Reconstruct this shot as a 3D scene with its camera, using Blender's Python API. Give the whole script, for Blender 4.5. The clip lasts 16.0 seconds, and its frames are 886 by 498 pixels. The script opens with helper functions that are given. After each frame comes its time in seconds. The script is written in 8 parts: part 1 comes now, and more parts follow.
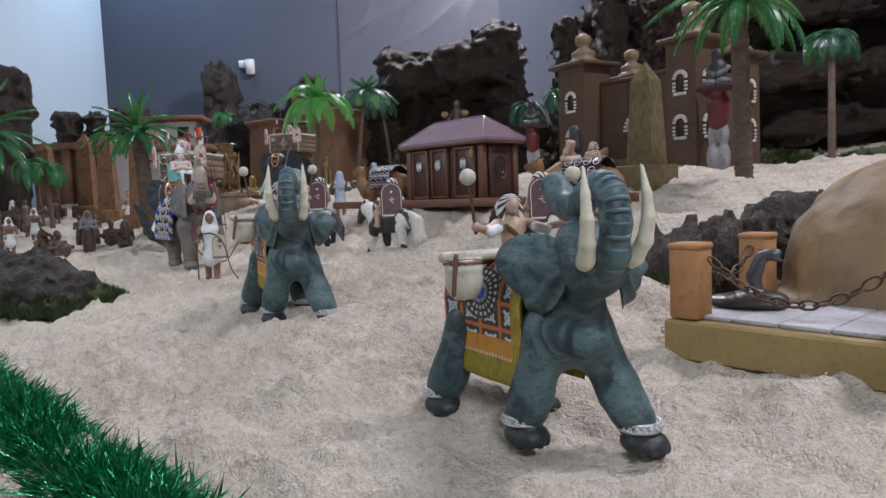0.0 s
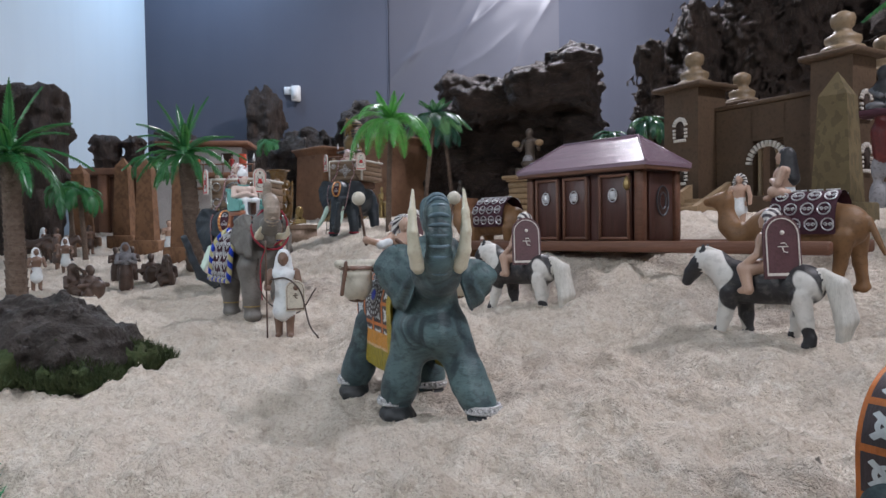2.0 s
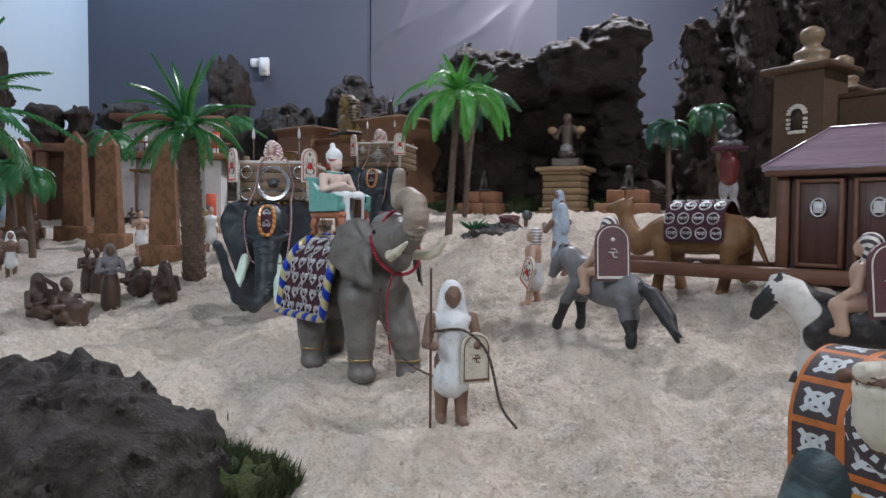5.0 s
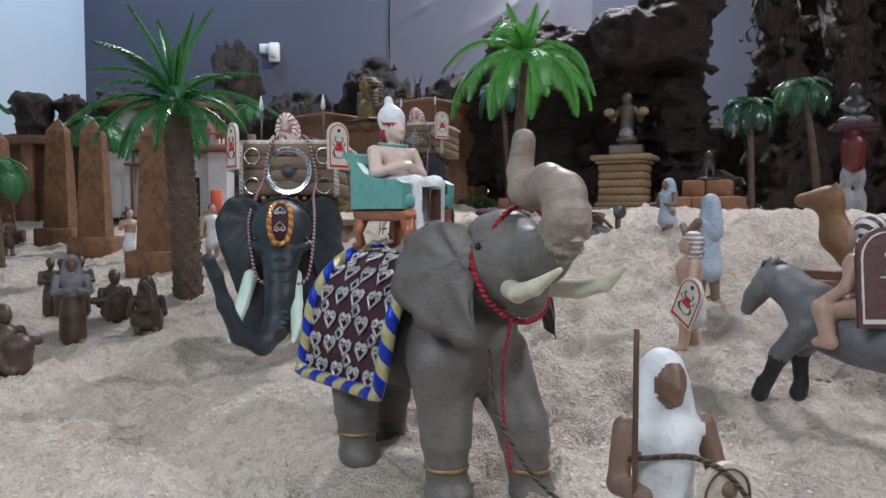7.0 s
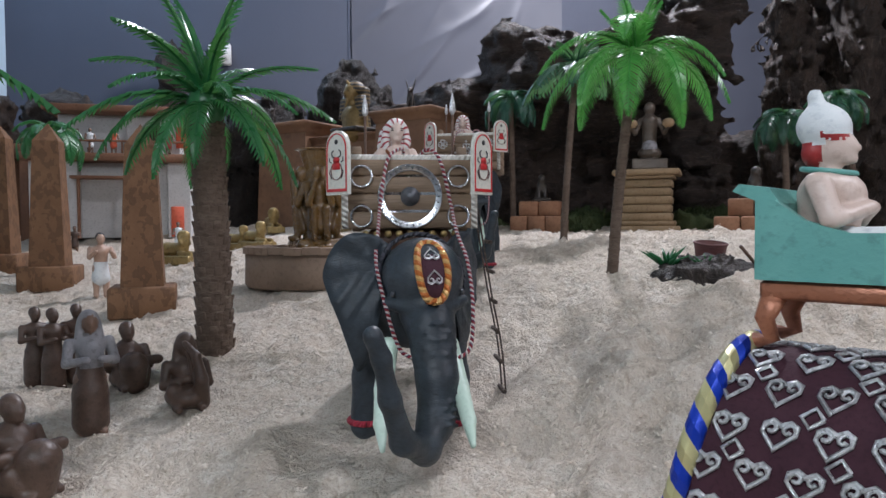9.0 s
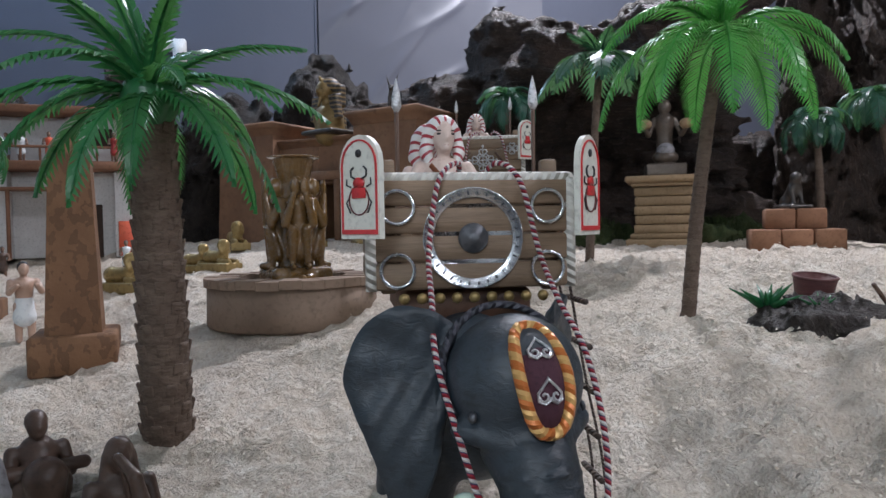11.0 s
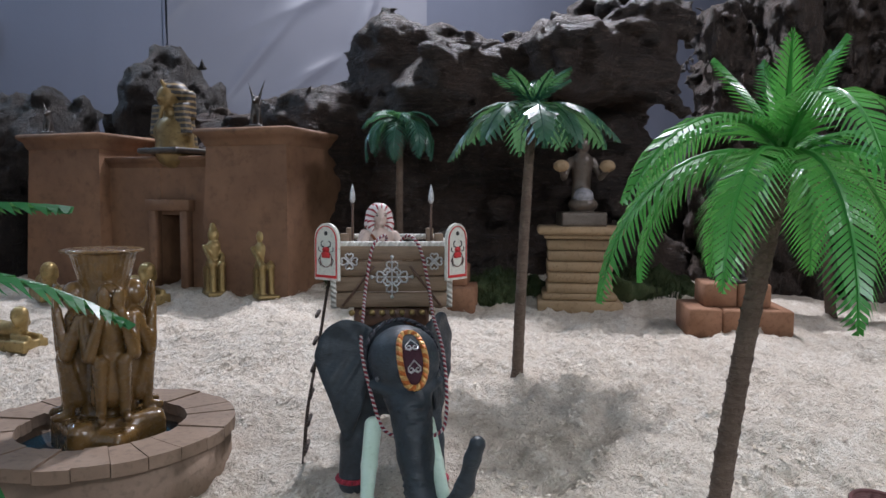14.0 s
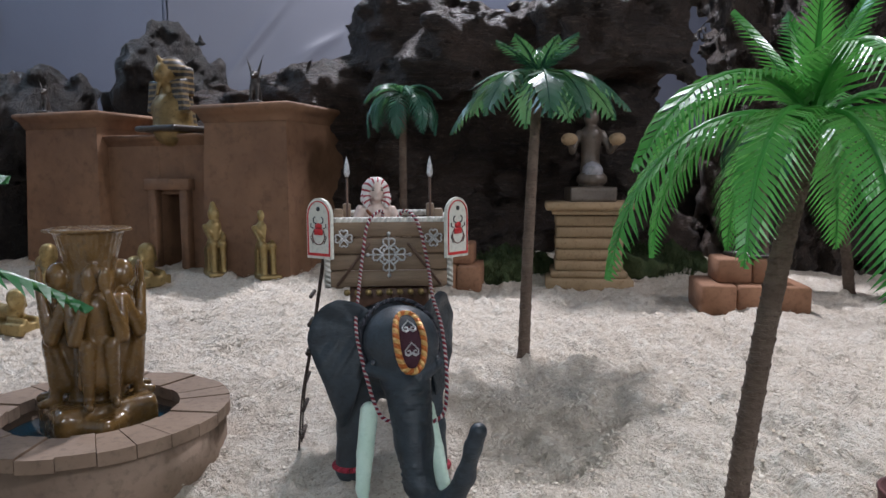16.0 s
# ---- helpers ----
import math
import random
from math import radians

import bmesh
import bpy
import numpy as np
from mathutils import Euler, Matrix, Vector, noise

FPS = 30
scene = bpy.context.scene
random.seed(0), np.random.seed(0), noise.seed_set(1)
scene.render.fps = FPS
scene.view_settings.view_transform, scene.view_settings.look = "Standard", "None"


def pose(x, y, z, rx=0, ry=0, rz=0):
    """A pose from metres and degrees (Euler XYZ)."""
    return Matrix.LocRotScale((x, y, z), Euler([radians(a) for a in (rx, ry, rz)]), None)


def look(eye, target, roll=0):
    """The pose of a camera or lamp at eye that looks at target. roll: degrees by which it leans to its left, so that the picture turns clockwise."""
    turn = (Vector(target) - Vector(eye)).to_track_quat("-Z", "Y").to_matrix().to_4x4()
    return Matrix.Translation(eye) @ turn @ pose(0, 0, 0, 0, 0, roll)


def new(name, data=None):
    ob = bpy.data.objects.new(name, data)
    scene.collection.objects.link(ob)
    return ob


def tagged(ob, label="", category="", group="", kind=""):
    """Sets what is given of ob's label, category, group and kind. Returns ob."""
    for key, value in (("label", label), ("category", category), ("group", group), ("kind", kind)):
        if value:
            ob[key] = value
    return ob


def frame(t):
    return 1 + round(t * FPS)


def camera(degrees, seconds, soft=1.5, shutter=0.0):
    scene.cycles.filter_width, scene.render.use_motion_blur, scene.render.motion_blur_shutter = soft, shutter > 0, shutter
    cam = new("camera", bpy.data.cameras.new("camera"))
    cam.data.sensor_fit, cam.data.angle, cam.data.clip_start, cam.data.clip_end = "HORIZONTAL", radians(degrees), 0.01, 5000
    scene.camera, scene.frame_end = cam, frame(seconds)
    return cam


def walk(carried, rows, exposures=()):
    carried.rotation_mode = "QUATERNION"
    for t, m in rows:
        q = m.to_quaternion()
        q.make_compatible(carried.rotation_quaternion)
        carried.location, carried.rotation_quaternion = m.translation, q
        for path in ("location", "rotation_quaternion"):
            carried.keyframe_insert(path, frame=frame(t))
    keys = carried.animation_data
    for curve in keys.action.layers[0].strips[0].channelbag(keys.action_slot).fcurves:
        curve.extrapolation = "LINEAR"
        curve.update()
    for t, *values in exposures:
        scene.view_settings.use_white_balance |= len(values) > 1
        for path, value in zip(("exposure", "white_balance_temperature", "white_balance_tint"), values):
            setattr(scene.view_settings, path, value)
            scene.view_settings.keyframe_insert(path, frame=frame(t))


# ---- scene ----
cam = camera(64.7, 16.0)
PATH = [
    (0, (0.069, 0.011, 0.322), (-0.004, 2.004, 0.166), -2.2),
    (0.5, (0.014, 0.046, 0.33), (-0.022, 2.041, 0.193), -1.5),
    (0.7, (-0.013, 0.063, 0.331), (-0.026, 2.059, 0.208), -0.9),
    (1, (-0.046, 0.084, 0.337), (-0.053, 2.082, 0.243), -0.8),
    (1.5, (-0.075, 0.155, 0.336), (-0.134, 2.154, 0.284), -0.8),
    (2, (-0.089, 0.271, 0.331), (-0.23, 2.266, 0.277), -0.9),
    (2.5, (-0.094, 0.341, 0.337), (-0.254, 2.333, 0.266), -1.6),
    (3, (-0.138, 0.397, 0.338), (-0.303, 2.388, 0.248), -1.8),
    (3.5, (-0.198, 0.452, 0.343), (-0.245, 2.449, 0.245), -1.2),
    (4, (-0.272, 0.519, 0.343), (-0.243, 2.516, 0.236), -0.4),
    (4.5, (-0.344, 0.565, 0.348), (-0.294, 2.562, 0.24), 0.3),
    (5, (-0.385, 0.61, 0.359), (-0.329, 2.607, 0.272), 0.4),
    (5.2, (-0.397, 0.644, 0.36), (-0.384, 2.642, 0.283), 0.2),
    (7.3, (-0.469, 0.928, 0.363), (-0.436, 2.925, 0.265), -0.2),
    (7.5, (-0.485, 0.946, 0.367), (-0.422, 2.943, 0.276), -0.1),
    (8, (-0.545, 1.006, 0.376), (-0.418, 3.0, 0.296), -0.0),
    (8.5, (-0.611, 1.057, 0.379), (-0.427, 3.047, 0.305), 0.0),
    (9, (-0.655, 1.102, 0.387), (-0.405, 3.085, 0.318), -0.3),
    (9.2, (-0.656, 1.122, 0.389), (-0.395, 3.104, 0.326), -0.4),
    (11.3, (-0.703, 1.352, 0.432), (-0.294, 3.309, 0.365), -1.3),
    (11.5, (-0.713, 1.375, 0.448), (-0.213, 3.31, 0.385), -1.3),
    (12, (-0.725, 1.427, 0.474), (-0.102, 3.327, 0.417), -1.2),
    (12.5, (-0.706, 1.478, 0.513), (-0.023, 3.357, 0.464), -1.0),
    (13, (-0.692, 1.521, 0.541), (0.049, 3.379, 0.495), -0.3),
    (13.5, (-0.672, 1.564, 0.559), (0.092, 3.411, 0.484), 0.1),
    (14, (-0.658, 1.592, 0.563), (0.062, 3.453, 0.419), 0.3),
    (14.5, (-0.642, 1.609, 0.56), (0.066, 3.472, 0.4), 0.1),
    (15, (-0.639, 1.617, 0.56), (0.05, 3.486, 0.378), -0.0),
    (15.5, (-0.64, 1.62, 0.558), (0.037, 3.491, 0.363), -0.2),
    (16, (-0.639, 1.619, 0.558), (0.053, 3.484, 0.354), -0.3),
]
walk(cam, [(t, look(eye, target, roll)) for t, eye, target, roll in PATH], [(0.0, -0.08, 6250, 11), (3.0, -0.08, 6250, 11), (5.0, -0.1, 6250, 11), (8.0, -0.03, 6200, 10), (11.5, -0.05, 6100, 9), (12.5, 0.0, 5800, 6), (14.0, 0.0, 6150, 9), (16.0, -0.03, 6200, 9)])

# ---- light: ceiling lamps of a closed indoor hall, plus added low front fills ----
world = bpy.data.worlds.new("world")
scene.world = world
world.use_nodes = True
world.node_tree.nodes["Background"].inputs[0].default_value = (0.6, 0.68, 0.8, 1)
world.node_tree.nodes["Background"].inputs[1].default_value = 0.03
scene.view_settings.exposure = 0.0

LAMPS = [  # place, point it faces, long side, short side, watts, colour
    ((0.16, 3.28, 2.24), (0.16, 3.281, 0.0), 0.20, 0.15, 58, (0.955, 0.93, 1.0)),
    ((1.40, 0.80, 2.27), (1.40, 0.801, 0.0), 0.26, 0.20, 40, (0.965, 0.93, 1.0)),
    ((-1.58, 3.86, 2.22), (-1.58, 3.861, 0.0), 0.3, 0.15, 12, (0.56, 0.75, 1.0)),
    # weak overhead fill, added for ambience only
    ((-0.5, -0.9, 2.27), (-0.5, -0.899, 0.0), 1.0, 0.3, 6, (0.90, 0.94, 1.0)),
    # two unseen low fills, added to brighten fronts as a viewer's own light would
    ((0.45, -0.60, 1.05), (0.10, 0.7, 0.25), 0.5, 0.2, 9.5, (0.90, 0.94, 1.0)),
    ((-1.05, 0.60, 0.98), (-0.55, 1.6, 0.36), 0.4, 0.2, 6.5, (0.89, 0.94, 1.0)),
]
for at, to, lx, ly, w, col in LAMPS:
    lamp = bpy.data.lights.new("ceiling_lamp" if at[2] > 2 else "added_front_fill", "AREA")
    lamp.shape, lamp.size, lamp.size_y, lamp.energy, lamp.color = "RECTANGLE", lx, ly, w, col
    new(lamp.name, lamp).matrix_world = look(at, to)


# ---- node helpers ----
def rgb(c):
    return (*c, 1.0) if len(c) == 3 else c


class Nodes:
    """A thin wrapper to write a node material in few lines."""

    def __init__(self, name):
        self.m = bpy.data.materials.new(name)
        self.m.use_nodes = True
        self.t = self.m.node_tree
        self.p = self.t.nodes["Principled BSDF"]
        self.co = self.t.nodes.new("ShaderNodeTexCoord")
        self.obj, self.uv = self.co.outputs["Object"], self.co.outputs["UV"]

    def put(self, socket, v):
        if isinstance(v, bpy.types.NodeSocket):
            self.t.links.new(v, socket)
        elif isinstance(v, tuple) and socket.type == "RGBA":
            socket.default_value = rgb(v)
        else:
            socket.default_value = v

    def math(self, op, a, b=0.0, c=0.0):
        n = self.t.nodes.new("ShaderNodeMath")
        n.operation = op
        for i, v in enumerate((a, b, c)):
            self.put(n.inputs[i], v)
        return n.outputs[0]

    def sep(self, v):
        n = self.t.nodes.new("ShaderNodeSeparateXYZ")
        self.put(n.inputs[0], v)
        return n.outputs

    def vec(self, op, a, b):
        n = self.t.nodes.new("ShaderNodeVectorMath")
        n.operation = op
        self.put(n.inputs[0], a)
        self.put(n.inputs[1], b)
        return n.outputs["Value"] if op in ("DISTANCE", "LENGTH", "DOT_PRODUCT") else n.outputs[0]

    def noise(self, scale, detail=4.0, rough=0.6, co=None, stretch=None, distort=0.0):
        n = self.t.nodes.new("ShaderNodeTexNoise")
        co = co or self.obj
        if stretch:
            co = self.vec("MULTIPLY", co, stretch)
        self.put(n.inputs["Vector"], co)
        for k, v in (("Scale", scale), ("Detail", detail), ("Roughness", rough), ("Distortion", distort)):
            n.inputs[k].default_value = v
        return n.outputs[0]

    def voronoi(self, scale, feature="F1", co=None):
        n = self.t.nodes.new("ShaderNodeTexVoronoi")
        n.feature = feature
        self.put(n.inputs["Vector"], co or self.obj)
        n.inputs["Scale"].default_value = scale
        return n.outputs["Distance"]

    def ramp(self, f, lo, hi):
        n = self.t.nodes.new("ShaderNodeMapRange")
        n.clamp = True
        self.put(n.inputs[0], f)
        n.inputs[1].default_value, n.inputs[2].default_value = lo, hi
        return n.outputs[0]

    def mix(self, f, a, b):
        n = self.t.nodes.new("ShaderNodeMix")
        n.data_type = "RGBA"
        self.put(n.inputs[0], f)
        self.put(n.inputs[6], a)
        self.put(n.inputs[7], b)
        return n.outputs[2]

    def random(self):
        return self.t.nodes.new("ShaderNodeObjectInfo").outputs["Random"]

    def island(self):
        return self.t.nodes.new("ShaderNodeNewGeometry").outputs["Random Per Island"]

    def done(self, colour, rough=0.6, metal=0.0, bump=None, depth=0.002, strength=0.5, spec=None, coat=None):
        self.put(self.p.inputs["Base Color"], colour)
        self.put(self.p.inputs["Roughness"], rough)
        self.put(self.p.inputs["Metallic"], metal)
        if spec is not None:
            self.put(self.p.inputs["Specular IOR Level"], spec)
        if coat is not None:
            self.put(self.p.inputs["Coat Weight"], coat)
            self.p.inputs["Coat Roughness"].default_value = 0.15
        if bump is not None:
            n = self.t.nodes.new("ShaderNodeBump")
            n.inputs["Strength"].default_value, n.inputs["Distance"].default_value = strength, depth
            self.put(n.inputs["Height"], bump)
            self.t.links.new(n.outputs[0], self.p.inputs["Normal"])
        return self.m


def mat(name, c1, c2, big=20, fine=200, rough=0.6, metal=0.0, depth=0.001, strength=0.5, c3=None, stretch=None, spec=None, coat=None, vary=0.0):
    """Two-scale mottled surface: big blotches between c1 and c2, fine grain towards c3."""
    n = Nodes(name)
    col = n.mix(n.ramp(n.noise(big, 5, 0.65, stretch=stretch), 0.35, 0.68), c1, c2)
    grain = n.noise(fine, 4, 0.6, stretch=stretch)
    if c3 is None:
        c3 = tuple(v * 0.55 for v in c1)
    col = n.mix(n.math("MULTIPLY", n.ramp(grain, 0.52, 0.75), 0.7), col, c3)
    if vary:
        col = n.mix(n.math("MULTIPLY", n.random(), vary), col, tuple(v * 0.5 for v in c1))
    r = n.math("ADD", n.math("MULTIPLY", grain, 0.25), rough - 0.12)
    return n.done(col, r, metal, grain, depth, strength, spec, coat)


# ---- materials ----
def sand_material():
    n = Nodes("sawdust_sand")
    big = n.noise(3.2, 4, 0.6)
    mid = n.noise(42, 5, 0.7, distort=0.8)
    clump = n.noise(150, 4, 0.7, distort=0.5)
    fine = n.noise(520, 3, 0.7)
    col = n.mix(n.ramp(big, 0.35, 0.65), (0.72, 0.622, 0.515), (0.79, 0.705, 0.60))
    col = n.mix(n.ramp(mid, 0.45, 0.68), col, (0.86, 0.795, 0.70))
    col = n.mix(n.math("MULTIPLY", n.ramp(clump, 0.50, 0.66), 0.6), col, (0.50, 0.40, 0.30))
    col = n.mix(n.math("MULTIPLY", n.ramp(fine, 0.52, 0.66), 0.5), col, (0.46, 0.36, 0.27))
    chip = n.noise(260, 2, 0.5, stretch=(1.0, 0.6, 1.0), distort=1.2)
    col = n.mix(n.math("MULTIPLY", n.ramp(chip, 0.69, 0.73), 0.55), col, (0.20, 0.145, 0.10))
    h = n.math("ADD", n.math("MULTIPLY", mid, 1.6), n.math("ADD", n.math("MULTIPLY", fine, 0.35), n.math("MULTIPLY", clump, 1.0)))
    return n.done(col, 0.95, 0, h, 0.0085, 0.95, spec=0.15)


def plaster(name, c1, c2):
    n = Nodes(name)
    col = n.mix(n.ramp(n.noise(1.1, 4, 0.5), 0.3, 0.7), c1, c2)
    streak = n.noise(2.0, 3, 0.5, stretch=(6.0, 6.0, 0.25))
    col = n.mix(n.math("MULTIPLY", n.ramp(streak, 0.45, 0.7), 0.14), col, tuple(v * 0.85 for v in c1))
    return n.done(col, 0.75, 0, n.noise(60, 4, 0.6), 0.0015, 0.25)


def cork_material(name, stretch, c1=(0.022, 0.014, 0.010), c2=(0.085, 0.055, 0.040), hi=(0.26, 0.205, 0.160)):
    """Cork bark and stone: broad tone follows the bump, dark in its hollows, paler on its crests."""
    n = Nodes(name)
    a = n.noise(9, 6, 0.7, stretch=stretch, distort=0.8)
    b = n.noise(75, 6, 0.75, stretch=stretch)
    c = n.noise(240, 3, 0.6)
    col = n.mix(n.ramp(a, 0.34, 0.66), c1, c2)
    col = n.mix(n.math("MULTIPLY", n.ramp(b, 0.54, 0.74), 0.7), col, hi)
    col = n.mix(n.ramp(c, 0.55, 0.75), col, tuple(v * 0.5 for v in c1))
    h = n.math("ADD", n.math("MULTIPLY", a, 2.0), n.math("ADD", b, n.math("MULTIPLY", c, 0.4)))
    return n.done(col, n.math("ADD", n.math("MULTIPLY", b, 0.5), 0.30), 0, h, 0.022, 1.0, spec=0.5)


def stripes(name, centre, step, c1, c2, share=0.45, axis=None):
    """Painted stripes fanning out round the face (or bands along an axis) in object space."""
    n = Nodes(name)
    if axis is None:
        x, y, z = n.sep(n.vec("SUBTRACT", n.obj, centre))
        d = n.math("MULTIPLY", n.math("ARCTAN2", y, n.math("ADD", z, n.math("MULTIPLY", x, -0.35))), 0.0095)
    else:
        d = n.sep(n.obj)[axis]
    f = n.math("FRACT", n.math("DIVIDE", n.math("ADD", d, 1.0), step))
    col = n.mix(n.math("LESS_THAN", f, share), c1, c2)
    col = n.mix(n.math("MULTIPLY", n.ramp(n.noise(160, 3), 0.5, 0.8), 0.3), col, (0.4, 0.36, 0.33))
    return n.done(col, 0.5, 0, n.noise(300, 3), 0.0006, 0.4)


def wood(name, c1, c2, axis=0, scale=26, rough=0.55, coat=None):
    n = Nodes(name)
    s = [7.0, 7.0, 7.0]
    s[axis] = 0.5
    a = n.noise(scale, 6, 0.65, stretch=tuple(s), distort=0.5)
    b = n.noise(scale * 6, 4, 0.6, stretch=tuple(s))
    col = n.mix(n.ramp(a, 0.36, 0.66), c1, c2)
    col = n.mix(n.math("MULTIPLY", n.ramp(b, 0.5, 0.75), 0.6), col, tuple(v * 0.5 for v in c1))
    col = n.mix(n.math("MULTIPLY", n.random(), 0.35), col, tuple(v * 0.55 for v in c1))
    return n.done(col, rough, 0, n.math("ADD", a, n.math("MULTIPLY", b, 0.5)), 0.0015, 0.5, coat=coat)


def rope_material(name, c1, c2, turns=1.0, c3=None, metal=0.0, rough=0.6):
    """Twisted cord: slanting strands from the tube's own map (u round, v along in strand lengths)."""
    n = Nodes(name)
    s = n.sep(n.uv)
    f = n.math("FRACT", n.math("ADD", n.math("MULTIPLY", s[0], turns), s[1]))
    col = n.mix(n.math("LESS_THAN", f, 0.5), c1, c2)
    if c3:
        col = n.mix(n.math("LESS_THAN", n.math("ABSOLUTE", n.math("SUBTRACT", f, 0.5)), 0.07), col, c3)
    h = n.math("ABSOLUTE", n.math("SUBTRACT", n.math("FRACT", n.math("MULTIPLY", f, 2.0)), 0.5))
    h = n.math("ADD", n.math("MULTIPLY", h, -2.0), n.math("MULTIPLY", n.noise(700, 2), 0.3))
    return n.done(col, rough, metal, h, 0.0015, 0.8)


def blanket_material():
    """Painted saddle blanket: mandala with a blue gem, squares with pale motifs, orange and yellow hems."""
    n = Nodes("painted_blanket")
    u, v, _ = n.sep(n.uv)
    dark, pale, orange, yellow = (0.05, 0.035, 0.04), (0.62, 0.66, 0.68), (0.55, 0.16, 0.03), (0.42, 0.32, 0.02)
    # squares: four columns, rows of equal height
    su = n.math("FRACT", n.math("MULTIPLY", u, 4.0))
    sv = n.math("FRACT", n.math("MULTIPLY", v, 5.5))
    cu = n.math("ABSOLUTE", n.math("SUBTRACT", su, 0.5))
    cv = n.math("ABSOLUTE", n.math("SUBTRACT", sv, 0.5))
    edge = n.math("GREATER_THAN", n.math("MAXIMUM", cu, cv), 0.42)
    r = n.math("SQRT", n.math("ADD", n.math("MULTIPLY", cu, cu), n.math("MULTIPLY", cv, cv)))
    star = n.math("ABSOLUTE", n.math("SUBTRACT", cu, cv))
    motif = n.math("MULTIPLY", n.math("LESS_THAN", r, 0.38), n.math("MAXIMUM", n.math("LESS_THAN", star, 0.09), n.math("LESS_THAN", n.math("ABSOLUTE", n.math("SUBTRACT", r, 0.2)), 0.045)))
    col = n.mix(motif, dark, pale)
    col = n.mix(edge, col, orange)
    # mandala
    du, dv = n.math("MULTIPLY", n.math("SUBTRACT", u, 0.5), 1.0), n.math("MULTIPLY", n.math("SUBTRACT", v, 0.60), 1.25)
    rr = n.math("SQRT", n.math("ADD", n.math("MULTIPLY", du, du), n.math("MULTIPLY", dv, dv)))
    an = n.math("ARCTAN2", dv, du)
    teeth = n.math("GREATER_THAN", n.math("SINE", n.math("MULTIPLY", an, 20.0)), 0.0)
    ring = n.math("LESS_THAN", n.math("FRACT", n.math("MULTIPLY", rr, 17.0)), 0.55)
    man = n.mix(n.math("MULTIPLY", ring, teeth), dark, pale)
    man = n.mix(n.math("LESS_THAN", rr, 0.055), man, (0.02, 0.06, 0.75))
    col = n.mix(n.math("LESS_THAN", rr, 0.24), col, man)
    # hems
    hem = n.math("MAXIMUM", n.math("LESS_THAN", v, 0.30), n.math("GREATER_THAN", u, 0.88))
    fringe = n.noise(30, 4, 0.7, co=n.vec("MULTIPLY", n.uv, (3.0, 0.4, 1.0)))
    yel = n.mix(n.ramp(fringe, 0.4, 0.65), yellow, (0.16, 0.15, 0.02))
    yel = n.mix(n.math("GREATER_THAN", v, 0.16), yel, (0.6, 0.26, 0.03))
    dots = n.math("MULTIPLY", n.math("LESS_THAN", n.math("ABSOLUTE", n.math("SUBTRACT", v, 0.17)), 0.012), n.math("GREATER_THAN", n.math("SINE", n.math("MULTIPLY", u, 170.0)), -0.2))
    yel = n.mix(dots, yel, (0.7, 0.55, 0.4))
    yel = n.mix(n.math("GREATER_THAN", u, 0.88), yel, n.mix(n.ramp(fringe, 0.45, 0.6), (0.5, 0.36, 0.03), (0.22, 0.17, 0.02)))
    col = n.mix(hem, col, yel)
    col = n.mix(n.math("MULTIPLY", n.ramp(n.noise(120, 4), 0.5, 0.8), 0.5), col, (0.03, 0.025, 0.02))
    return n.done(col, 0.5, 0, n.math("ADD", n.math("ADD", motif, edge), fringe), 0.0012, 0.6)


def pinto_material():
    n = Nodes("pinto_coat")
    f = n.ramp(n.noise(19, 1, 0.4, distort=0.3), 0.455, 0.47)
    col = n.mix(f, (0.62, 0.6, 0.56), (0.018, 0.017, 0.019))
    col = n.mix(n.math("MULTIPLY", n.ramp(n.noise(140, 4), 0.5, 0.75), 0.4), col, (0.2, 0.18, 0.16))
    return n.done(col, 0.5, 0, n.noise(260, 3), 0.0008, 0.5)


def hide_material(name, c1, c2, c3, depth=0.0012, blots=0.5):
    """Moulded elephant hide: creases with darker wash, pale dry-brushing."""
    n = Nodes(name)
    a = n.noise(16, 3, 0.5, distort=0.4)
    w = n.noise(150, 4, 0.65, stretch=(1.0, 1.0, 2.2), distort=0.8)
    chip = n.noise(70, 5, 0.75)
    col = n.mix(n.ramp(a, 0.36, 0.64), c1, c2)
    blot = n.noise(34, 5, 0.62, distort=1.2)
    col = n.mix(n.math("MULTIPLY", n.ramp(blot, 0.46, 0.60), blots), col, c3)
    col = n.mix(n.math("MULTIPLY", n.ramp(w, 0.50, 0.66), 0.55), col, c3)
    col = n.mix(n.math("MULTIPLY", n.ramp(chip, 0.64, 0.74), 0.35), col, tuple(v * 1.3 + 0.02 for v in c2))
    return n.done(col, n.math("ADD", n.math("MULTIPLY", w, 0.25), 0.34), 0, n.math("ADD", a, n.math("MULTIPLY", w, 0.6)), depth, 0.8)


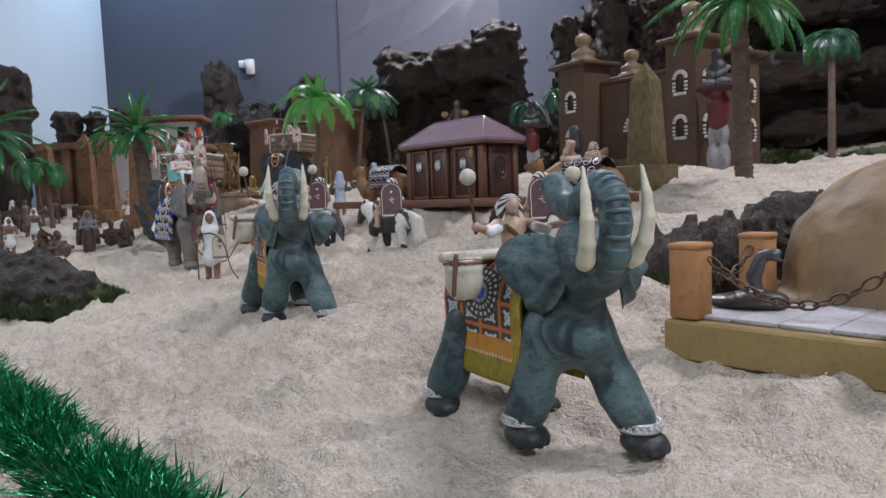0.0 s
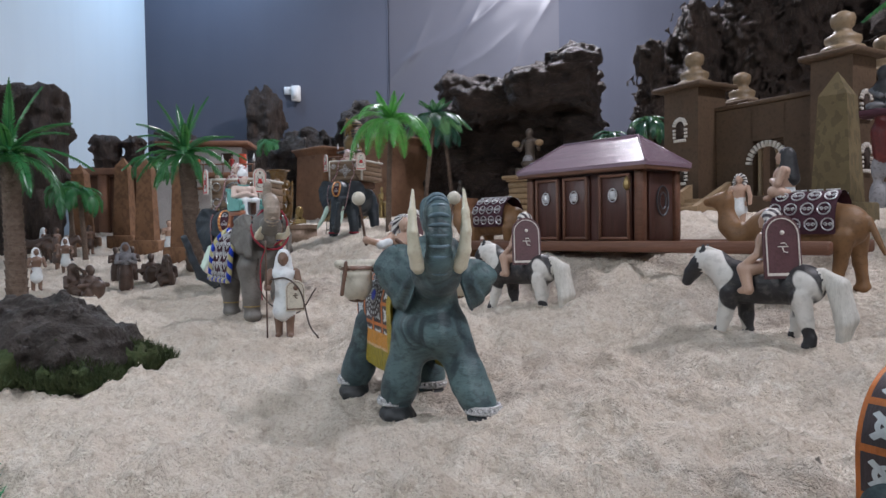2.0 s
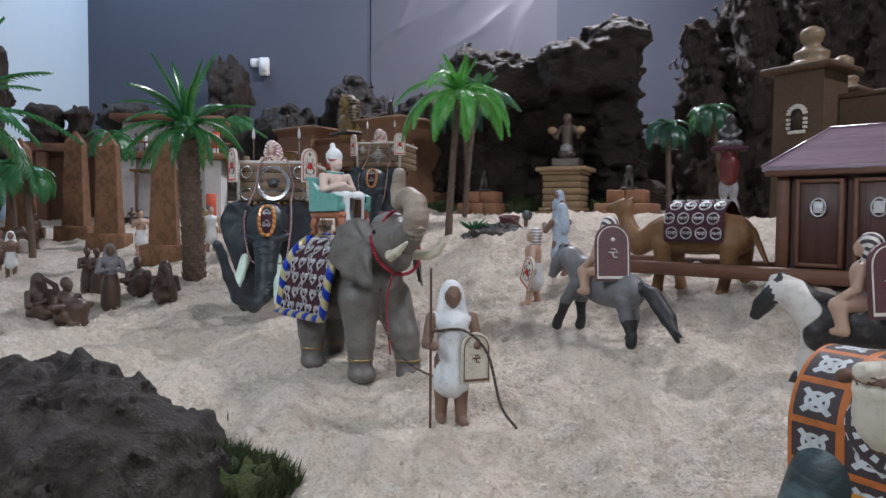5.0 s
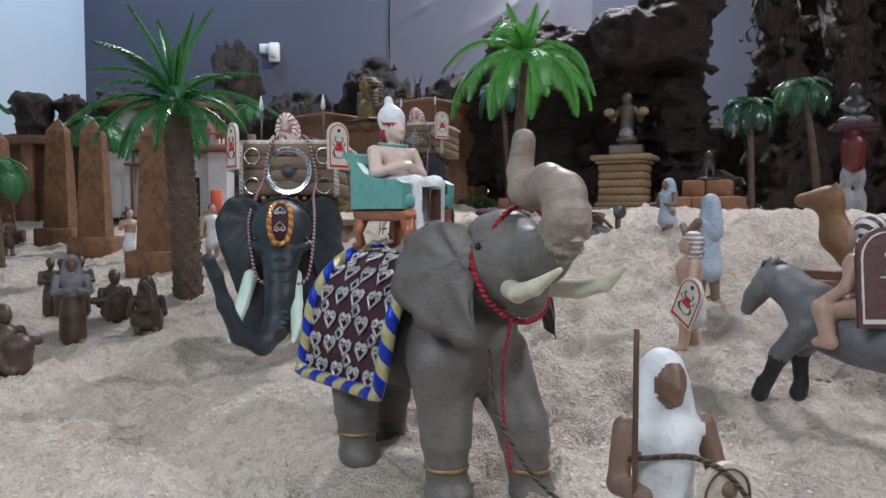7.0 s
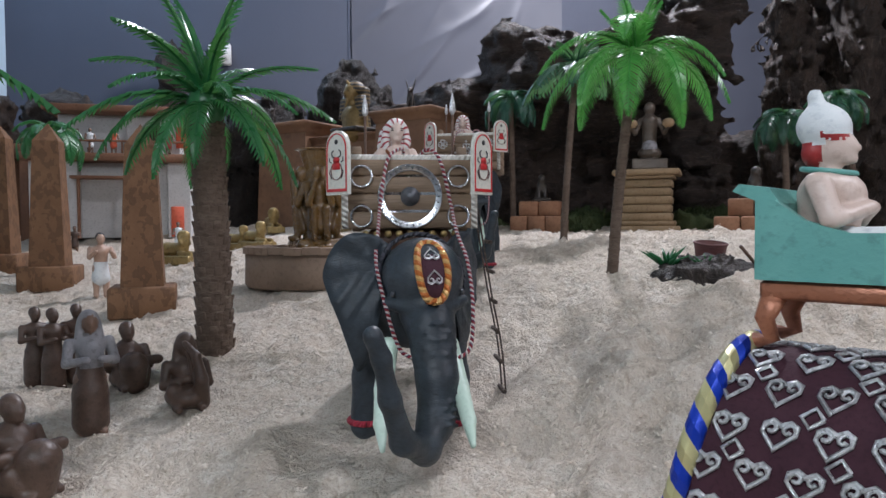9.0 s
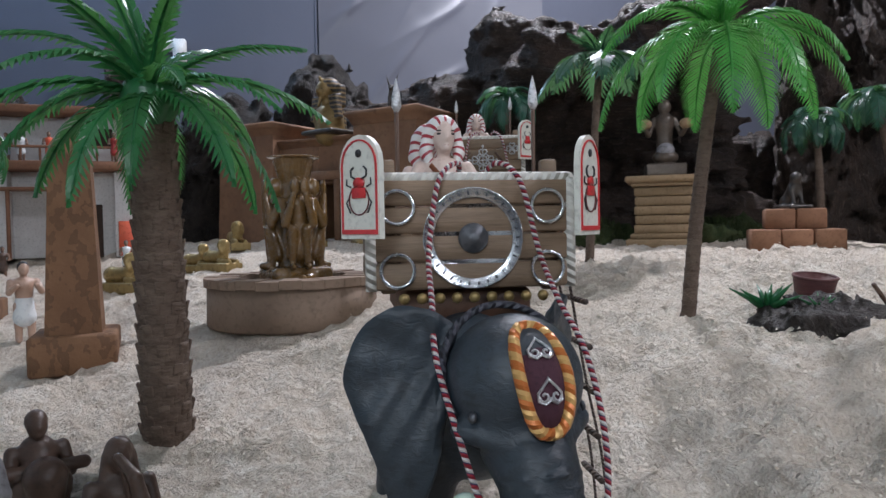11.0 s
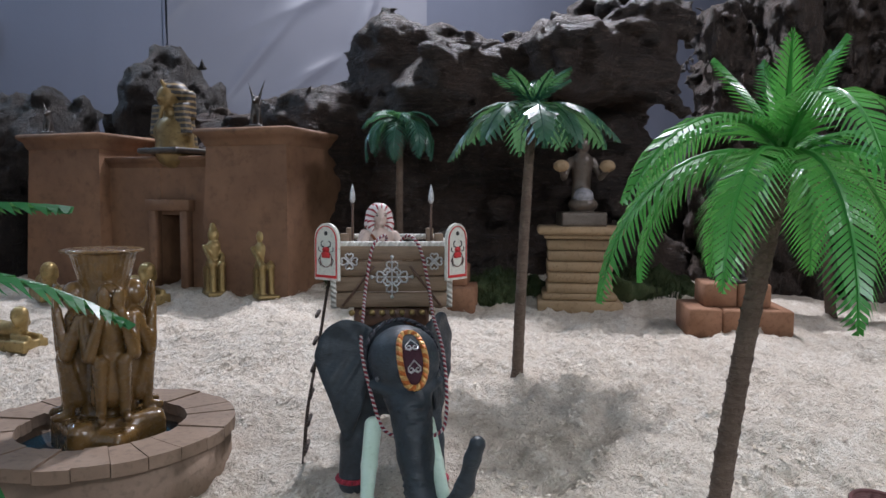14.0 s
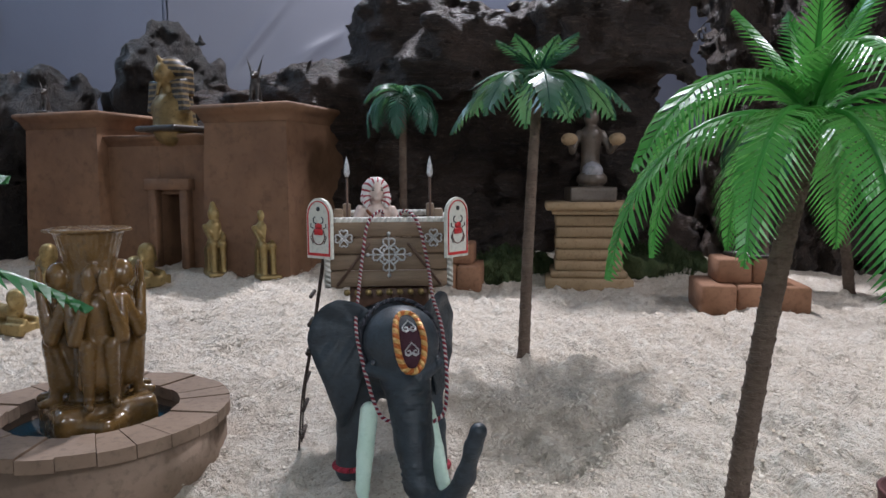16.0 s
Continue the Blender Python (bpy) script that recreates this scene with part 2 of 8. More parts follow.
def leaf_material(name, c1, c2, rough=0.3):
    n = Nodes(name)
    a = n.noise(30, 4, 0.6)
    col = n.mix(n.ramp(a, 0.35, 0.68), c1, c2)
    col = n.mix(n.math("MULTIPLY", n.random(), 0.5), col, tuple(v * 0.55 for v in c1))
    rib = n.noise(320, 2, 0.5, stretch=(0.3, 3.0, 1.0))
    m = n.done(col, n.math("ADD", n.math("MULTIPLY", a, 0.2), rough - 0.1), 0, rib, 0.0008, 0.6, coat=0.3)
    glow = n.t.nodes.new("ShaderNodeBsdfTranslucent")  # thin plastic lets some light through
    n.put(glow.inputs["Color"], n.mix(0.35, col, (0.25, 0.55, 0.10)))
    both = n.t.nodes.new("ShaderNodeMixShader")
    both.inputs[0].default_value = 0.32
    n.t.links.new(n.p.outputs[0], both.inputs[1])
    n.t.links.new(glow.outputs[0], both.inputs[2])
    n.t.links.new(both.outputs[0], n.t.nodes["Material Output"].inputs["Surface"])
    return m


def glyph_material(name, c1, c2, ink, step=0.011):
    """Carved stone with columns of small worn incised marks of no particular sign."""
    n = Nodes(name)
    x, y, z = n.sep(n.obj)
    col = n.mix(n.ramp(n.noise(16, 5, 0.65), 0.35, 0.68), c1, c2)
    cell = n.vec("MULTIPLY", n.obj, (90.0, 90.0, 60.0))
    f = n.math("GREATER_THAN", n.noise(1.0, 2, 0.5, co=cell), 0.53)
    col = n.mix(n.math("MULTIPLY", f, 0.4), col, ink)
    grain = n.noise(240, 4)
    return n.done(col, 0.8, 0, n.math("SUBTRACT", grain, f), 0.0012, 0.6)


M = {}
M["sand"] = sand_material()
M["wall_grey"] = plaster("painted_wall", (0.066, 0.074, 0.104), (0.083, 0.093, 0.126))
M["wall_white"] = plaster("white_wall", (0.60, 0.71, 0.78), (0.66, 0.77, 0.84))
M["ceiling"] = plaster("ceiling_paint", (0.6, 0.62, 0.64), (0.66, 0.67, 0.68))
M["floor"] = mat("floor_concrete", (0.2, 0.2, 0.2), (0.26, 0.25, 0.24), 3, 60, 0.7)
M["board"] = wood("platform_board", (0.2, 0.13, 0.08), (0.28, 0.19, 0.12))
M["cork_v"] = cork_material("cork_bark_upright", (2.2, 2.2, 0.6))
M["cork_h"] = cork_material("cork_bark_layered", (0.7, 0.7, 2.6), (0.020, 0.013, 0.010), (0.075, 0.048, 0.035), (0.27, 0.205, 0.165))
M["cork_low"] = cork_material("cork_bark_low", (1.6, 1.6, 1.0), (0.035, 0.027, 0.023), (0.095, 0.075, 0.064), (0.21, 0.175, 0.15))
M["cork_pale"] = cork_material("grey_cork_bark", (2.4, 2.4, 0.6), (0.065, 0.048, 0.040), (0.165, 0.13, 0.105), (0.38, 0.32, 0.275))
M["cork_black"] = cork_material("blackened_cork_bark", (1.6, 1.6, 1.0), (0.010, 0.008, 0.007), (0.038, 0.029, 0.024), (0.12, 0.095, 0.075))
M["moss"] = mat("moss", (0.035, 0.06, 0.018), (0.07, 0.085, 0.03), 40, 300, 0.95, depth=0.004, strength=1.0)
M["temple"] = mat("ochre_temple_plaster", (0.145, 0.074, 0.040), (0.235, 0.125, 0.066), 6, 60, 0.7, c3=(0.10, 0.052, 0.03))
# near-black colour that paints the shade inside doorways and windows onto solid panels
M["shaded_opening"] = mat("opening_shade_paint", (0.03, 0.02, 0.015), (0.05, 0.03, 0.02), 8, 110, 0.9)
M["palace"] = mat("brown_palace_plaster", (0.072, 0.043, 0.023), (0.104, 0.063, 0.033), 9, 120, 0.7)
M["palace_pale"] = mat("pale_palace_dome", (0.20, 0.142, 0.080), (0.27, 0.195, 0.115), 14, 140, 0.45)
M["white_brick"] = mat("white_painted_brick", (0.6, 0.56, 0.5), (0.7, 0.66, 0.6), 60, 300, 0.7)
M["stone"] = mat("yellow_sandstone", (0.31, 0.21, 0.115), (0.39, 0.275, 0.16), 18, 160, 0.85, vary=0.4)
M["redstone"] = mat("terracotta_block", (0.27, 0.13, 0.07), (0.35, 0.18, 0.10), 18, 160, 0.85, vary=0.4)
M["basin"] = mat("brown_basin_stone", (0.24, 0.165, 0.115), (0.31, 0.22, 0.155), 16, 140, 0.7, vary=0.3)
M["water"] = Nodes("dyed_water").done((0.004, 0.05, 0.085), 0.08, 0, None, spec=0.8)
M["gold_resin"] = mat("lacquered_gold_resin", (0.125, 0.070, 0.022), (0.205, 0.118, 0.040), 30, 140, 0.26, 0.0, c3=(0.07, 0.038, 0.012), coat=0.6)
M["gold"] = mat("gold_paint", (0.26, 0.18, 0.07), (0.38, 0.28, 0.12), 40, 120, 0.4, 0.6, c3=(0.06, 0.04, 0.02))
M["bronze_dark"] = mat("dark_bronze_resin", (0.035, 0.03, 0.028), (0.07, 0.06, 0.05), 40, 250, 0.35, 0.3)
M["bronze_mid"] = mat("brown_bronze_resin", (0.085, 0.065, 0.05), (0.15, 0.12, 0.095), 40, 250, 0.35, 0.2)
M["bust_gold"] = mat("dull_gold_paint", (0.16, 0.105, 0.038), (0.25, 0.17, 0.065), 60, 200, 0.4, 0.4, c3=(0.04, 0.03, 0.015))
M["silver"] = mat("silver_paint", (0.62, 0.63, 0.64), (0.76, 0.76, 0.77), 60, 400, 0.3, 0.5, c3=(0.1, 0.1, 0.11), depth=0.0015, strength=0.9)
M["chrome"] = mat("polished_steel", (0.62, 0.64, 0.66), (0.72, 0.73, 0.74), 60, 300, 0.24, 1.0, c3=(0.35, 0.36, 0.38), depth=0.0004)
M["obelisk"] = glyph_material("carved_brown_obelisk", (0.17, 0.085, 0.04), (0.23, 0.12, 0.06), (0.06, 0.03, 0.015))
M["obelisk_y"] = glyph_material("carved_ochre_obelisk", (0.125, 0.092, 0.042), (0.17, 0.128, 0.06), (0.055, 0.042, 0.02))
M["red_wood"] = wood("red_stained_wood", (0.062, 0.025, 0.019), (0.095, 0.038, 0.028), 2, 22, 0.42)
M["roof_wood"] = wood("varnished_mauve_roof", (0.22, 0.145, 0.185), (0.29, 0.195, 0.245), 0, 22, 0.26, 0.8)
M["beam_wood"] = wood("brown_beam", (0.13, 0.055, 0.03), (0.19, 0.085, 0.05), 0, 22, 0.55)
M["howdah_wood"] = wood("weathered_howdah_board", (0.20, 0.135, 0.085), (0.29, 0.2, 0.13), 1, 24, 0.6)
M["pole_wood"] = wood("spear_wood", (0.1, 0.055, 0.035), (0.15, 0.085, 0.055), 2, 60, 0.5)
M["hide_teal"] = hide_material("painted_teal_hide", (0.050, 0.088, 0.098), (0.135, 0.212, 0.214), (0.017, 0.029, 0.036), 0.0012, 0.85)
M["hide_blue"] = hide_material("blue_trunk_ridge", (0.10, 0.165, 0.205), (0.15, 0.225, 0.265), (0.05, 0.08, 0.10), 0.0006)
M["hide_grey"] = hide_material("grey_elephant_hide", (0.135, 0.124, 0.110), (0.185, 0.172, 0.155), (0.095, 0.086, 0.076))
M["hide_tan"] = hide_material("tan_trunk_hide", (0.27, 0.215, 0.165), (0.36, 0.295, 0.235), (0.17, 0.145, 0.12))
M["hide_slate"] = hide_material("dark_slate_hide", (0.022, 0.032, 0.042), (0.04, 0.053, 0.066), (0.012, 0.016, 0.02))
M["foot_dark"] = mat("blackened_foot", (0.018, 0.02, 0.022), (0.035, 0.038, 0.04), 60, 260, 0.5)
M["ivory"] = mat("ivory_tusk", (0.66, 0.62, 0.47), (0.74, 0.7, 0.56), 40, 200, 0.3, c3=(0.5, 0.42, 0.28), depth=0.0003)
M["ivory_green"] = mat("pale_green_tusk", (0.55, 0.72, 0.6), (0.66, 0.8, 0.7), 40, 200, 0.3, c3=(0.45, 0.6, 0.5), depth=0.0003)
M["blanket"] = blanket_material()
M["skin"] = mat("painted_skin", (0.44, 0.29, 0.21), (0.52, 0.355, 0.27), 60, 240, 0.42, c3=(0.3, 0.17, 0.11), depth=0.0005)
M["skin_pale"] = mat("pale_painted_skin", (0.60, 0.46, 0.39), (0.68, 0.54, 0.47), 60, 240, 0.4, c3=(0.42, 0.28, 0.22), depth=0.0005)
M["skin_dark"] = mat("brown_painted_skin", (0.16, 0.095, 0.065), (0.22, 0.135, 0.095), 60, 240, 0.45, depth=0.0005)
M["cloth_white"] = mat("white_painted_cloth", (0.66, 0.69, 0.70), (0.76, 0.78, 0.78), 50, 220, 0.55, c3=(0.42, 0.46, 0.5), depth=0.001)
M["cloth_blue"] = mat("pale_blue_cloth", (0.3, 0.37, 0.46), (0.44, 0.5, 0.57), 50, 220, 0.6, depth=0.001)
M["cloth_red"] = mat("red_painted_cloth", (0.28, 0.02, 0.02), (0.35, 0.03, 0.028), 50, 220, 0.5, depth=0.0006)
M["cloth_brown"] = mat("brown_resin_figure", (0.060, 0.036, 0.026), (0.105, 0.064, 0.046), 40, 220, 0.42, depth=0.0012)
M["cloth_maroon"] = mat("dark_maroon_fabric", (0.045, 0.012, 0.022), (0.065, 0.02, 0.032), 60, 500, 0.85, depth=0.0006)
M["teal_throne"] = mat("turquoise_throne_paint", (0.13, 0.36, 0.32), (0.17, 0.43, 0.38), 40, 220, 0.42, c3=(0.08, 0.2, 0.18), depth=0.0006)
M["copper"] = mat("copper_paint", (0.34, 0.13, 0.07), (0.44, 0.18, 0.1), 40, 300, 0.38, 0.35, c3=(0.12, 0.04, 0.02))
M["leather"] = mat("brown_leather", (0.10, 0.05, 0.03), (0.16, 0.08, 0.05), 60, 260, 0.5)
M["drum_skin"] = mat("cream_drum", (0.56, 0.52, 0.42), (0.64, 0.6, 0.5), 60, 260, 0.5, depth=0.0006)
M["pinto"] = pinto_material()
M["horse_grey"] = mat("grey_horse_coat", (0.11, 0.115, 0.125), (0.20, 0.2, 0.205), 30, 220, 0.5, depth=0.0008)
M["horse_dark"] = mat("black_mane", (0.012, 0.012, 0.014), (0.03, 0.03, 0.033), 60, 260, 0.5)
M["horse_pale"] = mat("pale_mane", (0.5, 0.48, 0.43), (0.62, 0.6, 0.55), 60, 220, 0.55, stretch=(6, 6, 0.6))
M["camel"] = mat("tan_camel", (0.17, 0.085, 0.033), (0.235, 0.122, 0.05), 30, 220, 0.55)
M["palm_bright"] = leaf_material("bright_palm_leaf", (0.065, 0.33, 0.06), (0.15, 0.50, 0.11))
M["palm_green"] = leaf_material("green_palm_leaf", (0.022, 0.145, 0.050), (0.055, 0.245, 0.085))
M["palm_dark"] = leaf_material("dark_palm_leaf", (0.02, 0.09, 0.06), (0.05, 0.15, 0.11))
M["trunk"] = mat("palm_trunk_bark", (0.105, 0.07, 0.05), (0.16, 0.115, 0.085), 30, 160, 0.85, depth=0.003, strength=0.9, stretch=(1, 1, 2.5))
M["rope_white"] = rope_material("white_cord", (0.6, 0.58, 0.53), (0.68, 0.66, 0.6))
M["rope_red"] = rope_material("red_white_cord", (0.30, 0.02, 0.035), (0.62, 0.58, 0.55), c3=(0.05, 0.05, 0.12))
M["rope_pinkred"] = rope_material("red_cord", (0.45, 0.03, 0.06), (0.34, 0.02, 0.04))
M["rope_gold"] = rope_material("orange_gold_cord", (0.55, 0.17, 0.04), (0.7, 0.42, 0.15), metal=0.3, rough=0.4)
M["rope_blue"] = rope_material("blue_gold_cord", (0.01, 0.05, 0.5), (0.6, 0.55, 0.28), metal=0.35, rough=0.3)
M["rope_dark"] = rope_material("black_twisted_cord", (0.02, 0.022, 0.03), (0.05, 0.05, 0.065))
M["rope_brown"] = rope_material("brown_cord", (0.07, 0.05, 0.04), (0.12, 0.085, 0.065))
M["shield_white"] = mat("ivory_board", (0.62, 0.62, 0.55), (0.7, 0.7, 0.62), 40, 260, 0.4, depth=0.0003)
M["shield_brown"] = mat("maroon_shield", (0.085, 0.035, 0.04), (0.12, 0.05, 0.055), 40, 260, 0.45)
M["red_paint"] = mat("red_enamel", (0.5, 0.02, 0.025), (0.58, 0.035, 0.035), 60, 300, 0.4, depth=0.0003)
M["iron"] = mat("grey_iron", (0.10, 0.105, 0.115), (0.16, 0.165, 0.18), 40, 260, 0.4, 0.7)
M["rust"] = mat("rusty_chain", (0.10, 0.065, 0.045), (0.17, 0.11, 0.075), 60, 300, 0.65, 0.5)
M["yellow_base"] = mat("mustard_painted_base", (0.27, 0.19, 0.07), (0.33, 0.24, 0.1), 14, 140, 0.75, c3=(0.2, 0.14, 0.06))
M["orange_post"] = mat("orange_painted_post", (0.36, 0.175, 0.07), (0.43, 0.215, 0.09), 20, 160, 0.7)
M["grey_tile"] = mat("grey_floor_tile", (0.42, 0.42, 0.45), (0.52, 0.51, 0.53), 30, 160, 0.6, vary=0.2)
M["boulder"] = mat("painted_boulder", (0.22, 0.155, 0.10), (0.36, 0.215, 0.075), 9, 60, 0.6, depth=0.003, c3=(0.15, 0.11, 0.085))
M["house_white"] = mat("white_house_wall", (0.56, 0.55, 0.54), (0.64, 0.63, 0.62), 20, 200, 0.8)
M["house_brown"] = mat("brown_house_trim", (0.17, 0.08, 0.045), (0.23, 0.11, 0.06), 20, 200, 0.75)
M["orange_cloth"] = mat("orange_curtain", (0.6, 0.1, 0.05), (0.68, 0.14, 0.07), 30, 200, 0.7)
M["totem_red"] = mat("dark_red_lacquer", (0.09, 0.012, 0.012), (0.14, 0.02, 0.018), 50, 220, 0.4)
M["totem_pale"] = mat("worn_white_paint", (0.22, 0.22, 0.24), (0.32, 0.31, 0.32), 50, 160, 0.5, c3=(0.05, 0.04, 0.05))
M["tinsel"] = mat("green_tinsel", (0.01, 0.17, 0.06), (0.02, 0.27, 0.1), 60, 300, 0.28, 0.6)
M["plant"] = leaf_material("aloe_leaf", (0.02, 0.13, 0.05), (0.05, 0.22, 0.09))
M["basket"] = mat("maroon_basket", (0.10, 0.035, 0.035), (0.15, 0.055, 0.05), 60, 200, 0.6, stretch=(1, 1, 8))
M["plastic"] = Nodes("clear_plastic_sheet").done((0.10, 0.105, 0.13), 0.3, 0.0, None, spec=0.6)
M["switch"] = mat("white_switch_plastic", (0.7, 0.7, 0.68), (0.75, 0.75, 0.73), 20, 200, 0.4, depth=0.0002)


# ---- geometry helpers ----
def hash3(i, j, k):
    h = (i * 374761393 + j * 668265263 + k * 2147483647 + 1013904223) & 0xFFFFFFFF
    h = ((h ^ (h >> 13)) * 1274126177) & 0xFFFFFFFF
    return ((h ^ (h >> 16)) & 0xFFFF) / 65535.0


def vnoise(x, y, z):
    """Smooth value noise on arrays, 0 to 1."""
    xi, yi, zi = (np.floor(v).astype(np.int64) for v in (x, y, z))
    fx, fy, fz = x - xi, y - yi, z - zi
    fx, fy, fz = (f * f * (3 - 2 * f) for f in (fx, fy, fz))
    out = 0.0
    for a in (0, 1):
        for b in (0, 1):
            for c in (0, 1):
                w = (fx if a else 1 - fx) * (fy if b else 1 - fy) * (fz if c else 1 - fz)
                out = out + w * hash3(xi + a, yi + b, zi + c)
    return out


def fbm(x, y, z, octaves=4, gain=0.5):
    s, amp, tot = 0.0, 1.0, 0.0
    for o in range(octaves):
        s = s + amp * vnoise(x * 2 ** o + 17 * o, y * 2 ** o + 5 * o, z * 2 ** o + 11 * o)
        tot += amp
        amp *= gain
    return s / tot


class Geo:
    """Collects verts, faces, material slots and a map; becomes one mesh object."""

    def __init__(self):
        self.v, self.f, self.m, self.uv, self.mats, self.flat = [], [], [], [], [], set()

    def slot(self, key):
        if key not in self.mats:
            self.mats.append(key)
        return self.mats.index(key)

    def add(self, shape, key, m=None, flat=False):
        verts, faces = shape[0], shape[1]
        uv = shape[2] if len(shape) > 2 else None
        keys = shape[3] if len(shape) > 3 else None
        o = len(self.v)
        if m is not None:
            verts = [m @ Vector(p) for p in verts]
        self.v += [tuple(p) for p in verts]
        self.uv += list(uv) if uv else [(0.0, 0.0)] * len(verts)
        if flat:
            self.flat.update(range(len(self.f), len(self.f) + len(faces)))
        self.f += [tuple(i + o for i in f) for f in faces]
        if keys is None:
            self.m += [self.slot(key)] * len(faces)
        else:
            self.m += [self.slot(k) for k in keys]
        return self

    def mesh(self, name, fix=True):
        me = bpy.data.meshes.new(name)
        me.from_pydata(self.v, [], self.f)
        for k in self.mats:
            me.materials.append(M[k])
        me.polygons.foreach_set("material_index", self.m)
        smooth = np.ones(len(self.f), bool)
        if self.flat:
            smooth[list(self.flat)] = False
        me.polygons.foreach_set("use_smooth", smooth)
        layer = me.uv_layers.new(name="map")
        idx = np.empty(len(me.loops), np.int32)
        me.loops.foreach_get("vertex_index", idx)
        layer.data.foreach_set("uv", np.array(self.uv, np.float32)[idx].ravel())
        if fix and len(self.f) < 60000:
            bm = bmesh.new()
            bm.from_mesh(me)
            bmesh.ops.recalc_face_normals(bm, faces=bm.faces)
            bm.to_mesh(me)
            bm.free()
        me.update()
        return me

    def ob(self, name, m=None, parent=None, fix=True):
        o = new(name, self.mesh(name, fix))
        if parent is not None:
            o.parent = parent
        if m is not None:
            o.matrix_basis = m
        return o


def part(name, geo, parent, label=""):
    o = geo.ob(name, None, parent)
    if label:
        tagged(o, label)
    return o


def thing(name, m, label, category, group=""):
    return tagged(new(name), label, category, group) if m is None else place(tagged(new(name), label, category, group), m)


def place(o, m):
    o.matrix_basis = m
    return o


def single(name, shape, key, parent, m=None, label="", flat=False):
    return part(name, Geo().add(shape, key, m, flat), parent, label)


def box(sx, sy, sz, c=(0, 0, 0), b=0.0015):
    """A bevelled block of full size sx, sy, sz about c."""
    hx, hy, hz = sx / 2, sy / 2, sz / 2
    b = min(b, hx * 0.6, hy * 0.6, hz * 0.6)
    v, idx = [], {}
    for x in (-1, 1):
        for y in (-1, 1):
            for z in (-1, 1):
                for a in range(3):
                    p = [x * (hx - b), y * (hy - b), z * (hz - b)]
                    p[a] = (x * hx, y * hy, z * hz)[a]
                    idx[x, y, z, a] = len(v)
                    v.append((p[0] + c[0], p[1] + c[1], p[2] + c[2]))
    f = []
    for a in range(3):
        o1, o2 = [i for i in range(3) if i != a]
        for s in (-1, 1):
            ring = []
            for s1, s2 in ((-1, -1), (1, -1), (1, 1), (-1, 1)):
                k = [0, 0, 0]
                k[a], k[o1], k[o2] = s, s1, s2
                ring.append(idx[(*k, a)])
            f.append(ring)
    for a in range(3):
        o1, o2 = [i for i in range(3) if i != a]
        for s1 in (-1, 1):
            for s2 in (-1, 1):
                q = []
                for s, ax in ((-1, o1), (-1, o2), (1, o2), (1, o1)):
                    k = [0, 0, 0]
                    k[a], k[o1], k[o2] = s, s1, s2
                    q.append(idx[(*k, ax)])
                f.append(q)
    for x in (-1, 1):
        for y in (-1, 1):
            for z in (-1, 1):
                f.append([idx[x, y, z, a] for a in range(3)])
    return v, f


def tube(path, r, n=8, strand=None, caps=True):
    """A round bar along a path; r is one radius or one for each point. Map: u round, v along in strands."""
    pts = [Vector(p) for p in path]
    rs = r if isinstance(r, (list, tuple)) else [r] * len(pts)
    v, f, uv = [], [], []
    up, s = None, 0.0
    for i, p in enumerate(pts):
        d = (pts[min(i + 1, len(pts) - 1)] - pts[max(i - 1, 0)]).normalized()
        if up is None:
            up = d.orthogonal().normalized()
        up = (up - d * up.dot(d)).normalized()
        side = d.cross(up)
        if i:
            s += (p - pts[i - 1]).length
        for k in range(n + 1):
            a = 2 * math.pi * k / n
            v.append(p + (up * math.cos(a) + side * math.sin(a)) * rs[i])
            uv.append((k / n, s / (strand or 0.01)))
    for i in range(len(pts) - 1):
        for k in range(n):
            a = i * (n + 1) + k
            f.append((a, a + 1, a + n + 2, a + n + 1))
    if caps:
        f.append(tuple(range(n)))
        f.append(tuple((len(pts) - 1) * (n + 1) + k for k in range(n)))
    return v, f, uv


def ring(radius, r, n=24, k=8, strand=None, squash=1.0):
    return tube([(radius * math.cos(2 * math.pi * i / n), radius * squash * math.sin(2 * math.pi * i / n), 0) for i in range(n + 1)], r, k, strand, False)


def curve(points, n=24):
    """A smooth line through points (Catmull-Rom)."""
    P = [Vector(p) for p in points]
    P = [P[0] * 2 - P[1], *P, P[-1] * 2 - P[-2]]
    out = []
    for i in range(1, len(P) - 2):
        for j in range(n):
            t = j / n
            a, b, c, d = P[i - 1:i + 3]
            out.append(0.5 * (2 * b + (c - a) * t + (2 * a - 5 * b + 4 * c - d) * t * t + (3 * b - a - 3 * c + d) * t ** 3))
    out.append(P[-2])
    return out


def lathe(profile, n=24):
    """A turned body from (radius, height) rows."""
    v, f = [], []
    for r, z in profile:
        for k in range(n):
            a = 2 * math.pi * k / n
            v.append((r * math.cos(a), r * math.sin(a), z))
    for i in range(len(profile) - 1):
        for k in range(n):
            f.append((i * n + k, i * n + (k + 1) % n, (i + 1) * n + (k + 1) % n, (i + 1) * n + k))
    f.append(tuple(range(n)))
    f.append(tuple((len(profile) - 1) * n + k for k in range(n)))
    return v, f


